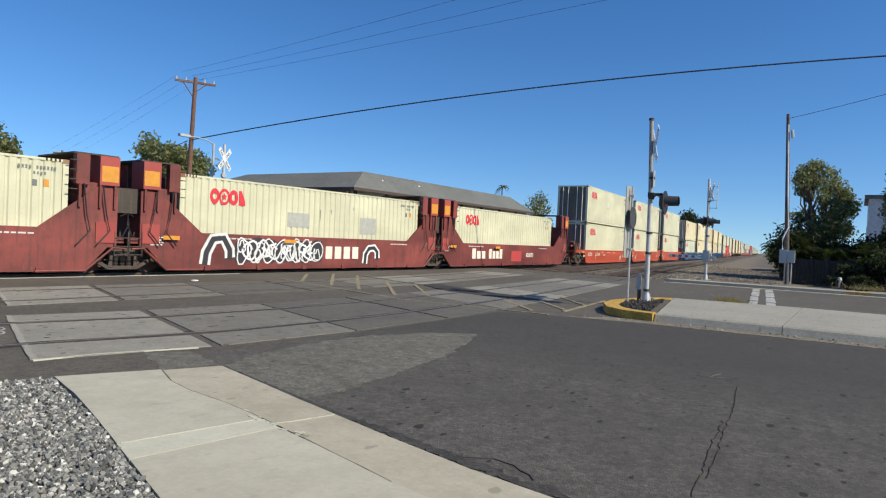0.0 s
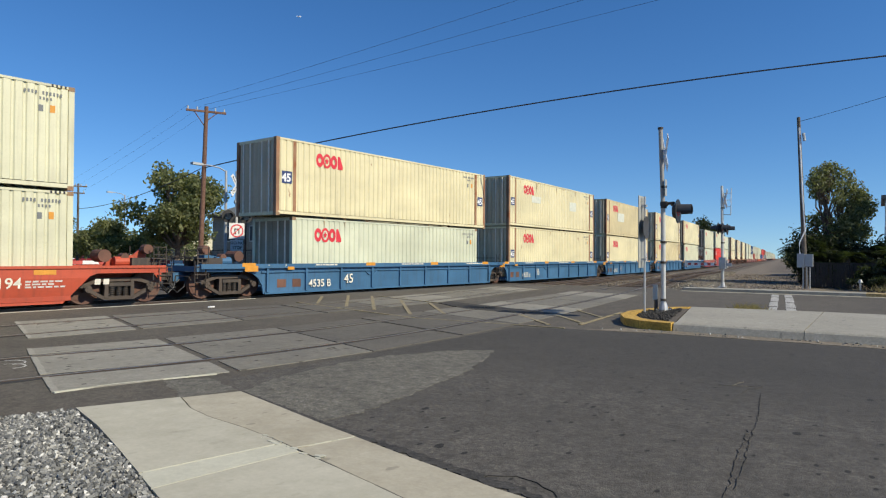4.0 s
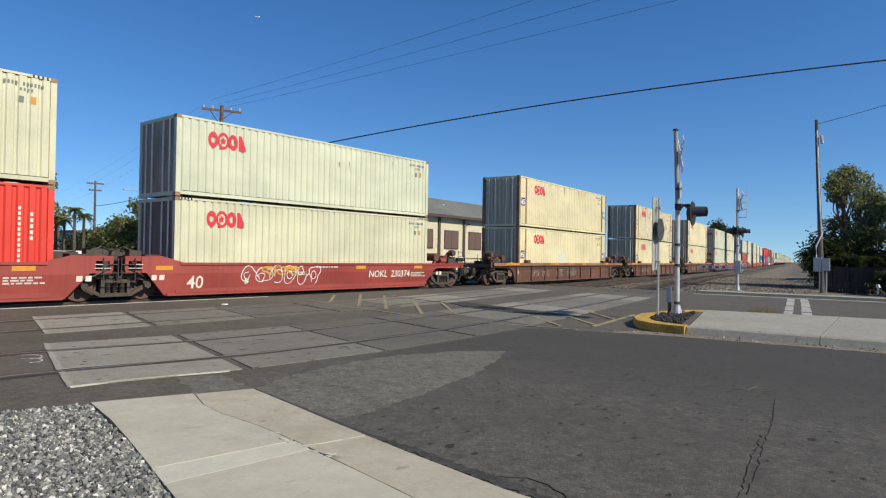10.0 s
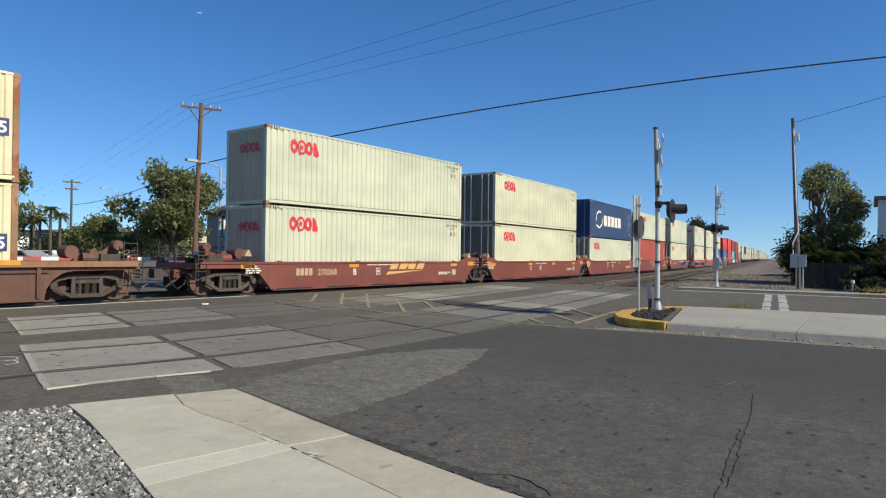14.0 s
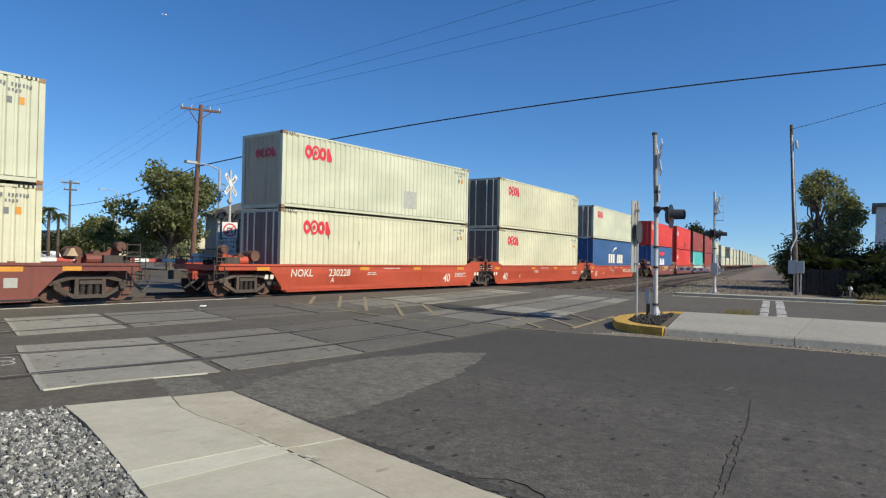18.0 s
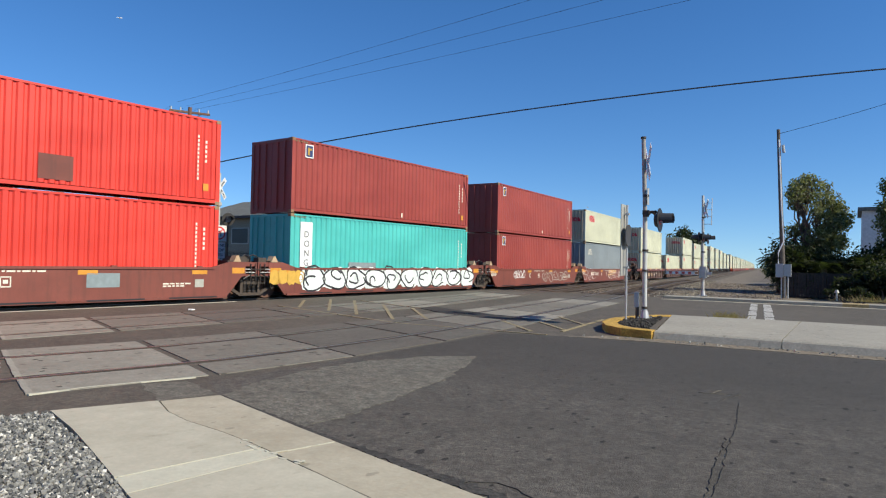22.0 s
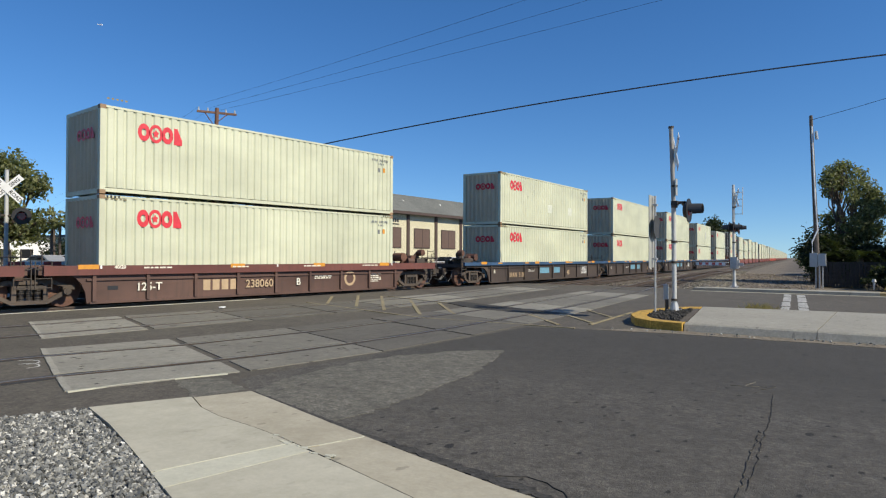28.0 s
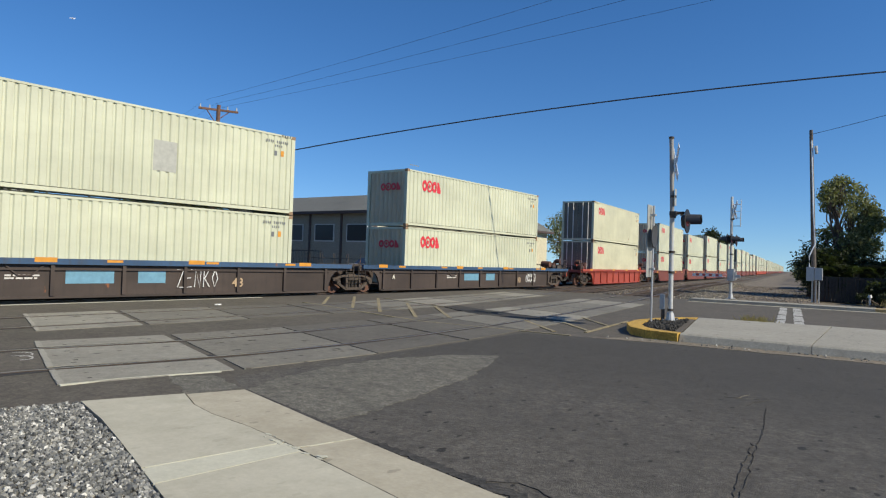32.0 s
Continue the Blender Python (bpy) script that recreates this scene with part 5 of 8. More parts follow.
            for o in (0.08, 0.5, 1.06):
                part("rib", box(B(), 1.332, 1.40, *at(o, o + 0.07), 1.95, 2.62), mat, car)
            for k in range(4):
                part("rung", tube(B(), (1.43, *at(1.2, 1.4)[:1], 2.45 + 0.27 * k), (1.43, *at(1.2, 1.4)[1:], 2.45 + 0.27 * k), 0.016, n=5), DARK_STEEL, car)
            for u, w in ((0.72, 0.50), (1.25, 1.05)):
                part("hose", cable(B(), [(1.43, y + d * u, 2.62), (1.43, y + d * (u - 0.06), 2.1), (1.43, y + d * (w + 0.1), 1.75), (1.44, y + d * w, 1.3), (1.44, y + d * (w + 0.35), 0.9)], 0.02, 6), BLACK, car, "black hose down the tower")
            part("hose", cable(B(), [(1.2, y + d * 0.1, 1.75), (1.25, y - d * 0.1, 1.85), (1.28, y - d * 0.12, 1.5), (1.25, y + d * 0.05, 1.15)], 0.022, 6), BLACK, car)
            part("arch_lip", cable(B(), [(1.36, y, 0.78), (1.36, y + d * 0.36, 0.80), (1.36, y + d * 1.12, 0.14), (1.36, y + d * 2.4, 0.13)], 0.035, 6), mat, car)
            part("notice", bars(B(), [(at(0.05, 0.53)[0], 2.72, 0.48, 0.46)], 1.424), ORANGE, car, "orange notice plate")
            if d > 0 and a < 2:
                part("buffer_box", box(B(), -1.05, 1.15, y - 0.5, y + 0.3, 1.85, 2.6), DARK_STEEL, car, "dark box hung between the towers")
    for y in trucks:
        truck(car, y, s)
    KEYED.append((car, s, 0.0, 0.0))
    return car


L40, L45, L48 = 12.192, 13.716, 14.63
# leading end, car look, well length offset, upper (length, height, colour, doors), lower, which trucks (lead shared, lead own, tail own)
car_loads = {}


def unit(s, look_, upper, lower, lead="share", tail="share", well=L40, pitch=15.6, near=True):
    """One well with its load. s: leading end of the well's 40-foot space."""
    off = (well - L40) / 2
    gap = (pitch - well) / 2 - 0.12
    a = gap if lead == "share" else 2.75
    b = gap if tail == "share" else 2.75
    trucks = [-(pitch - well) / 2] if lead == "share" else [-1.35]
    if tail != "share":
        trucks.append(well + 1.35)
    car = well_car(s, well, look_, a, b, trucks, near)
    z, loads = WELL, []
    for load in (lower, upper):
        if load:
            L, H, col, doors = load
            loads.append(container(s + (well - L) / 2, z, L, H, col, doors, near, s))
            z += H + 0.03
    car_loads[car.name] = loads
    return car


HW, LW = (L40, HIGH, "white", True), (L40, LOW, "milky", True)
HP, LP = (L40, HIGH, "pale", False), (L40, LOW, "pale", False)
C45, T45, R45 = (L45, HIGH, "cream", True), (L45, HIGH, "tan", True), (L45, HIGH, "rusty", True)
cars = {}
for n, s in (("A", -8.46), ("B", 7.08), ("C", 22.4)):
    cars[n] = unit(s, "sealand", None, HW, tail="end" if n == "C" else "share")
for n, s in (("D", 42.1), ("E", 57.75), ("F", 73.3)):
    cars[n] = unit(s, "orange", HW if n != "E" else (L40, HIGH, "white", False), HW, "end" if n == "D" else "share", "end" if n == "F" else "share")
for n, s, up, lo in (("H", 91.9, C45, LW), ("I", 108.3, C45, C45), ("J", 125.4, T45, C45), ("K", 142.5, C45, T45), ("L", 158.8, C45, HW)):
    cars[n] = unit(s, "blue", up, lo, "end" if n == "H" else "share", "end" if n == "L" else "share", L48, 17.1)
cars["M"] = unit(179.7, "nokred", HW, LW, "end")
cars["N"] = unit(195.6, "nokred", HW, (L40, HIGH, "red", True))
cars["O"] = unit(211.2, "nokred", LW, HW, tail="end")
for n, s, up, lo in (("P", 231.2, C45, C45), ("Q", 253.1, R45, C45), ("R", 275.3, C45, C45)):
    cars[n] = unit(s, "rust", up, lo, "end", "end", L48, 22.0)
for n, s, up, lo in (("S", 297.3, HP, HP), ("T", 312.9, HW, HW), ("U", 328.2, (L40, HIGH, "navy", True), LW), ("V", 343.9, LW, (L40, HIGH, "oxide", True)), ("W", 359.5, HP, HW)):
    cars[n] = unit(s, "bnsf", up, lo, "end" if n == "S" else "share", "end" if n == "W" else "share")
for n, s, up, lo in (("X", 379.65, HP, HW), ("Y", 395.15, HW, HW), ("Z", 411.0, LW, (L40, HIGH, "blue", True))):
    cars[n] = unit(s, "orange", up, lo, "end" if n == "X" else "share", "end" if n == "Z" else "share")
RED, BRN = (L40, HIGH, "red", True), (L40, HIGH, "brown", True)
for n, s, up, lo in (("AA", 431.1, (L40, LOW, "red", True), (L40, HIGH, "blue", True)), ("AB", 446.5, RED, RED), ("AC", 461.8, BRN, (L40, HIGH, "teal", True)), ("AD", 477.3, BRN, BRN), ("AE", 492.8, LP, (L40, HIGH, "grey", True))):
    cars[n] = unit(s, "bnsf", up, lo, "end" if n == "AA" else "share", "end" if n == "AE" else "share")
for n, s, up, lo in (("AF", 512.55, LP, LP), ("AG", 528.2, None, LP), ("AH", 543.9, LP, HP), ("AI", 559.6, LP, LP), ("AJ", 575.2, LP, HP)):
    cars[n] = unit(s, "bnsfold", up, lo, "end" if n == "AF" else "share", "end" if n == "AJ" else "share")
for n, s, up, lo in (("AK", 594.95, HP, HP), ("AL", 613.1, HP, HP), ("AM", 631.35, HP, HP), ("AN", 649.5, HP, LP), ("AO", 668.0, LP, LP)):
    cars[n] = unit(s, "bran", up, lo, "end" if n == "AK" else "share", "end" if n == "AO" else "share", L48, 18.3)
cars["AP"] = unit(691.0, "redcar", HW, HW, "end", "end")
rnd = random.Random(11)
s = 711.0
for k in range(48):
    group = k % 5
    lo = rnd.choice((HP, HP, HW, LP))
    up = rnd.choice((HP, HP, HW, LP, HP, (L40, HIGH, "tan", True) if k > 30 else HP))
    unit(s, ("bnsf", "bnsf", "orange", "bnsf")[(k // 5) % 4], up, lo, "end" if group == 0 else "share", "end" if group == 4 else "share", near=k < 4)
    s += 15.6 if group < 4 else 20.0

# distance run by the train at even steps of four seconds
RUN = (0.48, 82.55, 164.73, 246.80, 328.62, 410.02, 491.03, 571.90, 652.75)


def run(t):
    i = min(7, int(t / 4))
    u = t / 4 - i
    return RUN[i] + (RUN[i + 1] - RUN[i]) * u


def motions():
    for ob, s, dy, z in KEYED:
        rows = []
        for k in range(33):
            d = s - run(k)
            x0, y0, _ = line(d, OFFSETS[2], TRAIN_LINE)
            x1, y1, _ = line(d + 12.0, OFFSETS[2], TRAIN_LINE)
            m = pose(x0, y0, z, 0, 0, math.degrees(math.atan2(-(x1 - x0), y1 - y0)))
            rows.append((k, m @ pose(0, dy, 0)))
        walk(ob, rows)
    way = ((0, -980, 1015, 528), (6, -1061, 928, 513), (13, -1149, 825, 499), (19, -1209, 744, 485), (25, -1256, 670, 464), (32, -1306, 588, 446))
    walk(plane, [(t, pose(x, y, z, 0, 0, 155)) for t, x, y, z in way])
    for w, s, d in SPIN:
        # turning is keyed while the wheels pass the crossing
        frames = [k for k in range(0, 961) if -3.0 < s - run(k / 30) < 28]
        rows = [(0.0, pose(0, d, 0.5))]
        for i, k in enumerate(frames):
            if k > 0:
                rows.append((k / 30, pose(0, d, 0.5, (run(k / 30) - run(frames[0] / 30)) / 0.48 * 57.2958)))
        if frames and frames[-1] < 960:
            rows.append((32.0, rows[-1][1]))
        if not frames:
            rows.append((32.0, rows[0][1]))
        walk(w, rows)


# ---- signals, poles and wires ----
ROD = plain("dark_conduit", (0.10, 0.10, 0.10), 0.6)
SIGN_WHITE = plain("sign_sheeting", (0.74, 0.75, 0.75), 0.45, vary=0.06)
SIGN_BACK = plain("sign_back", (0.36, 0.36, 0.33), 0.55, 0.2)
CABINET = plain("cabinet_grey", (0.42, 0.43, 0.42), 0.5, vary=0.06)
GATE_RED = plain("gate_red", (0.50, 0.09, 0.075), 0.5)


def crossbuck(parent, z, turn=0.0, size=1.22, lettered=False, x=0.09):
    """Two white boards crossed, in the y-z plane, facing +x before the mast is turned."""
    for k, a in enumerate((45, -45)):
        bm = box(B(), -0.006, 0.006, -size / 2, size / 2, -0.115, 0.115)
        b = part("crossbuck_board", bm, SIGN_WHITE, parent, "white crossbuck board")
        b.matrix_local = pose(x + 0.014 * k, 0, z, 0, 0, turn) @ pose(0, 0, 0, a, 0, 0)
        if lettered:
            for text, y in ((("RAIL", -0.54), ("ROAD", 0.13)) if k else (("CROS", -0.54), ("SING", 0.13))):
                w = part("lettering", words(text, 0.17, BLACK, 0.004), None, b)
                w.location = (0.008, y, -0.06)


def flasher(parent, y, z, face=1, lens=None):
    """A round black backing with a hooded red lamp, facing +x (or -x)."""
    n, bm = 20, B()
    tube(bm, (face * 0.10, y, z), (face * 0.115, y, z), 0.30, n=n)
    tube(bm, (face * -0.02, y, z), (face * 0.10, y, z), 0.14, 0.2, 14)
    f = part("signal_lamp", bm, BLACK, parent, "black round backing with a hooded lamp")
    hood = B()
    ringp = []
    for k in range(13):
        a = math.radians(-15 + 210 * k / 12)
        ringp.append((math.cos(a), math.sin(a)))
    rows = [[hood.verts.new((face * x, y + r * c, z + r * s)) for c, s in ringp] for x, r in ((0.11, 0.17), (0.45, 0.155))]
    rows += [[hood.verts.new((face * x, y + r * c, z + r * s)) for c, s in ringp] for x, r in ((0.45, 0.145), (0.11, 0.16))]
    for r, q in zip(rows, rows[1:]):
        for i in range(12):
            hood.faces.new((r[i], r[i + 1], q[i + 1], q[i]))
    part("hood", hood, DARK_HOOD, f)
    part("lens", tube(B(), (face * 0.115, y, z), (face * 0.13, y, z), 0.15, 0.13, 14), lens or REDLENS, f, "unlit lens, a lit shine put into its white colour" if lens else "dull red lens")
    return f


WORN_ALU = paint("weathered_mast_paint", (0.30, 0.29, 0.27), 0.6, 0.5, 0.2)
DARK_HOOD = plain("dark_hood", (0.05, 0.05, 0.052), 0.55)


def mast_base(parent, r=0.07):
    bm = box(B(), -0.19, 0.19, -0.19, 0.19, 0.0, 0.03)
    tube(bm, (0, 0, 0.03), (0, 0, 0.26), 0.14, r + 0.02, 12)
    for a in (-0.14, 0.14):
        for b in (-0.14, 0.14):
            tube(bm, (a, b, 0.0), (a, b, 0.09), 0.018, n=6)
    part("base_plate", bm, GALV, parent)


def collar(parent, z, r):
    part("collar", tube(B(), (0, 0, z - 0.03), (0, 0, z + 0.03), r, n=12), DARK_STEEL, parent)


# on the median nose
mast = tagged(new("crossing_signal"), "silver crossing signal mast with crossbuck and hooded lamps", "crossing signal", "crossing signals")
mast_base(mast)
part("mast", tube(B(), (0, 0, 0.2), (-0.02, 0, 2.85), 0.062, n=14), ALU, mast, "silver painted lower mast", smooth=False)
part("upper_mast", tube(B(), (-0.02, 0, 2.85), (-0.09, 0, 4.98), 0.056, n=14), WORN_ALU, mast, "dull weathered upper mast")
part("cap", tube(B(), (-0.09, 0, 4.98), (-0.09, 0, 5.03), 0.075, n=12), DARK_STEEL, mast)
for z in (0.34, 1.35, 1.9, 2.85, 3.4):
    collar(mast, z, 0.085)
crossbuck(mast, 4.28, 24, x=0.03)
part("crossarm", cable(B(), [(0.0, 0, 2.95), (0.2, 0.0, 2.95), (0.34, -0.28, 2.93), (0.14, 0.32, 2.93)], 0.04, 8), DARK_STEEL, mast)
part("arm_clamp", box(B(), -0.075, 0.1, -0.075, 0.075, 2.88, 3.0), DARK_STEEL, mast)
for x, y in ((0.36, -0.36), (0.18, 0.36)):
    f = flasher(mast, y, 2.72, 1)
    f.location.x = x
part("tracks_sign", box(B(), 0.05, 0.06, -0.09, 0.09, 3.15, 3.6), SIGN_BACK, mast, "small white plate seen edge on")
box_ = part("junction_box", box(B(), -0.27, -0.17, -0.07, 0.07, 0.34, 0.74), CABINET, mast, "grey junction box on a pipe")
part("pipe", tube(B(), (-0.2, 0, 0.0), (-0.2, 0, 0.35), 0.05, n=8), DARK_STEEL, box_, "dark stand pipe")
mast.location, mast.scale = (-4.45, 16.35, 0.13), (0.925, 0.925, 0.925)

post = tagged(new("sign_post"), "thin steel post with road signs seen edge on", "road sign")
part("post", tube(B(), (0, 0, -0.02), (0, 0, 2.85), 0.026, n=8), GALV, post)
part("sign_plate", box(B(), -0.085, -0.07, -0.24, 0.24, 1.12, 2.86), SIGN_BACK, post, "grey back of a tall sign plate")
part("round_plate", turned(tube(B(), (0, 0, 0), (0.012, 0, 0), 0.27, n=24), Matrix.Translation((0.035, 0, 2.1))), DARK_HOOD, post, "dark round plate seen edge on")
for z in (1.3, 2.6):
    part("bracket", box(B(), -0.08, 0.05, -0.05, 0.05, z, z + 0.05), GALV, post)
post.location = (-4.68, 15.54, 0.13)

gate = tagged(new("crossing_gate"), "silver crossing signal mast with lamps and gate arm", "crossing signal", "crossing signals")
mast_base(gate)
part("mast", tube(B(), (0, 0, 0.2), (-0.05, 0, 5.25), 0.075, 0.065, 12), ALU, gate)
for z in (1.0, 2.3, 3.2, 4.1):
    collar(gate, z, 0.1)
crossbuck(gate, 4.55, 24)
for z in (3.75, 4.15, 4.5, 4.85):
    part("bracket", tube(B(), (0, 0, z), (0.38, 0, z), 0.016, n=6), GALV, gate)
part("sign_rod", tube(B(), (0.38, 0, 3.7), (0.40, 0, 5.1), 0.02, n=6), ALU, gate)
part("crossarm", tube(B(), (0, -0.85, 3.2), (0, 0.85, 3.2), 0.04, n=8), DARK_STEEL, gate)
for y, f in ((-0.6, 1), (0.6, 1), (-0.6, -1), (0.6, -1)):
    flasher(gate, y, 3.02, f)
part("gate_machine", box(box(B(), -0.16, 0.16, -0.2, 0.2, 0.95, 1.55), 0.16, 0.24, -0.12, 0.12, 1.0, 1.4), GALV, gate, "grey gate machine housing")
part("counterweight", box(B(), 0.22, 0.5, -0.42, -0.36, 1.12, 1.26), GALV, gate)
for k in range(9):
    part("gate_arm_stripe", box(B(), -0.35 - 0.16 * (k + 1), -0.35 - 0.16 * k, -0.40, -0.36, 1.14, 1.26), GATE_RED if k % 2 else SIGN_WHITE, gate)
for z in (1.118, 1.262):
    part("gate_arm_rail", box(B(), -1.8, -0.2, -0.42, -0.34, z, z + 0.02), SIGN_WHITE, gate)
gate.location = (-6.62, 35.3, -0.02)

# far side of the tracks
far = tagged(new("crossing_signal"), "silver crossing signal with lettered crossbuck, lamps and signs", "crossing signal", "crossing signals")
mast_base(far)
part("mast", tube(B(), (0, 0, 0.2), (0, 0, 5.45), 0.065, n=12), ALU, far)
crossbuck(far, 4.75, 40, 1.3, True)
part("crossarm", tube(B(), (0.02, -0.45, 3.3), (0.02, 0.45, 3.3), 0.035, n=8), DARK_STEEL, far)
# white lens discs: the lit shine inside the hoods is put into colour
for y in (-0.42, 0.42):
    flasher(far, y, 3.3, 1, SIGN_WHITE)
part("bell", tube(B(), (0, 0, 4.0), (0.12, 0, 4.0), 0.14, 0.1, 12), CABINET, far)
sign = part("sign", box(B(), 0.08, 0.09, -0.36, 0.36, 2.25, 3.0), SIGN_WHITE, far, "white sign with red ring and black arrow")
bm = B()
ring(bm, 0, 0, 0.31, 0.25, 0.0, 24)
part("red_ring", turned(bm, pose(0.093, 0, 2.63)), LOGO_RED, sign)
part("red_slash", turned(bars(B(), [(-0.28, -0.025, 0.56, 0.05)]), pose(0.095, 0, 2.63, 45)), LOGO_RED, sign)
bm = bars(B(), [(-0.12, -0.14, 0.05, 0.2), (0.07, -0.14, 0.05, 0.2), (-0.12, 0.06, 0.24, 0.05), (-0.16, -0.16, 0.13, 0.06)])
part("arrow", turned(bm, pose(0.092, 0, 2.63)), BLACK, sign)
low = part("sign", box(B(), 0.08, 0.09, -0.3, 0.3, 1.25, 2.2), SIGN_WHITE, far, "white sign with black words")
for k, text in enumerate(("DO NOT", "STOP", "ON", "TRACKS")):
    w = part("lettering", words(text, 0.19, BLACK, 0.002), None, low)
    w.location = (0.093, -0.09 * len(text) * 0.55, 2.0 - 0.22 * k)
far.location = (-25.0, 19.35, 0)
far.rotation_euler = (0, 0, radians(-20))

near_far = tagged(new("crossing_signal"), "silver crossing signal mast with white crossbuck and black lamps", "crossing signal", "crossing signals")
mast_base(near_far)
part("mast", tube(B(), (0, 0, 0.2), (0, 0, 4.45), 0.065, n=12), ALU, near_far)
crossbuck(near_far, 3.8, 0, 1.22, True)
part("crossarm", tube(B(), (0.02, -0.5, 2.85), (0.02, 0.5, 2.85), 0.035, n=8), DARK_STEEL, near_far)
for y in (-0.45, 0.45):
    flasher(near_far, y, 2.85, 1)
near_far.location, near_far.rotation_euler = (-25.3, 9.43, 0), (0, 0, radians(-22))

arm = tagged(new("crossing_gate"), "lowered crossing gate arm with red and white bands", "crossing gate")
for k in range(14):
    part("gate_arm_stripe", box(B(), -0.025, 0.025, -0.62 * (k + 1), -0.62 * k, 1.1, 1.24), GATE_RED if k % 2 else SIGN_WHITE, arm)
part("gate_machine", box(B(), -0.3, 0.3, -0.2, 0.4, 0.0, 1.5), CABINET, arm, "grey gate machine housing")
arm.location = (-25.6, 18.2, 0)


def pole(name, x, y, h, r0, r1, mat, label, lean=0.0, fore=0.0):
    p = tagged(new(name), label, "utility pole", "utility poles")
    part("pole", tube(B(), (0, 0, -0.2), (lean, fore, h), r0, r1, 12), mat, p)
    p.location = (x, y, 0)
    return p


def cross_arms(p, h, half, yaw, mat, n=4, lean=0.0, fore=0.0):
    bm = turned(box(B(), -half, half, -0.06, 0.06, h - 0.06, h + 0.06), pose(lean, fore, 0, 0, 0, yaw))
    part("crossarm", bm, mat, p)
    for k in range(n):
        a = -half + 0.1 + (2 * half - 0.2) * k / (n - 1)
        part("insulator", turned(tube(B(), (a, 0, h + 0.06), (a, 0, h + 0.26), 0.05, 0.03, 8), pose(lean, fore, 0, 0, 0, yaw)), CABINET, p)


left_pole = pole("utility_pole", -33.9, 23.6, 10.5, 0.16, 0.115, WOOD, "tall brown wooden utility pole with a crossarm", 0.16, 0.25)
cross_arms(left_pole, 10.2, 1.15, 62, WOOD, 5, 0.16, 0.24)
for z in (9.6, 9.2):
    part("brace", turned(tube(B(), (0, 0, z), (0.7, 0, 10.2), 0.03, n=6), pose(0.15, 0.22, 0, 0, 0, 62 if z > 9.5 else 242)), WOOD, left_pole)

right_pole = pole("utility_pole", -3.05, 37.3, 8.75, 0.125, 0.08, WOOD_GREY, "grey weathered wooden utility pole with cabinet and conduit", -0.33)
part("cabinet", box(B(), -0.36, -0.02, -0.42, -0.16, 1.05, 1.75), CABINET, right_pole, "grey metal meter cabinet")
part("cabinet", box(B(), 0.0, 0.34, -0.40, -0.16, 1.1, 1.72), CABINET, right_pole, "grey metal meter cabinet")
part("conduit", cable(B(), [(-0.24, -0.28, 1.75), (-0.26, -0.28, 2.3), (-0.02, -0.2, 2.9), (-0.13, -0.17, 4.5), (-0.28, -0.14, 8.2)], 0.035, 8), SIGN_WHITE, right_pole, "pale conduit up the pole")
for x in (-0.1, 0.06, 0.2):
    part("conduit", tube(B(), (x, -0.28, -0.1), (x, -0.28, 1.08), 0.03, n=8), GALV, right_pole)
part("insulator", tube(B(), (-0.1, -0.1, 7.9), (-0.05, -0.1, 7.5), 0.07, n=8), CABINET, right_pole)


def wire(a, b, sag, r, label, n=24, lift=None):
    """A hanging wire between two points."""
    a, b = Vector(a), Vector(b)
    pts = []
    for k in range(n + 1):
        t = k / n
        p = a.lerp(b, t)
        p.z -= sag * 4 * t * (1 - t)
        pts.append(tuple(p))
    return tagged(part("wire", cable(B(), pts, r), BLACK), label, "wire", "overhead wires")


wire((-33.8, 23.7, 6.75), (13.45, 36.46, 10.30), -1.027, 0.035, "thick black overhead cable across the street", 40)
wire((-33.2, 22.6, 10.5), (11.6, 16.8, 10.9), 0.3, 0.006, "thin overhead wire from the tall pole")
wire((-33.6, 23.5, 10.5), (16.0, 18.3, 10.9), 0.3, 0.006, "thin overhead wire from the tall pole")
wire((-34.1, 24.3, 10.5), (21.3, 20.3, 10.9), 0.3, 0.006, "thin overhead wire from the tall pole")
for k in range(3):
    wire((-34.4 + 0.5 * k, 23.0 + 0.6 * k, 10.5), (-110, 44 + 2 * k, 8.5), 0.6, 0.005, "thin overhead wire from the tall pole")
wire((-33.9, 23.6, 6.7), (-63.0, 30.6, 5.8), 0.5, 0.025, "black overhead cable to the next pole")
wire((-3.4, 37.2, 8.5), (14.0, 36.0, 13.6), 0.5, 0.012, "thin black overhead wire from the grey pole")

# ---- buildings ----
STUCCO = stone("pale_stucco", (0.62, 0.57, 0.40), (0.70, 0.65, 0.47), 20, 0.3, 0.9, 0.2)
# shaded copy of the pale stucco, for walls turned from the sun
STUCCO_SHADED = stone("shaded_stucco", (0.31, 0.28, 0.215), (0.37, 0.335, 0.26), 20, 0.3, 0.9, 0.2)
FRAME_PALE = plain("pale_window_frame", (0.55, 0.53, 0.47), 0.7)
PANE_DARK = plain("dark_brown_pane", (0.028, 0.024, 0.021), 0.4)
BROWN_TRIM = plain("brown_trim", (0.075, 0.05, 0.042), 0.7)
SHINGLE = stone("grey_shingle", (0.12, 0.125, 0.115), (0.19, 0.195, 0.18), 9, 0.2, 0.9, 0.5)
BX, BY, BX2, BY2, EAVE = -40.0, 45.5, -63.0, 83.0, 5.95
hall = tagged(new("commercial_building"), "low commercial building with pale walls and grey hipped roof", "building")
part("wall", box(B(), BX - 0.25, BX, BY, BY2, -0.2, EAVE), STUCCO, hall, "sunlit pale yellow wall")
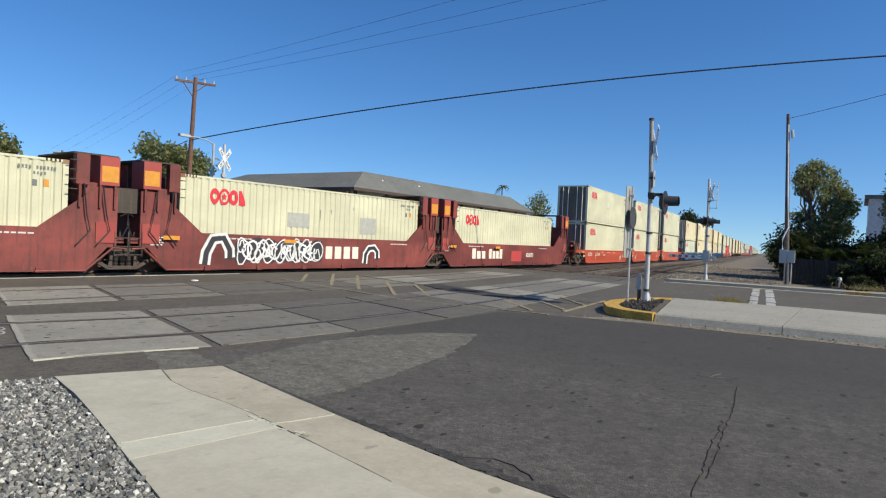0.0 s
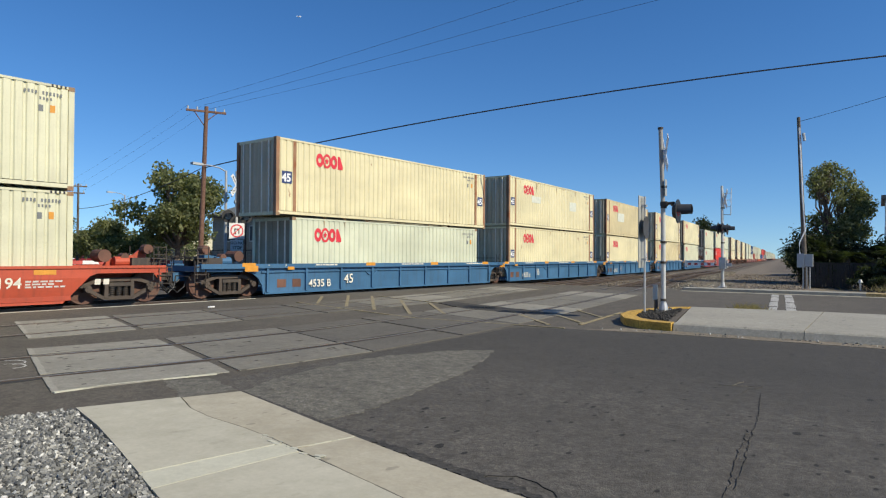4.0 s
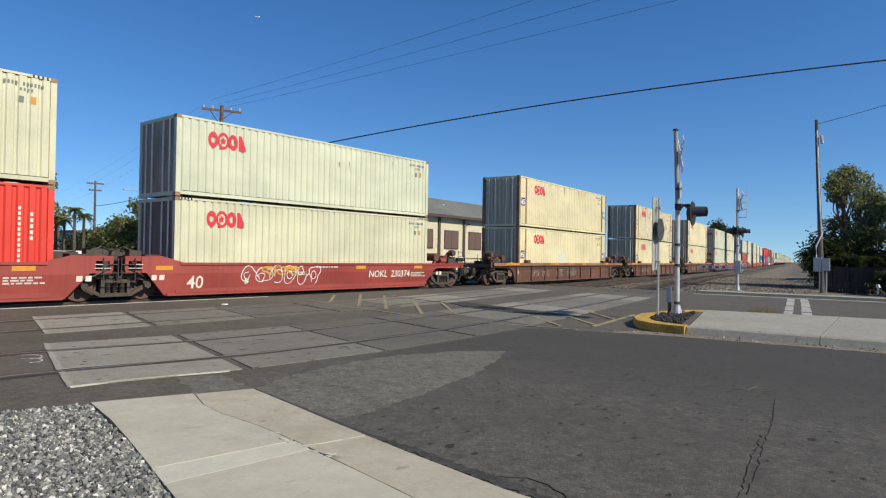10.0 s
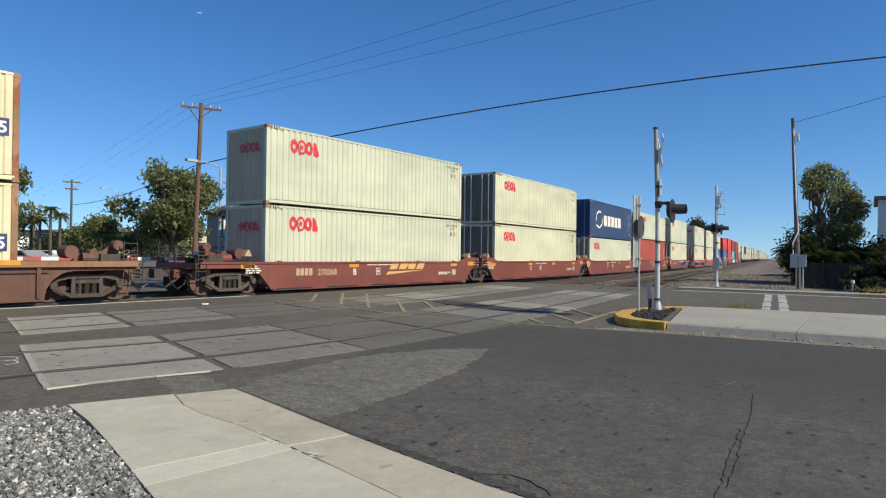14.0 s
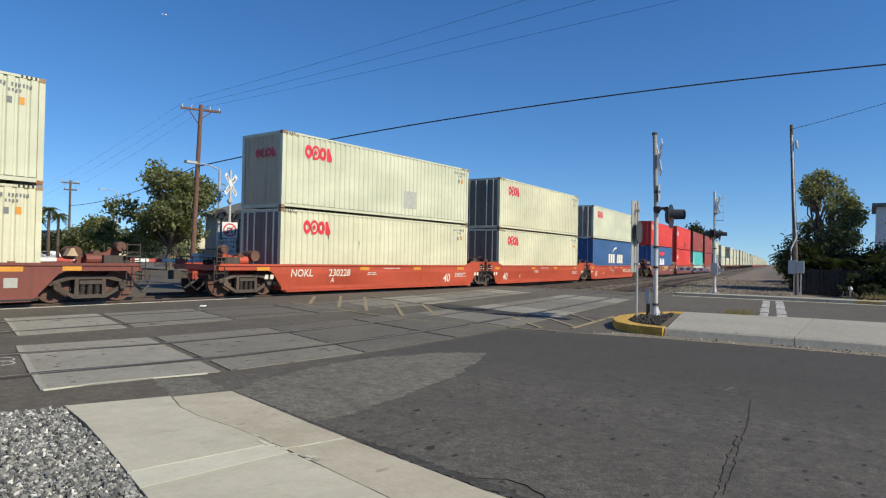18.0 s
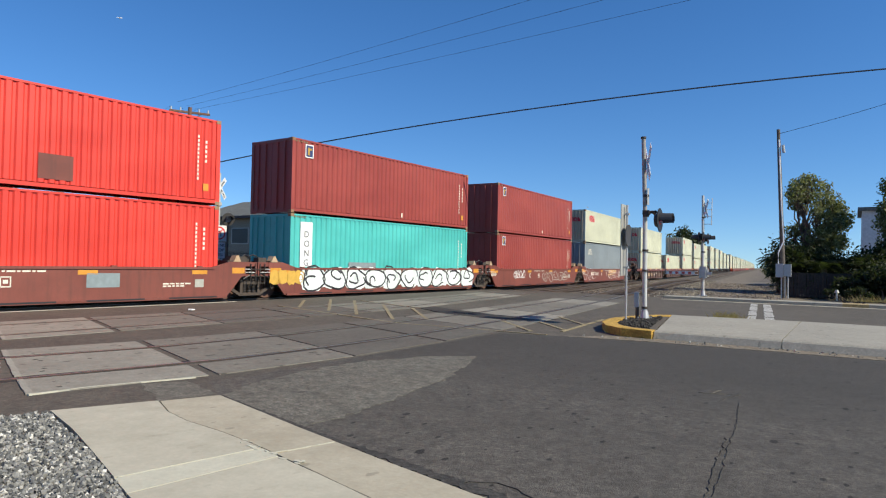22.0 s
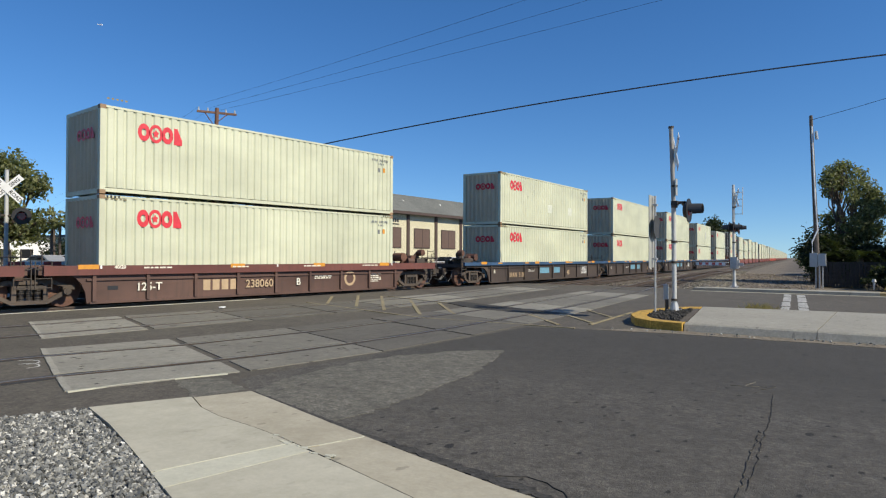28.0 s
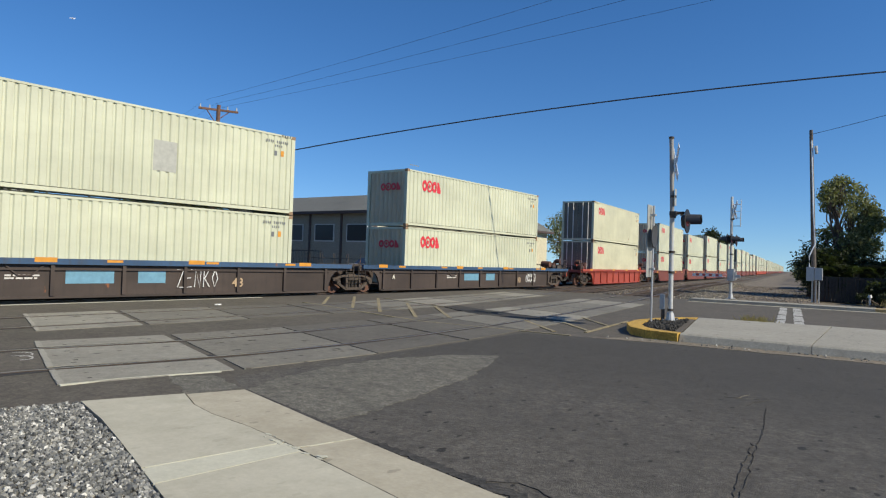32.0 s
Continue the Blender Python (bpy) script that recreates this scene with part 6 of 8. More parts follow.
part("wall", box(B(), BX2, BX - 0.26, BY, BY + 0.25, -0.2, EAVE), STUCCO_SHADED, hall, "wall with windows, shade put into its grey colour")
part("wall", box(B(), BX2, BX2 + 0.25, BY + 0.26, BY2, -0.2, EAVE), STUCCO_SHADED, hall)
part("wall", box(B(), BX2 + 0.26, BX - 0.26, BY2 - 0.25, BY2, -0.2, EAVE), STUCCO_SHADED, hall)
bm = B()
o, rz, inset = 0.7, 7.9, 1.9
e = [bm.verts.new(p) for p in ((BX2 - o, BY - o, EAVE), (BX + o, BY - o, EAVE), (BX + o, BY2 + o, EAVE), (BX2 - o, BY2 + o, EAVE))]
t4 = [bm.verts.new(p) for p in ((BX2 + inset * 2, BY + 3.6, rz), (BX - inset, BY + 3.6, rz), (BX - inset, BY2 - inset, rz), (BX2 + inset * 2, BY2 - inset, rz))]
for i in range(4):
    j = (i + 1) % 4
    bm.faces.new((e[i], e[j], t4[j], t4[i]))
bm.faces.new(t4)
bm.faces.new(e[::-1])
part("roof", bm, SHINGLE, hall, "grey hipped roof")
part("fascia", box(B(), BX + 0.4, BX + o + 0.05, BY - o, BY2 + o, EAVE - 0.28, EAVE - 0.01), BROWN_TRIM, hall, "dark brown fascia")
part("fascia", box(B(), BX2, BX + 0.4, BY - o - 0.05, BY - 0.4, EAVE - 0.28, EAVE - 0.01), BROWN_TRIM, hall)
k = 0
for y in (BY + 0.1, BY + 4.9, BY + 9.7, BY + 14.5, BY + 19.3, BY + 24.1, BY + 28.9, BY + 33.7):
    part("pilaster", box(B(), BX + 0.003, BX + 0.12, y, y + 0.42, -0.2, EAVE - 0.28), BROWN_TRIM, hall)
    if y < BY2 - 5:
        w = part("window", box(B(), BX + 0.003, BX + 0.08, y + 1.2, y + 3.9, 2.3, 4.35), BROWN_TRIM, hall, "brown shuttered opening")
        for q in range(2):
            part("pane", box(B(), BX + 0.081, BX + 0.09, y + 1.3 + 1.28 * q, y + 2.5 + 1.28 * q, 2.4, 4.25), plain("brown_panel", (0.13, 0.085, 0.065), 0.5) if not k else bpy.data.materials["brown_panel"], w)
            k = 1
for x in (-43.9, -48.3, -52.7, -57.1):
    part("pilaster", box(B(), x - 0.22, x, BY - 0.12, BY - 0.003, -0.2, EAVE - 0.28), BROWN_TRIM, hall)
for x0 in (-43.2, -47.6, -52.0, -56.4, -60.8):
    w = part("window", box(B(), x0 - 0.12, x0 + 2.62, BY - 0.05, BY - 0.003, 2.95, 4.7), FRAME_PALE, hall, "dark window in a pale frame")
    part("pane", box(B(), x0, x0 + 2.5, BY - 0.06, BY - 0.051, 3.07, 4.62), PANE_DARK, w)
for x in (-40.6, -53.0):
    part("downpipe", tube(B(), (x, BY - 0.08, 0), (x, BY - 0.08, EAVE - 0.3), 0.07, n=8), SIGN_WHITE, hall)
part("sign", bars(B(), [(BY + 1.0 + 0.34 * q, 4.85, 0.26, 0.34) for q in range(8)] + [(BY + 2.2, 4.6, 1.5, 0.12)], BX + 0.02), BLACK, hall, "dark sign of plain bars")
for y, z in ((BY + 5.5, 7.0), (BY + 12.0, 7.0)):
    v = part("roof_vent", tube(B(), (BX - 1.0, y, 6.5), (BX - 1.0, y, z), 0.08, n=8), GALV, hall)
    part("vent_cap", tube(B(), (BX - 1.0, y, z), (BX - 1.0, y, z + 0.25), 0.2, 0.12, 10), GALV, v)
for y in (BY + 1.2, BY + 15.3):
    part("wall_lamp", cable(B(), [(BX, y, 5.0), (BX + 0.3, y, 5.25), (BX + 0.5, y, 5.1)], 0.05, 6), BLACK, hall)

yard_fence = tagged(new("yard_fence"), "black iron rail fence before the shaded building wall", "fence")
for z in (0.5, 1.9):
    part("rail", box(B(), -64, -41, 40.0, 40.05, z, z + 0.06), BLACK, yard_fence)
pk = mesh("picket", box(B(), -0.012, 0.012, -0.012, 0.012, 0.0, 2.1), BLACK)
for k in range(115):
    ob = part("picket", pk, None, yard_fence)
    ob.location = (-64 + 0.2 * k, 40.02, 0)
yard = tagged(part("parking_yard", box(B(), -120, -30, 34.0, 100, -0.25, -0.03), ASPHALT_OLD), "grey asphalt yard round the building", "yard", kind="structure")

white_house = tagged(new("house"), "white house wall with flat grey roof behind the trees", "building")
part("wall", box(B(), 0, 9, 0, 8, 0, 6.5), plain("white_wall", (0.62, 0.62, 0.62), 0.7), white_house)
part("roof", box(B(), -0.3, 9.3, -0.3, 8.3, 6.5, 6.8), SHINGLE, white_house)
w = part("window", box(B(), -0.05, -0.003, 2, 3.4, 3.0, 4.4), SIGN_WHITE, white_house)
part("pane", box(B(), -0.06, -0.051, 2.1, 3.3, 3.1, 4.3), WINDOW, w)
white_house.location = (0.5, 62, -0.2)

# ---- trees and plants ----
LEAF = leafy("leaves_green", (0.075, 0.092, 0.036), (0.28, 0.29, 0.13))
LEAF_OLIVE = leafy("leaves_olive", (0.085, 0.098, 0.045), (0.27, 0.285, 0.15))
# very dark leaves; under the trees, shade is put into this colour
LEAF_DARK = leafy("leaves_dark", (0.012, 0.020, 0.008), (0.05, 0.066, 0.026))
BARK = stone("bark", (0.10, 0.075, 0.055), (0.17, 0.13, 0.10), 30, 1.2, 0.95, 0.8)
DRY = leafy("dry_grass", (0.22, 0.18, 0.09), (0.40, 0.33, 0.18))


def limb(bm, a, b, r0, r1, rnd, steps=4):
    pts = [Vector(a).lerp(Vector(b), k / steps) for k in range(steps + 1)]
    for k in range(1, steps):
        pts[k] += Vector((rnd.uniform(-1, 1), rnd.uniform(-1, 1), rnd.uniform(-0.5, 0.5))) * (Vector(b) - Vector(a)).length * 0.06
    for k in range(steps):
        tube(bm, pts[k], pts[k + 1], r0 + (r1 - r0) * k / steps, r0 + (r1 - r0) * (k + 1) / steps, 7)


def leaves(name, lobes, count, size, seed, mat):
    """Small bent leaves spread through lobes (centre, radii), denser towards their outside."""
    rnd = np.random.RandomState(seed)
    vol = np.array([r[0] * r[1] * r[2] for _, r in lobes]) ** 0.7
    pick = rnd.choice(len(lobes), count, p=vol / vol.sum())
    c = np.array([l[0] for l in lobes])[pick]
    r = np.array([l[1] for l in lobes])[pick]
    d = rnd.normal(size=(count, 3))
    d /= np.linalg.norm(d, axis=1)[:, None]
    rad = rnd.uniform(0.25, 1.0, (count, 1)) ** 0.45 * rnd.choice((0.8, 1.0, 1.1, 1.3, 1.5), (count, 1))
    p = c + d * r * rad
    u = rnd.normal(size=(count, 3))
    u[:, 2] -= 0.4
    u /= np.linalg.norm(u, axis=1)[:, None]
    v = np.cross(u, rnd.normal(size=(count, 3)))
    v /= np.linalg.norm(v, axis=1)[:, None]
    s = rnd.uniform(0.6, 1.3, (count, 1)) * size
    quad = np.stack([p - u * s, p + v * s * 0.5, p + u * s, p - v * s * 0.5], 1).reshape(-1, 3)
    me = bpy.data.meshes.new(name)
    me.from_pydata(quad.tolist(), [], np.arange(count * 4).reshape(-1, 4).tolist())
    me.materials.append(mat)
    return me


def tree(x, y, h, lobes, count, size, seed, mat, label, trunk=0.2, fork=0.3):
    t = tagged(new("tree"), label, "tree", "trees")
    rnd = random.Random(seed)
    bm = B()
    top = Vector((0, 0, h * fork))
    limb(bm, (0, 0, -0.3), top, trunk, trunk * 0.7, rnd)
    for c, r in lobes:
        limb(bm, top, Vector(c), trunk * 0.5, trunk * 0.12, rnd)
        for k in range(4):
            e = Vector(c) + Vector([rnd.uniform(-0.8, 0.8) * q for q in r])
            limb(bm, Vector(c).lerp(top, 0.3), e, trunk * 0.16, trunk * 0.05, rnd, 3)
    part("trunk", bm, BARK, t)
    part("crown", leaves("crown", lobes, count, size, seed, mat), None, t)
    t.location = (x, y, 0)
    return t


def lobes_of(seed, n, w, d, z0, z1, r):
    rnd = random.Random(seed)
    out = []
    for k in range(n):
        f = (k + 0.5) / n
        z = z0 + (z1 - z0) * f
        wide = math.sin(math.pi * (0.15 + 0.8 * f)) ** 0.7
        out.append(((rnd.uniform(-w, w) * wide, rnd.uniform(-d, d) * wide, z), (r * rnd.uniform(0.7, 1.2), r * rnd.uniform(0.7, 1.2), r * rnd.uniform(0.6, 1.0))))
    return out


def crown_of(seed, n, rows, depth, r):
    """Clumps of leaves set towards the outside of a crown whose half widths at several heights are given as (z, half width, shift)."""
    rnd = random.Random(seed)
    zs, ws, cs = [q[0] for q in rows], [q[1] for q in rows], [q[2] for q in rows]
    out = []
    for k in range(n):
        z = zs[0] + (zs[-1] - zs[0]) * ((k + rnd.random()) / n) ** 0.9
        w, c = float(np.interp(z, zs, ws)), float(np.interp(z, zs, cs))
        a, f = rnd.uniform(0, 6.283), rnd.uniform(0.35, 1.0) ** 0.6
        q = r * rnd.uniform(0.65, 1.25) * min(1.0, 0.45 + w * 0.5)
        out.append(((c + math.cos(a) * f * max(0.05, w - q * 0.8), math.sin(a) * f * depth * w, z), (q, q, q * 0.85)))
    return out


tree(-2.35, 46.0, 7.6, crown_of(3, 34, ((2.0, 1.4, 0.2), (3.2, 1.9, 0.2), (4.6, 2.1, 0.2), (5.9, 1.75, 0.1), (6.7, 1.2, -0.1), (7.3, 0.5, -0.3)), 1.0, 0.56), 11000, 0.10, 3, LEAF_OLIVE, "leafy olive-green street tree with an uneven pointed crown", 0.2, 0.22)
tree(2.3, 45.0, 8.4, crown_of(8, 34, ((2.4, 1.2, 0.0), (4.0, 1.7, 0.1), (5.6, 1.6, 0.0), (7.0, 1.1, 0.2), (8.2, 0.4, 0.3)), 1.0, 0.5), 9500, 0.10, 8, LEAF_OLIVE, "open leafy green tree with thin branches", 0.16, 0.25)
tree(5.6, 52.0, 8.0, lobes_of(9, 13, 1.6, 1.5, 1.5, 7.2, 1.1), 7000, 0.14, 9, LEAF, "leafy green tree behind the fence", 0.18, 0.25)
tree(-50.0, 32.6, 9.0, lobes_of(21, 30, 3.2, 3.0, 3.0, 8.2, 1.15), 11000, 0.2, 21, LEAF, "broad leafy green tree beside the tall pole", 0.3, 0.22)
tree(-58.0, 31.0, 5.2, lobes_of(22, 14, 2.6, 3.0, 1.6, 4.0, 1.0), 7000, 0.18, 22, LEAF, "dark green tree across the street", 0.25, 0.22)
tree(-57.6, 21.5, 9.6, lobes_of(24, 26, 2.8, 2.6, 3.0, 9.0, 1.1), 8500, 0.2, 24, LEAF, "tall leafy green tree across the street", 0.3, 0.25)
tree(-41.5, 91.0, 9.8, lobes_of(25, 14, 2.6, 4.0, 3.0, 8.8, 1.3), 1700, 0.2, 25, LEAF_OLIVE, "sparse grey-green tree at the end of the building", 0.2, 0.3)
tree(-41.0, 195.0, 12.5, lobes_of(26, 12, 3.0, 5.0, 5.0, 11.0, 2.3), 3500, 0.4, 26, LEAF_DARK, "dark green tree far along the line", 0.4, 0.25)
tree(-92.0, 43.5, 4.2, lobes_of(27, 12, 2.6, 3.0, 1.2, 3.3, 1.1), 3500, 0.22, 27, LEAF_DARK, "dark green trees far down the street", 0.3, 0.25)


def frond(bm, base, az, up, length, rnd, wide=0.5, n=7):
    """A drooping palm frond: a rib with leaflets on both sides."""
    h = Vector((math.cos(az), math.sin(az), 0))
    pts = []
    for k in range(n + 1):
        f = k / n
        pts.append(Vector(base) + h * length * f * math.cos(up * (1 - f)) + Vector((0, 0, length * (math.sin(up) * f - 0.75 * f * f))))
    side = Vector((-h.y, h.x, 0))
    for k in range(1, n + 1):
        for j in range(3):
            a = pts[k - 1].lerp(pts[k], j / 3)
            w = wide * (1 - 0.6 * abs(2 * k / n - 1))
            for sg in (-1, 1):
                tip = a + side * sg * w + h * w * 0.6 + Vector((0, 0, -0.28 * w + rnd.uniform(-0.1, 0.1)))
                b = a + h * 0.045 + Vector((0, 0, 0.02))
                bm.faces.new([bm.verts.new(a), bm.verts.new(b), bm.verts.new(tip)])
    for a, b in zip(pts, pts[1:]):
        tube(bm, a, b, 0.018, 0.014, 4)


def palm(x, y, h, n, length, seed, mat, label, r=0.16, wide=0.45):
    t = tagged(new("palm_tree"), label, "palm tree", "palm trees")
    rnd = random.Random(seed)
    bm = B()
    for k in range(8):
        a, b = h * k / 8, h * (k + 1) / 8
        tube(bm, (0.03 * math.sin(k), 0, a - 0.1), (0.03 * math.sin(k + 1), 0, b), r * (1.15 - 0.3 * k / 8), r * (1.05 - 0.3 * k / 8), 9)
    part("trunk", bm, BARK, t)
    bm = B()
    for k in range(n):
        frond(bm, (0, 0, h), k * 2.4 + rnd.uniform(-0.2, 0.2), rnd.uniform(-0.5, 1.3), length * rnd.uniform(0.8, 1.1), rnd, wide)
    part("crown", bm, mat, t)
    t.location = (x, y, 0)
    return t


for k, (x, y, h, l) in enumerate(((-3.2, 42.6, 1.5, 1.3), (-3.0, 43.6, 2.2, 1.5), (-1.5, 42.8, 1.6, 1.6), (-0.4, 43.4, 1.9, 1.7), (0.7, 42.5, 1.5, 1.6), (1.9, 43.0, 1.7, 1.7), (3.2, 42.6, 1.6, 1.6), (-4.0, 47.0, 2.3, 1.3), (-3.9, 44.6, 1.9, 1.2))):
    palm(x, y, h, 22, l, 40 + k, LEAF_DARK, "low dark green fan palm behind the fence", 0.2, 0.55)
for k, (x, y, h) in enumerate(((-61.1, 114.8, 12.6), (-38, 161.0, 9.3), (-63.7, 29.1, 5.3), (-63.4, 29.8, 4.8), (-66.0, 29.2, 4.4), (-67.5, 29.1, 4.2), (-70.0, 30.4, 4.9))):
    palm(x, y, h, 22, 1.5 if h > 11 else (1.1 if h > 6 else 0.85), 60 + k, LEAF, "tall thin palm with a small round crown", 0.14, 0.4)


def shrub(x, y, w, d, h, count, size, seed, mat, label):
    s = tagged(new("shrub"), label, "shrub", "shrubs")
    lobes = lobes_of(seed, 9, w, d, h * 0.25, h * 0.8, h * 0.3)
    bm = B()
    rnd = random.Random(seed)
    for c, r in lobes:
        limb(bm, (c[0] * 0.4, c[1] * 0.4, -0.2), c, 0.05, 0.015, rnd, 3)
    part("stem", bm, BARK, s)
    part("foliage", leaves("foliage", lobes, count, size, seed, mat), None, s)
    s.location = (x, y, 0)


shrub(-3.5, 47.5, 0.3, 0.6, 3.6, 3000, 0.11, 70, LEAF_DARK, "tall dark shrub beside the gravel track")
shrub(-2.8, 43.8, 0.9, 0.9, 3.2, 4500, 0.10, 71, LEAF_DARK, "dense shrub beneath the tree, shade put into its dark leaves")
shrub(-1.6, 44.4, 1.8, 0.9, 2.6, 5000, 0.10, 72, LEAF_DARK, "dense shrub beneath the tree, shade put into its dark leaves")
shrub(1.2, 44.2, 1.9, 0.9, 2.7, 5000, 0.10, 73, LEAF_DARK, "dense shrub beneath the tree, shade put into its dark leaves")
shrub(4.0, 43.5, 1.8, 0.9, 2.4, 4000, 0.10, 74, LEAF_DARK, "dense shrub beneath the tree, shade put into its dark leaves")
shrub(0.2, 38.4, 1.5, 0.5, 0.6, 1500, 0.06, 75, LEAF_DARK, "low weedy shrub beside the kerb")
for k in range(9):
    s = 50 + 13 * k
    x, y, _ = line(s, road_side(s)[1] + 1.7)
    shrub(x, y, 1.3, 3.0, 2.4 + 0.5 * (k % 3), 1200, 0.16, 80 + k, LEAF_DARK if k % 2 else LEAF_OLIVE, "green shrub along the gravel track")
    x, y, _ = line(200 + 45 * k, 14.5 + 1.0 * k)
    shrub(x, y, 2.5, 12.0, 4.5 + (k % 3), 500, 0.45, 95 + k, LEAF_DARK, "distant dark trees along the gravel track")
for k in range(16):
    shrub(-230 - 9 * (k % 4), 60 + 22 * k, 6.0, 11.0, 6.0 + (k % 5), 500, 0.6, 120 + k, LEAF_DARK, "distant dark trees beyond the railway")

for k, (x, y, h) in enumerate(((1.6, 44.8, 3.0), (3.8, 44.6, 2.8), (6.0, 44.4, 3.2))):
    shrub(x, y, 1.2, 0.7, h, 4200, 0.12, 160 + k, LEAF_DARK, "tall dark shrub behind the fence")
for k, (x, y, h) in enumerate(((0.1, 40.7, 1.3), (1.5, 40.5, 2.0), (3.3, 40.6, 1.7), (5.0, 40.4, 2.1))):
    shrub(x, y, 1.0, 0.5, h, 3200, 0.10, 150 + k, LEAF_DARK, "dense shrub before the fence, shade put into its dark leaves")
board_fence = tagged(new("board_fence"), "weathered board fence under the trees, shade put into its dark colour", "fence")
# boards coloured nearly black to hold the shade beneath the trees
WOOD_SHADED = stone("shaded_weathered_board", (0.035, 0.029, 0.024), (0.065, 0.054, 0.045), 25, 0.8, 0.9, 0.5)
bd = mesh("board", box(B(), -0.07, 0.07, -0.012, 0.012, 0.0, 1.3), WOOD_SHADED)
for k in range(46):
    ob = part("board", bd, None, board_fence)
    ob.location, ob.rotation_euler = (-3.3 + 0.16 * k, 41.4, -0.1 + 0.04 * math.sin(k * 3.1)), (0, 0.015 * math.sin(k * 5), 0)
for z in (0.4, 1.2):
    part("rail", box(B(), -3.4, 4.0, 41.42, 41.47, z, z + 0.08), WOOD_SHADED, board_fence)


def tufts(name, pts, count, h, seed, label):
    rnd = random.Random(seed)
    V, F = [], []
    for _ in range(count):
        cx, cy, sp = rnd.choice(pts)
        x, y = rnd.gauss(cx, sp), rnd.gauss(cy, sp)
        a, l = rnd.uniform(0, 6.28), h * rnd.uniform(0.4, 1.2)
        k = len(V)
        V += [(x - 0.012, y, 0), (x + 0.012, y, 0), (x + math.cos(a) * l * 0.7, y + math.sin(a) * l * 0.7, l)]
        F.append((k, k + 1, k + 2))
    me = bpy.data.meshes.new(name)
    me.from_pydata(V, [], F)
    me.materials.append(DRY)
    return tagged(new(name, me), label, "weeds", kind="stuff")


tufts("dry_weeds", [(-3.05, 18.9, 0.13), (-2.7, 18.9, 0.15), (0.6, 36.6, 0.6), (2.8, 36.5, 0.8)], 700, 0.28, 7, "tufts of dry yellow weeds at the kerb")
cap = tagged(new("pipe_cap"), "shiny round cap on a short pipe", "pipe")
part("pipe", tube(B(), (0, 0, -0.1), (0, 0, 0.42), 0.06, n=8), GALV, cap)
part("cap", tube(B(), (0, 0, 0.42), (0, 0, 0.62), 0.15, 0.09, 12), GALV, cap)
cap.location, cap.scale = (-0.75, 38.2, 0), (0.75, 0.75, 0.75)

# ---- across the street: street lamps, signs, parked cars ----
for x, y, h, way in ((-61.1, 34.1, 7.3, -1), (-25.6, 19.2, 5.5, -1)):
    l = tagged(new("street_lamp"), "thin grey steel street lamp post", "street lamp", "street lamps")
    part("post", tube(B(), (0, 0, -0.1), (0, 0, h), 0.08, 0.055, 8), GALV, l)
    part("arm", cable(B(), [(0, 0, h - 0.05), (0.15 * way, -0.3, h + 0.12), (0.35 * way, -0.7, h + 0.2), (0.5 * way, -1.0, h + 0.2)], 0.03), GALV, l)
    part("lamp_head", turned(box(B(), -0.1, 0.1, -0.5, 0.05, -0.04, 0.07), pose(0.5 * way, -1.0, h + 0.2)), CABINET, l)
    l.location = (x, y, 0)
far_pole = pole("utility_pole", -63.0, 30.6, 8.2, 0.12, 0.09, WOOD_GREY, "distant wooden utility pole with two crossarms")
cross_arms(far_pole, 7.95, 0.75, 70, WOOD_GREY, 4)
cross_arms(far_pole, 7.3, 0.55, 70, WOOD_GREY, 3)
rs = tagged(new("road_sign"), "grey rectangular sign on a thin post", "road sign")
part("post", tube(B(), (0, 0, -0.1), (0, 0, 3.0), 0.04, n=6), GALV, rs)
part("sign_plate", box(B(), 0.04, 0.06, -0.42, 0.42, 2.3, 3.3), SIGN_BACK, rs)
rs.location = (-59.5, 31.6, 0)


def parked_car(x, y, yaw, mat, label):
    c = tagged(new("car"), label, "car", "parked cars")
    body = [(-2.2, 0.35), (-2.25, 0.75), (-1.9, 0.92), (-0.95, 1.0), (-0.35, 1.42), (0.95, 1.44), (1.6, 1.02), (2.15, 0.95), (2.25, 0.7), (2.2, 0.35)]
    part("body", prism(B(), body, -0.85, 0.85, "y"), mat, c)
    for y0, y1 in ((0.852, 0.86), (-0.86, -0.852)):
        part("side_window", prism(B(), [(-0.8, 1.02), (-0.3, 1.36), (0.85, 1.38), (1.35, 1.04)], y0, y1, "y"), WINDOW, c)
    part("windscreen", prism(B(), [(-0.97, 1.02), (-0.37, 1.43), (-0.40, 1.44), (-1.0, 1.03)], -0.75, 0.75, "y"), WINDOW, c)
    for wx in (-1.35, 1.4):
        for wy in (-0.78, 0.78):
            w = part("wheel", tube(B(), (wx, wy - 0.1, 0.32), (wx, wy + 0.1, 0.32), 0.32, n=14), RUBBER, c)
            part("rim", tube(B(), (wx, wy * 1.135 - 0.005, 0.32), (wx, wy * 1.135 + 0.005, 0.32), 0.19, n=10), GALV, w)
    for wy in (-0.6, 0.6):
        part("headlight", box(B(), -2.262, -2.24, wy - 0.18, wy + 0.18, 0.62, 0.76), WHITE, c)
        part("tail_light", box(B(), 2.235, 2.258, wy - 0.18, wy + 0.18, 0.68, 0.82), REDLENS, c)
    c.location, c.rotation_euler = (x, y, 0), (0, 0, radians(yaw))


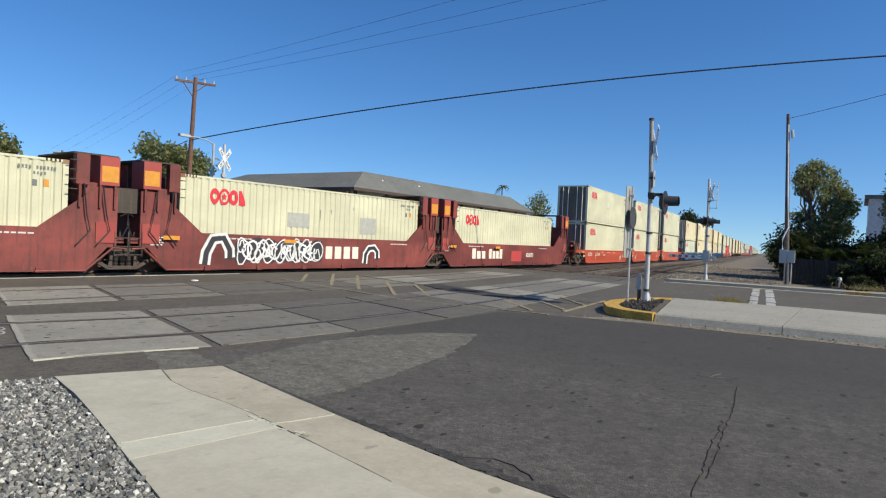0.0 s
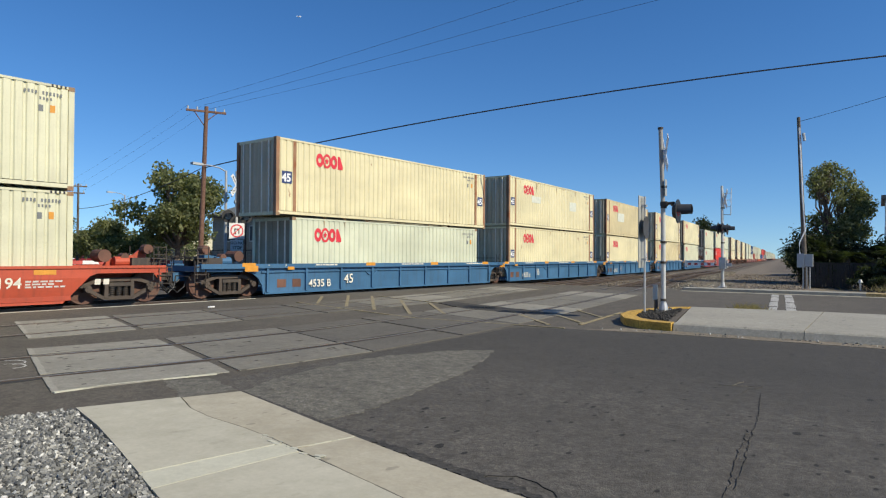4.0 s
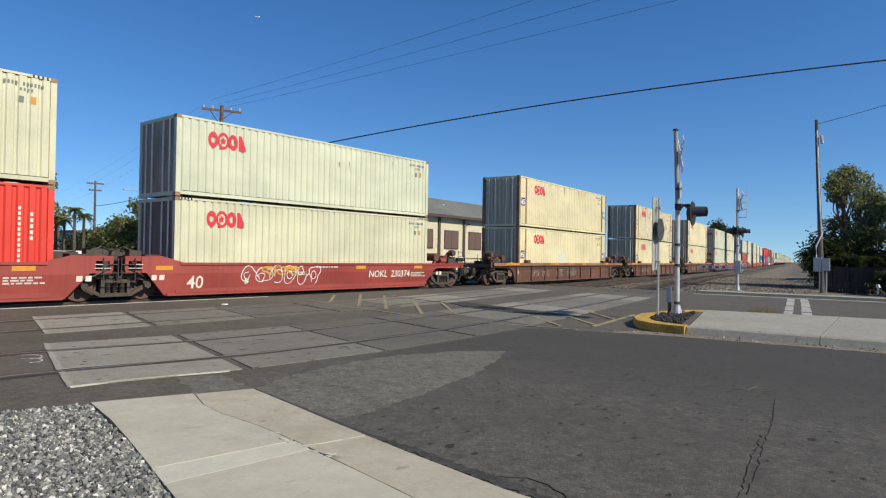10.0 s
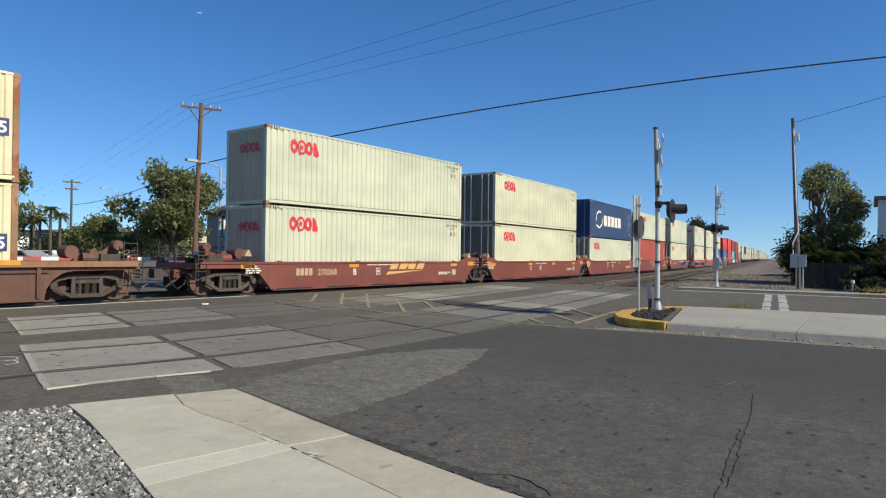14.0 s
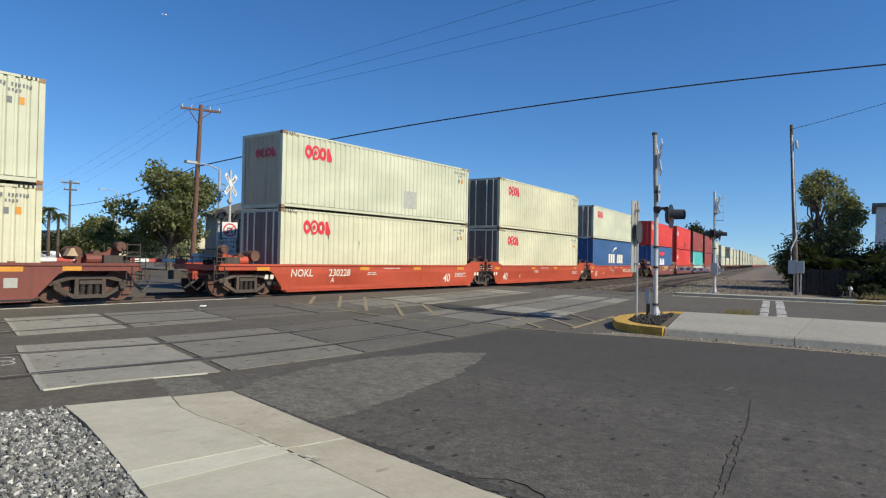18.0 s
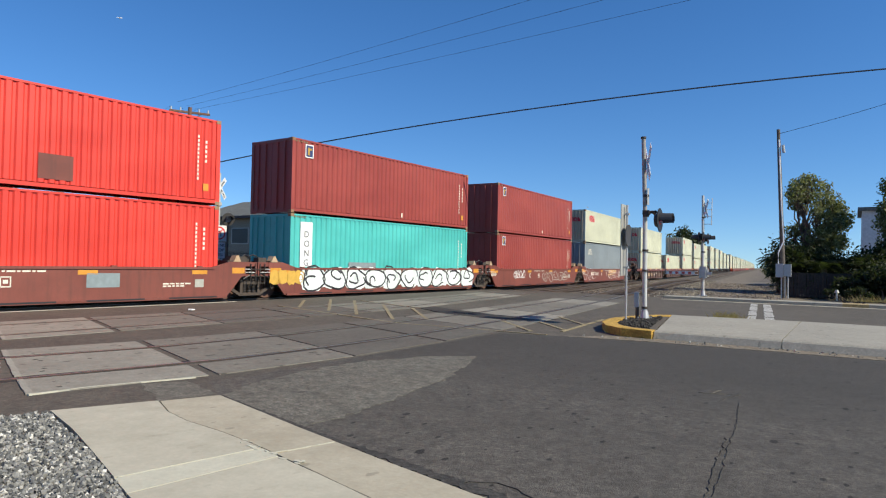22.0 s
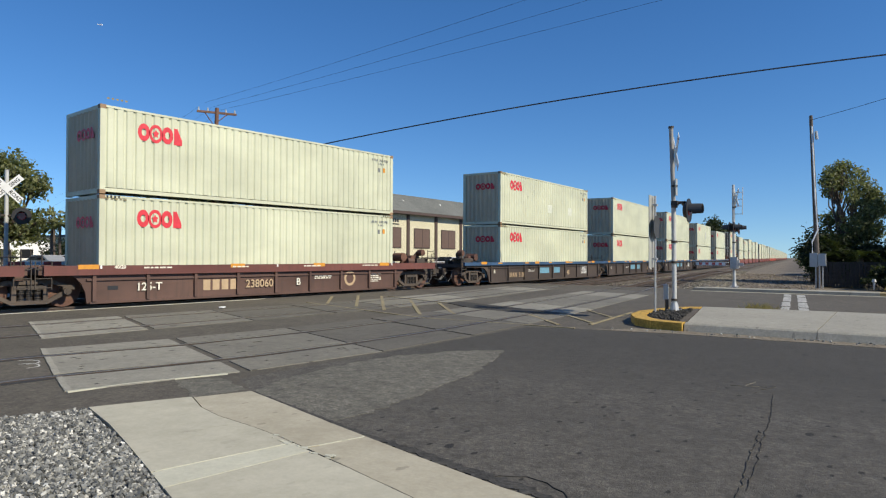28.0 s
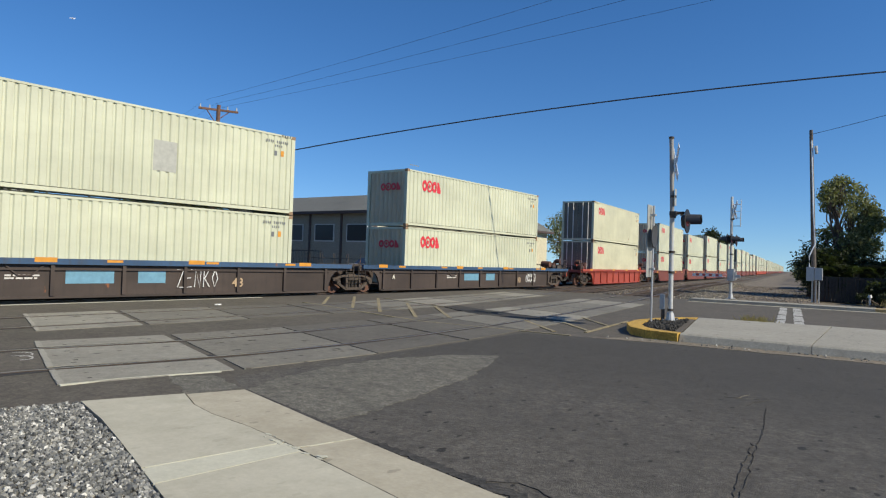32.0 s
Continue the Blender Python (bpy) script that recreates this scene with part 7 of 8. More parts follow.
CAR_WHITE = plain("car_white", (0.72, 0.72, 0.72), 0.3, vary=0.04)
CAR_RED = plain("car_red_paint", (0.35, 0.03, 0.03), 0.3, vary=0.04)
CAR_SILVER = plain("car_silver", (0.40, 0.41, 0.42), 0.3, 0.4, 0.04)
for x, y, yaw, m, l in ((-62, 26.2, 20, CAR_WHITE, "white saloon car waiting at the crossing"), (-66, 27.9, 20, CAR_WHITE, "white saloon car waiting at the crossing"), (-84, 38.0, 30, CAR_WHITE, "white saloon car parked far down the street"),
                        (-74, 37.5, 30, CAR_RED, "red saloon car parked far down the street"), (-57, 24.0, 15, CAR_SILVER, "silver saloon car waiting at the crossing"), (-33.5, 38, 80, CAR_SILVER, "silver saloon car parked in the yard"), (-36.0, 52, 90, CAR_WHITE, "white saloon car parked beside the building"), (-36.0, 60, 90, CAR_SILVER, "silver saloon car parked beside the building")):
    parked_car(x, y, yaw, m, l)

# a small aeroplane high in the sky
plane = tagged(new("aeroplane"), "tiny white aeroplane high in the clear sky", "aeroplane")
part("fuselage", tube(B(), (0, -5, 0), (0, 5, 0), 0.7, 0.4, 8), WHITE, plane)
part("wing", prism(B(), [(-6, -0.5), (0, 0.8), (6, -0.5), (6, -1.4), (0, -0.6), (-6, -1.4)], -0.1, 0.1), WHITE, plane)
part("tail_fin", box(B(), -0.08, 0.08, -4.8, -3.8, 0.2, 2.0), WHITE, plane)

# low white buildings far down the street
for k, (x, y, w, d, h) in enumerate(((-112, 30, 14, 12, 3.6), (-120, 47, 18, 12, 4.2), (-104, 16, 9, 8, 3.2), (-118, 64, 20, 14, 4.6))):
    shop = tagged(new("shop_building"), "low white flat-roofed building far down the street", "building", "far shops")
    part("wall", box(B(), 0, w, 0, d, -0.2, h), STUCCO if k % 2 else WHITE, shop)
    part("roof", box(B(), -0.3, w + 0.3, -0.3, d + 0.3, h + 0.005, h + 0.35), SHINGLE, shop)
    for q in range(3):
        part("window", box(B(), w + 0.003, w + 0.06, 1.2 + q * d / 3.4, 2.8 + q * d / 3.4, 1.0, 2.2), WINDOW, shop)
    shop.location = (x, y, 0)
for k in range(12):
    shrub(-88 - 4 * (k % 3), 8 + 5.2 * k, 2.2, 3.2, 2.6 + 0.7 * (k % 4), 900, 0.2, 200 + k, LEAF if k % 3 else LEAF_DARK, "green hedge far down the street")


# ---- markings on the train ----
SMALL = plain("small_stencil", (0.60, 0.57, 0.52), 0.6)
TAG_WHITE = plain("spray_white", (0.72, 0.72, 0.70), 0.6, vary=0.2, size=3)
TAG_BLACK = plain("spray_black", (0.03, 0.03, 0.035), 0.6)
TAG_PALE = plain("spray_pale_blue", (0.72, 0.79, 0.75), 0.6, vary=0.2, size=2)
TAG_ORANGE = plain("spray_orange", (0.60, 0.36, 0.06), 0.6)
PATCH_BLUE = plain("patch_blue", (0.14, 0.30, 0.40), 0.6)
PATCH_GREY = plain("patch_grey", (0.22, 0.27, 0.28), 0.6)
PATCH_PALE = plain("patch_pale", (0.61, 0.62, 0.51), 0.5)
PATCH_SHADE = plain("patch_shade", (0.40, 0.40, 0.35), 0.5)
FAINT = plain("faint_letters", (0.34, 0.26, 0.205), 0.7)
RED_PATCH = paint("patch_red", (0.45, 0.05, 0.045), 0.55, 0.2)
LOGO_TAN = plain("logo_tan", (0.60, 0.36, 0.13), 0.6)


POST_CARS = set("HIJKLPQR") | {"AF", "AG", "AH", "AI", "AJ", "AK", "AL", "AM", "AN", "AO"}


CREASE_CARS = set("DEFMNOXYZ")


def letter(n, text, y, z, size, mat=LETTER, bold=0.006, x=1.336):
    if x < 1.34 and n in POST_CARS:
        x = 1.378
    w = part("lettering", words(text, size, mat, bold), None, cars[n])
    w.location = (x, y, z)
    if n in CREASE_CARS and z < CREASE_Z:
        w.location.x -= CREASE_LEAN * (CREASE_Z - z)
        w.rotation_euler = (0, math.atan(CREASE_LEAN), 0)


def on_side(bm, n):
    return folded(bm) if n in CREASE_CARS else bm


def plate(n, rows, mat, name="marking", label="", x=1.336):
    for group in [[r] for r in rows] if name == "brand_mark" else [rows]:
        part(name, on_side(bars(B(), group, x), n), mat, cars[n], label)


def stencil(n, y, z, w, h, mat=SMALL, seed=0, x=1.336):
    """A block of small unreadable writing: lines of short bars, one mark."""
    r = random.Random(seed * 31 + int(y * 10))
    rows, lines = [], max(1, int(h / 0.075))
    for k in range(lines):
        a = y
        while a < y + w * r.uniform(0.7, 1.0):
            l = r.uniform(0.06, 0.22)
            rows.append((a, z + h - 0.075 * (k + 1), l, 0.045))
            a += l + 0.04
    return tagged(part("stencil", on_side(bars(B(), rows, x), n), mat, cars[n]), kind="stuff")


def ribbon(bm, pts, w, x):
    """A flat painted stroke of width w through points (y, z)."""
    pts = [Vector(p) for p in pts]
    prev = None
    for i, p in enumerate(pts):
        d = (pts[min(i + 1, len(pts) - 1)] - pts[max(i - 1, 0)])
        s = Vector((-d.y, d.x)).normalized() * w / 2 if d.length > 1e-6 else Vector((0, w / 2))
        row = [bm.verts.new((x, *(p + s))), bm.verts.new((x, *(p - s)))]
        if prev:
            bm.faces.new((prev[0], prev[1], row[1], row[0]))
        prev = row


def loop_points(c, ry, rz, turns, seed, wob=0.25, n=18):
    r = random.Random(seed)
    a0 = r.uniform(0, 6.3)
    f = [r.uniform(-wob, wob) for _ in range(6)]
    out = []
    for k in range(n + 1):
        t = k / n * turns * 2 * math.pi
        q = 1 + f[0] * math.sin(2 * t + f[1] * 9) + f[2] * math.sin(3 * t + f[3] * 9)
        out.append((c[0] + ry * q * math.cos(a0 + t) + f[4] * ry * k / n, c[1] + rz * q * math.sin(a0 + t)))
    return out


def graffito(thing, y, z, w, h, strokes, seed, fill=None, line_=None, thick=0.03, x=1.337, lean=False):
    """Sprayed blob letters: a fill under a looping outline; no words."""
    r = random.Random(seed)
    for k in range(strokes if fill else 0):
        bm = B()
        c = (y + w * (k + 0.5) / strokes, z + h / 2)
        ry, rz = w / strokes * 0.62, h * 0.47
        v = []
        for j in range(14):
            a = 2 * math.pi * j / 14
            q = r.uniform(0.8, 1.05)
            v.append(bm.verts.new((x + 0.0012 * (k % 2), c[0] + ry * q * math.copysign(abs(math.cos(a)) ** 0.6, math.cos(a)), c[1] + rz * q * math.copysign(abs(math.sin(a)) ** 0.6, math.sin(a)))))
        bm.faces.new(v)
        part("graffiti_fill", bm, fill, thing, "sprayed graffiti fill")
    for k in range(strokes):
        c = (y + w * (k + 0.5) / strokes, z + h / 2)
        for pts in (loop_points(c, w / strokes * 0.5, h * 0.42, r.uniform(0.8, 1.3), seed * 7 + k), loop_points((c[0] + r.uniform(-0.1, 0.1), c[1] + r.uniform(-0.2, 0.2) * h), w / strokes * 0.22, h * 0.2, r.uniform(0.5, 1.0), seed * 7 + k + 50)):
            bm = B()
            ribbon(bm, pts, thick, x + 0.003)
            if lean:
                folded(bm)
            part("graffiti_stroke", bm, line_ or TAG_WHITE, thing, "sprayed looping graffiti stroke")


# faded red-brown cars with end towers
graffito(cars["B"], 2.1, 0.28, 4.0, 1.0, 7, 15, TAG_BLACK, TAG_WHITE, 0.05)
graffito(cars["B"], 2.4, 0.4, 3.4, 0.8, 6, 16, None, TAG_WHITE, 0.075, 1.3385)
for y, q in ((0.75, 1.0), (8.45, 0.8)):    # two hooked horns, white with a black inside
    for w, m, x in ((0.42, TAG_WHITE, 1.337), (0.20, TAG_BLACK, 1.3395)):
        bm = B()
        ribbon(bm, [(y + 0.15 * q, 0.26 + w * 0.1), (y + 0.2 * q, 0.7), (y + 0.45 * q, 1.05 * q + 0.1), (y + 0.85 * q, 1.1 * q + 0.1), (y + 1.1 * q, 0.8), (y + 1.12 * q, 0.4 + w * 0.3)], w * q, x)
        part("graffiti_stroke", bm, m, cars["B"], "sprayed hooked graffiti stroke")
plate("B", [(6.3 + 0.5 * k, 0.5, 0.36, 0.5) for k in range(4)], LETTER, "brand_mark", "white brand mark of plain blocks")
plate("C", [(1.7 + 0.52 * k, 0.52, 0.4, 0.42 if k else 0.55) for k in range(3)] + [(3.55 + 0.42 * k, 0.52, 0.32, 0.55 if k in (0, 3) else 0.42) for k in range(4)], LETTER, "brand_mark", "white brand mark of plain blocks")
plate("C", [(6.3, 0.35, 1.35, 0.62)], RED_PATCH, "repaint_patch", "brighter red repainted patch")
letter("C", "820092", 8.3, 0.62, 0.34)
plate("A", [(1.0 + 0.5 * k, 0.5, 0.36, 0.5) for k in range(6)], LETTER, "brand_mark", "white brand mark of plain blocks")
for n in "ABC":
    stencil(n, 1.3, 1.12, 1.6, 0.12, seed=3)
    stencil(n, 10.2, 1.1, 1.2, 0.12, seed=4)
    stencil(n, -1.0, 0.9, 0.5, 0.3, seed=6)
    for k in range(6):
        part("latch", box(B(), 1.33, 1.37, 0.9 + 2.1 * k, 1.1 + 2.1 * k, 0.1, 0.24), CAR["sealand"], cars[n])

# orange-red and dull red cars
for n, num, first in (("D", "230194", 1), ("E", "230194", 0), ("F", "230194", 0), ("M", "231374", 1), ("N", "231374", 0), ("O", "230374", 0), ("X", "230228", 1), ("Y", "230228", 0), ("Z", "230228", 0)):
    if n in "DX":
        letter(n, "NOKL", 0.42, 0.70, 0.40)
        letter(n, num, 2.35, 0.70, 0.40)
        letter(n, "40", 10.05, 0.34, 0.58)
    elif first:
        letter(n, "NOKL  " + num, 1.2, 0.90, 0.16)
        letter(n, "40", 10.05, 0.34, 0.58)
    else:
        letter(n, "40", 0.40, 0.34, 0.58)
        if n in "FOZ":
            letter(n, "NOKL  " + num, 8.4, 0.58, 0.40)
    letter(n, {"D": "A", "M": "A", "X": "A", "F": "B", "O": "B", "Z": "B"}.get(n, "C"), 2.5, 0.45, 0.26)
    stencil(n, 5.6, 0.98, 1.3, 0.08, seed=1)
    stencil(n, 4.6, 0.72, 0.7, 0.15, seed=2)
    stencil(n, 11.0, 0.55, 0.9, 0.25, seed=5)
    for y in (-0.75, 12.75):
        plate(n, [(y, 0.62, 0.16, 0.16), (y + 0.24, 0.62, 0.16, 0.16)], LETTER, "marking")
graffito(cars["O"], 2.4, 0.4, 3.4, 0.7, 6, 31, None, TAG_WHITE, 0.03, lean=True)
graffito(cars["O"], 3.2, 0.75, 1.6, 0.3, 3, 33, None, TAG_ORANGE, 0.05, lean=True)
graffito(cars["Z"], 5.2, 0.3, 0.5, 0.5, 2, 35, None, PATCH_SHADE, 0.02, lean=True)

# blue cars
for n, code in (("H", "4535 B"), ("I", "4535 c"), ("J", "4535 D"), ("K", "4535 E"), ("L", "4535 A")):
    letter(n, code, 1.9, 0.3, 0.40)
    letter(n, "45", 3.75, 0.40, 0.52, LETTER_TAN if n == "J" else LETTER)
    for k in range(3):
        stencil(n, 2.2 + 5.0 * k, 1.12, 1.6, 0.07, LETTER, 7 + k, 1.443)
    plate(n, [(0.0, 1.105, 0.02, 0.07), (0.75, 1.105, 0.03, 0.08)], LETTER, "marking", x=1.443)
    part("tie_bracket", cable(B(), [(1.345, 4.9, 0.95), (1.345, 5.2, 0.72), (1.345, 5.5, 0.72), (1.345, 5.8, 0.95)], 0.03), CAR["blue"], cars[n])
    for y in (0.45, 1.15):
        plate(n, [(y, 0.32, 0.4, 0.3)], CAR["rust"], "worn_patch", "brown worn paint patch")
    plate(n, [(-1.0, 0.92, 0.55, 0.2)], ORANGE, "reflector", x=1.443)
    plate(n, [(0.85, 0.97, 0.3, 0.11)], ORANGE, "reflector", x=1.443)

# rusty brown cars
for n in "PQR":
    letter(n, "DTTX   27312", 1.75, 0.40, 0.41, FAINT, 0.004)
    stencil(n, -0.9, 0.5, 0.3, 0.3, LETTER_TAN, 3)
    plate(n, [(0.1, 0.55, 0.22, 0.26)], LETTER_TAN, "marking")
    graffito(cars[n], 5.4, 0.35, 0.9, 0.5, 4, 50 + ord(n), None, PATCH_SHADE, 0.022)
    graffito(cars[n], 7.0, 0.35, 1.3, 0.55, 5, 60 + ord(n), None, PATCH_SHADE, 0.018)
    part("lashing", box(B(), 1.24, 1.46, 1.1, 1.5, 1.19, 1.36), CAR["rust"], cars[n])
    part("lashing", box(B(), 1.24, 1.46, 13.1, 13.5, 1.19, 1.36), CAR["rust"], cars[n])
    plate(n, [(-1.3, 1.09, 1.5, 0.09), (4.2, 1.11, 0.7, 0.05), (6.8, 1.11, 1.0, 0.05)], ORANGE, "worn_stripe", "worn orange paint on the sill", x=1.443)

# mineral red cars
for n, num, let in (("S", "270068", "B"), ("T", "270068", "C"), ("U", "270068", "D"), ("V", "270068", "E"), ("W", "270068", "A"), ("AA", "270042", "A"), ("AB", "270042", "E"), ("AC", "270042", "D"), ("AD", "270042", "C"), ("AE", "270042", "B")):
    if n in ("S", "W", "AA", "AE"):
        m = LETTER if n == "AE" else LETTER_TAN
        plate(n, [(1.35 + 0.21 * k, 0.64, 0.165, 0.27) for k in range(4)], m, "brand_mark", "plain blocks of a brand mark")
        letter(n, num, 2.42, 0.64, 0.34, m)
        bm = B()
        for k in range(4):
            a = 6.6 + 0.62 * k
            bm.faces.new([bm.verts.new(p) for p in ((1.337, a, 0.82), (1.337, a + 0.5, 0.82), (1.337, a + 0.66, 1.08), (1.337, a + 0.16, 1.08))])
        bm.faces.new([bm.verts.new(p) for p in ((1.337, 6.4, 0.58), (1.337, 8.4, 0.72), (1.337, 9.2, 0.77), (1.337, 6.5, 0.72))])
        part("emblem", bm, LOGO_TAN, cars[n], "tan slanted emblem of plain shapes")
    letter(n, let, 4.35, 0.62, 0.36)
    plate(n, [(5.75, 0.6, 0.26, 0.03), (5.75, 0.86, 0.26, 0.03), (5.75, 0.6, 0.03, 0.29), (5.98, 0.6, 0.03, 0.29), (5.82, 0.7, 0.12, 0.1)], LETTER, "marking")
    stencil(n, 5.2, 1.0, 1.6, 0.08, LETTER, 2)
    stencil(n, -0.9, 0.7, 0.6, 0.35, LETTER, 3)
    stencil(n, 10.2, 0.5, 0.9, 0.18, LETTER, 4)
    plate(n, [(11.3, 0.5, 0.32, 0.26)], PATCH_SHADE, "marking")
    for y in (0.5, 4.6, 8.6, 11.4):
        part("lug", box(B(), 1.25, 1.34, y, y + 0.16, 1.14, 1.2), CAR["bnsf"], cars[n])
    for k in range(5):
        plate(n, [(0.4 + 2.5 * k, 0.145, 1.7, 0.05)], BLACK, "slot", "dark slot in the bottom sill", x=1.382)
    for y in (-1.0, 12.7):
        plate(n, [(y, 0.95, 0.5, 0.2)], ORANGE, "reflector")
        part("lock_guide", prism(B(), [(y + 0.15, 1.36), (y + 0.45, 1.36), (y + 0.34, 1.58), (y + 0.26, 1.58)], 0.9, 1.2, "x"), LETTER_TAN, cars[n], "tan painted cone guide")
plate("AB", [(7.9, 0.55, 0.95, 0.42)], PATCH_GREY, "repaint_patch", "grey repainted patch")
graffito(cars["AC"], 0.5, 0.2, 6.0, 1.05, 5, 77, TAG_PALE, TAG_BLACK, 0.075, 1.345)
graffito(cars["AC"], 6.6, 0.2, 6.0, 1.05, 5, 78, TAG_PALE, TAG_BLACK, 0.075, 1.345)
graffito(cars["AC"], -1.0, 0.5, 1.6, 0.6, 4, 79, TAG_ORANGE, TAG_ORANGE, 0.05, 1.342)
graffito(cars["AD"], 2.1, 0.55, 1.6, 0.5, 4, 81, None, TAG_WHITE, 0.05)
graffito(cars["AD"], 6.5, 0.3, 4.6, 0.7, 5, 82, None, PATCH_SHADE, 0.05)
graffito(cars["AE"], -0.6, 0.3, 3.2, 0.85, 3, 83, None, TAG_WHITE, 0.03)
graffito(cars["AE"], 6.4, 0.3, 3.0, 0.8, 4, 84, None, TAG_WHITE, 0.03)
graffito(cars["AE"], 9.7, 0.3, 0.8, 0.75, 4, 85, None, TAG_WHITE, 0.02)
graffito(cars["AA"], 0.6, 0.95, 0.7, 0.3, 3, 86, None, PATCH_SHADE, 0.02)

# old brown-red cars
for n, let in (("AF", "A"), ("AG", "E"), ("AH", "D"), ("AI", "C"), ("AJ", "B")):
    if n in ("AF", "AJ"):
        plate(n, [(3.2 + 0.33 * k, 0.36, 0.25, 0.34) for k in range(4)], LETTER_TAN, "brand_mark", "faded tan plain blocks")
        letter(n, "238060", 4.75, 0.40, 0.38, LETTER_TAN)
        letter(n, let, 6.9, 0.42, 0.36)
    else:
        letter(n, let, 5.4, 0.42, 0.36)
    letter(n, "125-T", 1.0, 0.44, 0.33)
    letter(n, "40/20", 0.35, 1.1, 0.14, x=1.443)
    for k in range(4):
        stencil(n, 1.2 + 3.0 * k, 1.11, 0.9, 0.06, LETTER, k, 1.443)
    stencil(n, 7.8, 0.62, 0.9, 0.15, LETTER, 6)
    stencil(n, 10.6, 0.4, 0.7, 0.4, LETTER, 7)
    plate(n, [(0.2, 0.48, 0.3, 0.12)], BLACK, "marking")
    bm = B()
    ring(bm, 9.6, 0.6, 0.3, 0.2, 1.337, 24)
    part("emblem", bm, LETTER_TAN, cars[n], "faded tan ring emblem")
    plate(n, [(-0.05, 1.1, 0.05, 0.09), (6.0, 1.1, 0.05, 0.09), (11.9, 1.1, 0.05, 0.09)], WHITE, "marking", x=1.443)
    plate(n, [(-1.0, 0.95, 0.5, 0.2)], ORANGE, "reflector")

# dark brown cars with blue sill
for n, let in (("AK", "B"), ("AL", "C"), ("AM", "D"), ("AN", "E"), ("AO", "A")):
    if n == "AK":
        letter(n, "BRAN  5138", 1.9, 0.36, 0.36, LETTER_TAN)
    letter(n, "48", 9.6 if n == "AK" else 10.9, 0.36, 0.42, LETTER_TAN)
    letter(n, let, 0.25, 0.6, 0.28)
    plate(n, [(5.75, 0.5, 1.3, 0.42)], PATCH_BLUE, "repaint_patch", "pale blue repainted patch")
    plate(n, [(7.75, 0.5, 0.85, 0.42)], PATCH_BLUE, "repaint_patch", "pale blue repainted patch")
    if n == "AN":       # five thin capitals sprayed by hand
        for k, strokes in enumerate((((0, 1), (0.95, 0.97), (0.1, 0.02), (1, 0)), ((0.9, 1), (0.1, 0.96), (0, 0), (0.9, 0.03)), ((0, 0), (0.1, 1), (0.8, 0), (0.95, 1)), ((0.1, 1), (0, 0), (0.05, 0.45), (0.9, 1), (0.2, 0.5), (1, 0)), ((0.5, 1), (0.05, 0.55), (0.45, 0), (0.95, 0.5), (0.5, 1)))):
            bm = B()
            ribbon(bm, [(8.95 + 0.30 * k + 0.22 * u, 0.36 + 0.56 * v) for u, v in strokes], 0.028, 1.379)
            if k == 1:
                ribbon(bm, [(8.95 + 0.30, 0.65), (8.95 + 0.46, 0.66)], 0.028, 1.379)
            part("sprayed_letter", bm, TAG_WHITE, cars[n], "thin white sprayed letter")
    else:
        graffito(cars[n], 12.0, 0.36, 1.1, 0.55, 5, 90 + ord(n[1]), None, TAG_WHITE, 0.045)
    part("tie_bracket", cable(B(), [(1.345, 4.3, 1.0), (1.345, 4.6, 0.72), (1.345, 4.9, 0.72), (1.345, 5.2, 1.0)], 0.03), CAR["bran"], cars[n])
    stencil(n, 4.3, 0.62, 0.8, 0.16, SMALL, 3)
    for k in range(5):
        plate(n, [(0.6 + 3.1 * k, 1.105, 0.45, 0.07)], ORANGE, "reflector", x=1.443)


# ---- markings on the containers ----
def load(n, k):
    """0: the lower container, 1: the upper."""
    return car_loads[cars[n].name][k]


def on(c, rows, mat, name="marking", label="", x=W + 0.001):
    for group in [[r] for r in rows] if name == "brand_mark" else [rows]:
        made = part(name, bars(B(), group, x), mat, c, label)
    return made


def brand(c, y, z, w, h, n, mat, skip=()):
    """A brand mark drawn as plain blocks."""
    p = w / n
    return on(c, [(y + p * k, z, p * 0.8, h) for k in range(n) if k not in skip], mat, "brand_mark", "white brand mark of plain blocks")


def small_brand(c):
    x = W + 0.001
    first, second = B(), B()
    ring(first, 0.60, 1.95, 0.27, 0.15, x, 14)
    second.faces.new([second.verts.new((x, *p)) for p in ((0.88, 1.68), (1.03, 2.22), (1.20, 2.22), (1.20, 1.68))][::-1])
    for bm in (first, second, bars(B(), [(1.28, 1.68, 0.12, 0.54)], x)):
        part("brand_mark", bm, LETTER, c, "white plain shape of a brand mark")


for n, k in (("N", 0), ("AA", 1), ("AB", 0), ("AB", 1)):
    small_brand(load(n, k))
brand(load("Z", 0), 4.3, 1.02, 4.5, 0.75, 7, LETTER, (3,))
bm = B()
ribbon(bm, [(5.55, 1.95), (5.8, 2.15), (6.2, 2.29), (6.7, 2.33)], 0.13, W + 0.001)
part("swoosh", bm, LETTER, load("Z", 0), "white arc")
bm = B()
ribbon(bm, [(1.5, 1.3), (1.7, 1.85), (2.2, 2.1), (2.8, 2.05)], 0.14, W + 0.001)
ribbon(bm, [(1.6, 1.0), (2.4, 0.8), (3.1, 1.1), (3.3, 1.6)], 0.14, W + 0.001)
part("swoosh", bm, LETTER, load("U", 1), "white swirl")
brand(load("U", 1), 3.6, 1.0, 5.2, 0.85, 5, LETTER)
bm = B()
bm.faces.new([bm.verts.new((W + 0.001, *p)) for p in ((4.3, 2.35), (7.5, 2.35), (7.2, 1.95), (4.6, 1.95))])
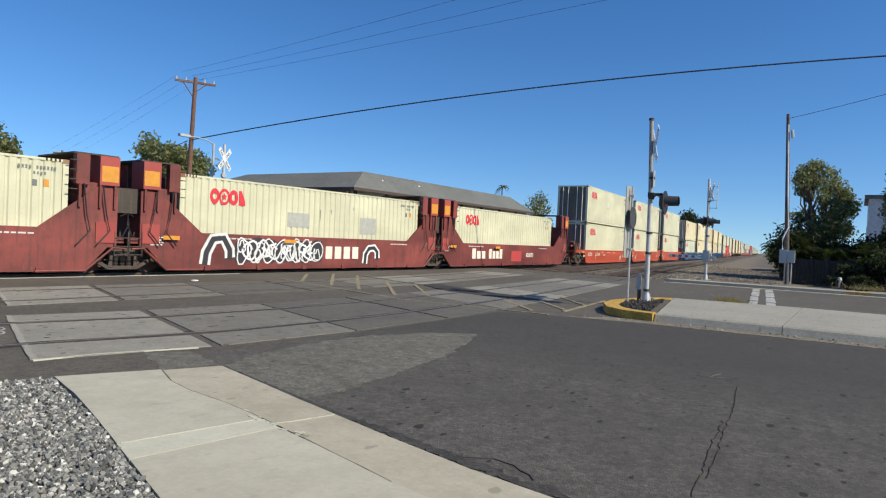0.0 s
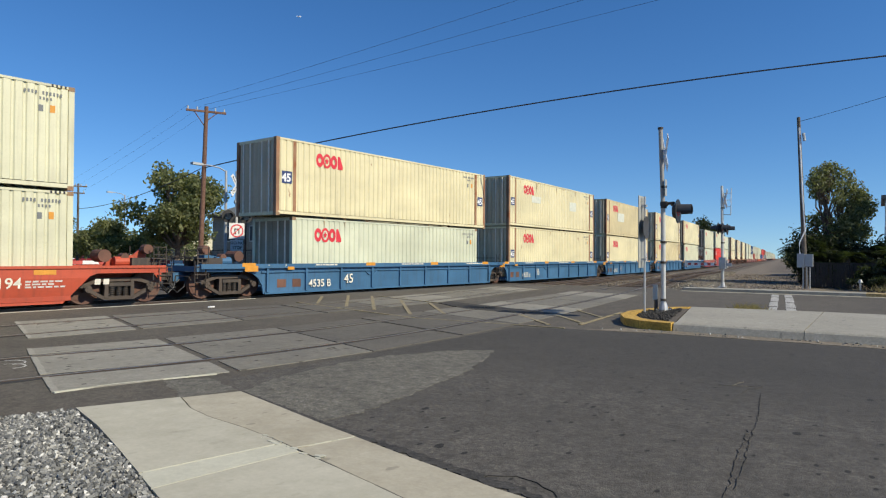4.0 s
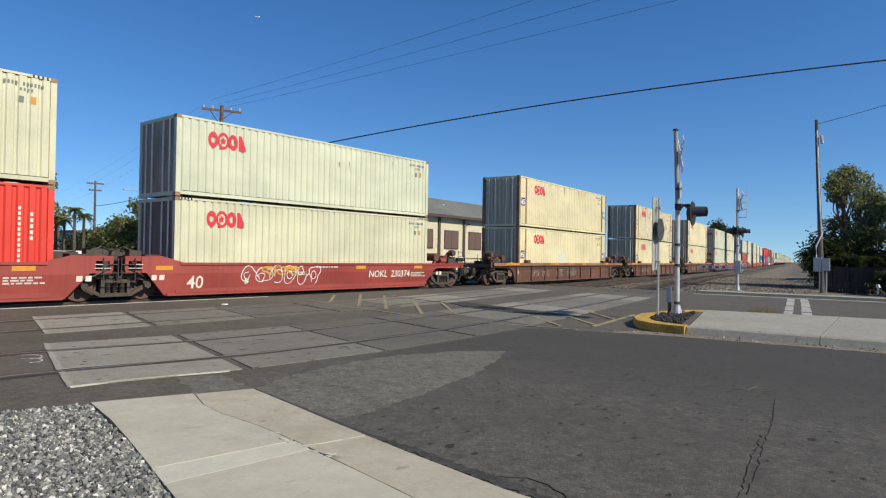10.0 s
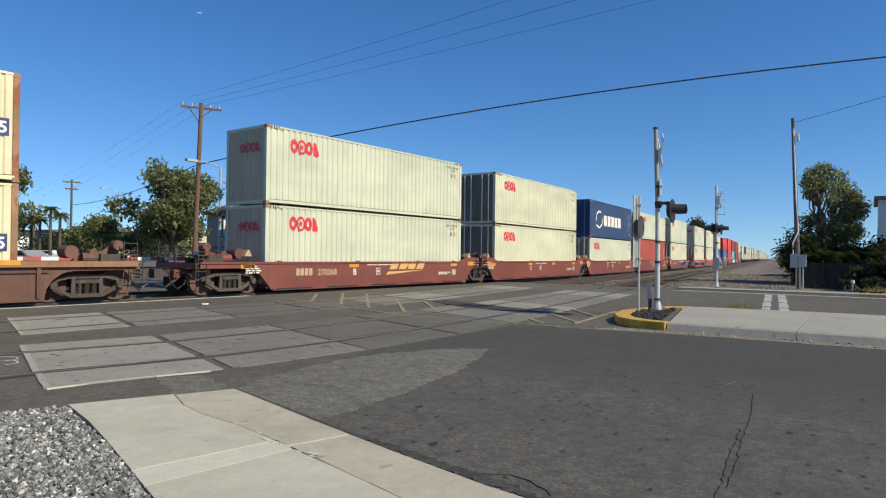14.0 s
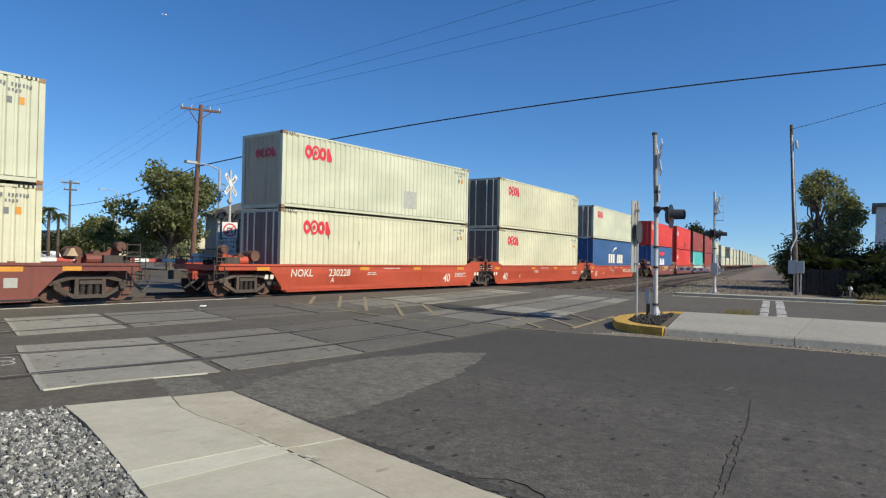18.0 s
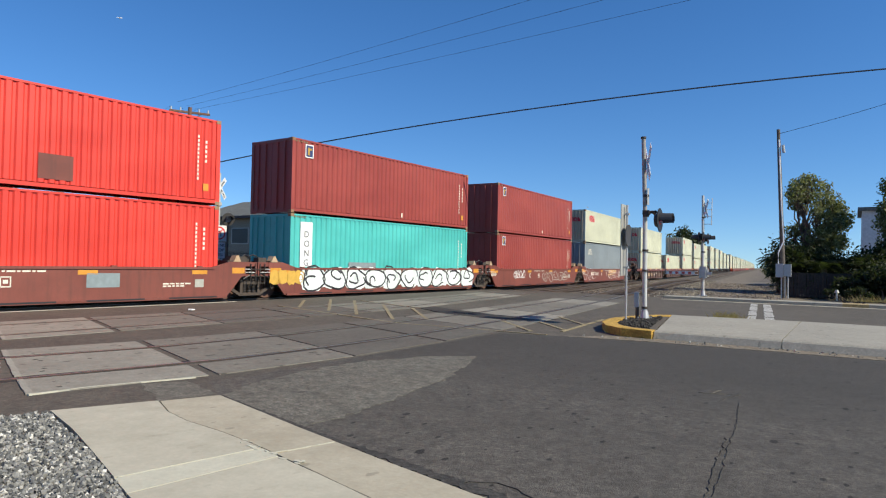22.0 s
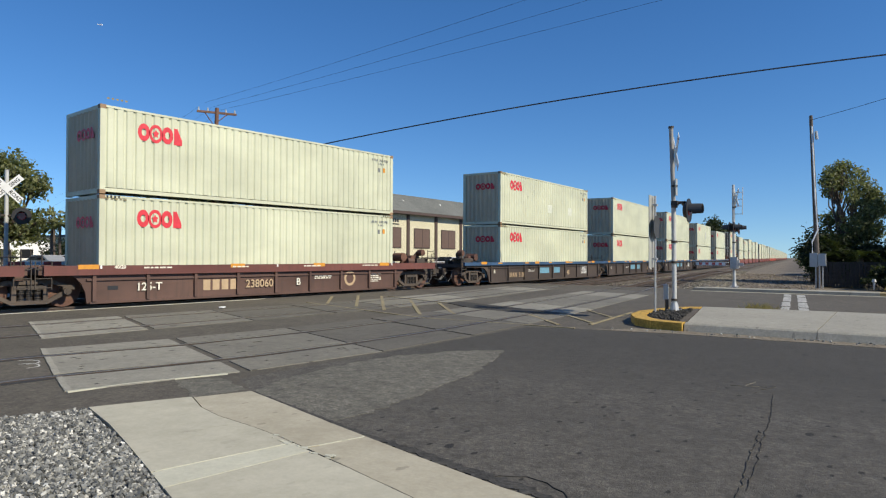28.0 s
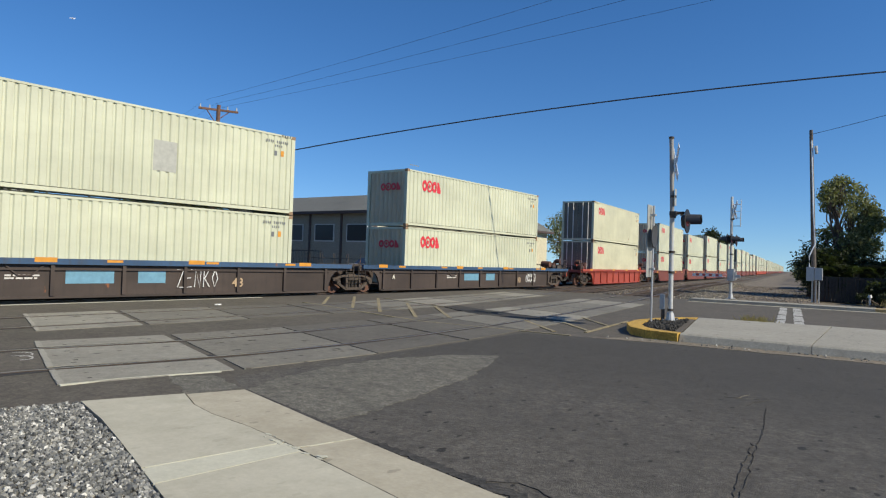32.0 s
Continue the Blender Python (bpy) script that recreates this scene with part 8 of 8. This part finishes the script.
bm.faces.new([bm.verts.new((W + 0.001, *p)) for p in ((5.7, 1.95), (6.1, 1.95), (6.0, 1.75), (5.8, 1.75))])
part("emblem", bm, LOGO_RED, load("AA", 0), "red bird-like plain shape")
for a in (4.6, 5.5, 6.4):
    bm = B()
    bm.faces.new([bm.verts.new((W + 0.001, *p)) for p in ((a, 0.9), (a + 0.2, 1.6), (a + 0.72, 1.6), (a + 0.8, 0.9))])
    part("brand_mark", bm, WHITE, load("AA", 0), "white plain block")
for n, k in (("AC", 1), ("AD", 0), ("AD", 1)):
    c = load(n, k)
    on(c, [(0.66, 2.2, 0.42, 0.52)], WHITE, "sign", "white square sign")
    on(c, [(0.70, 2.24, 0.34, 0.44)], SIGN_BLUE, "sign_field", x=W + 0.003)
    on(c, [(0.78, 2.3, 0.1, 0.3), (0.88, 2.5, 0.12, 0.08)], YELLOW_KERB, "sign_mark", x=W + 0.005)
    on(c, [(6.6, 0.25, 0.1, 0.2)], LETTER)
strip = on(load("AC", 0), [(0.5, 0.85, 0.62, 1.75)], WHITE, "sign", "white upright sign with dark letters")
for k, ch in enumerate("DONG"):
    w = part("lettering", words(ch, 0.36, LETTER_DARK, 0.004), None, strip)
    w.location = (W + 0.004, 0.68, 2.0 - 0.37 * k)
c = load("AE", 0)
bm = B()
for k in range(7):
    a, b = 0.85 + 0.17 * k, 1.06 + 0.10 * k
    bm.faces.new([bm.verts.new((W + 0.001, *p)) for p in ((a, 1.98), (a + 0.055, 1.98), (b + 0.045, 2.4), (b, 2.4))])
bars(bm, [(0.85, 1.99, 1.08, 0.03), (1.06, 2.37, 0.645, 0.03)], W + 0.002)
part("emblem", bm, LETTER, c, "white fan-shaped plain mark")
# patches where old lettering was painted over
for n, k, rows, m in (("B", 0, [(4.4, 1.35, 1.1, 0.55), (8.3, 1.2, 1.0, 0.7)], PATCH_SHADE), ("J", 1, [(3.2, 1.25, 2.0, 0.7)], PATCH_PALE), ("I", 1, [(3.0, 1.55, 1.3, 0.4), (9.0, 1.4, 1.2, 0.6)], PATCH_PALE),
                      ("P", 0, [(5.3, 0.85, 1.2, 0.6)], PATCH_PALE), ("X", 1, [(7.0, 0.5, 0.9, 0.8)], PATCH_SHADE), ("AN", 1, [(6.9, 1.0, 0.75, 0.95)], PATCH_SHADE), ("AK", 1, [(5.9, 0.95, 0.6, 0.5), (8.9, 0.95, 0.6, 0.5)], PATCH_PALE),
                      ("AB", 1, [(6.6, 0.3, 0.9, 0.7)], CAR["bnsf"]), ("D", 1, [(5.6, 1.5, 0.5, 0.4)], PATCH_PALE), ("AC", 0, [(3.2, 0.8, 1.7, 0.25)], PATCH_GREY)):
    for r in rows:
        on(load(n, k), [r], m, "paint_patch", "repainted patch", W - 0.004)
# dark scrapes and rust runs down the sides
RUST_RUN = paint("rust_run", (0.42, 0.24, 0.10), 0.8, 0.3, 0.2)
SCRAPE = plain("dark_scrape", (0.20, 0.19, 0.15), 0.7)
for n, k, seed, m, count in (("H", 0, 1, RUST_RUN, 4), ("I", 0, 2, RUST_RUN, 5), ("I", 1, 3, RUST_RUN, 7), ("J", 1, 4, RUST_RUN, 7), ("K", 1, 5, RUST_RUN, 6), ("P", 1, 6, RUST_RUN, 8), ("P", 0, 7, RUST_RUN, 6), ("Q", 1, 8, RUST_RUN, 8), ("R", 1, 9, RUST_RUN, 7),
                            ("O", 1, 10, SCRAPE, 3), ("B", 0, 11, SCRAPE, 3), ("N", 1, 12, SCRAPE, 2), ("AK", 1, 13, SCRAPE, 2), ("X", 0, 14, SCRAPE, 2), ("T", 1, 15, SCRAPE, 2)):
    rnd, c = random.Random(seed), load(n, k)
    for q in range(count):
        y, z, h, w = 1.3 + rnd.random() * 10.5, rnd.uniform(1.6, 2.5) if m is SCRAPE else 2.78, rnd.uniform(0.15, 0.6), rnd.uniform(0.015, 0.04)
        bm = B()
        bm.faces.new([bm.verts.new((W - 0.006, y + a, z - b)) for a, b in ((-w * 0.5, 0.0), (-w, h * 0.15), (-w * 0.4, h * 0.7), (0.0, h), (w * 0.5, h * 0.6), (w, h * 0.12), (w * 0.3, 0.0))])
        part("rust_run" if m is RUST_RUN else "scrape", bm, m, c, "brown rust run" if m is RUST_RUN else "dark scrape mark")
# fork pockets and corner hazard marks on every container seen near
for n in cars:
    for c in car_loads[cars[n].name]:
        on(c, [(0.18 + 0.13 * k, 2.76, 0.07, 0.05) for k in range(5)], YELLOW_LINE, "hazard_mark", "worn yellow and black corner marks") if n[0] in "STUWXYA" else None


motions()
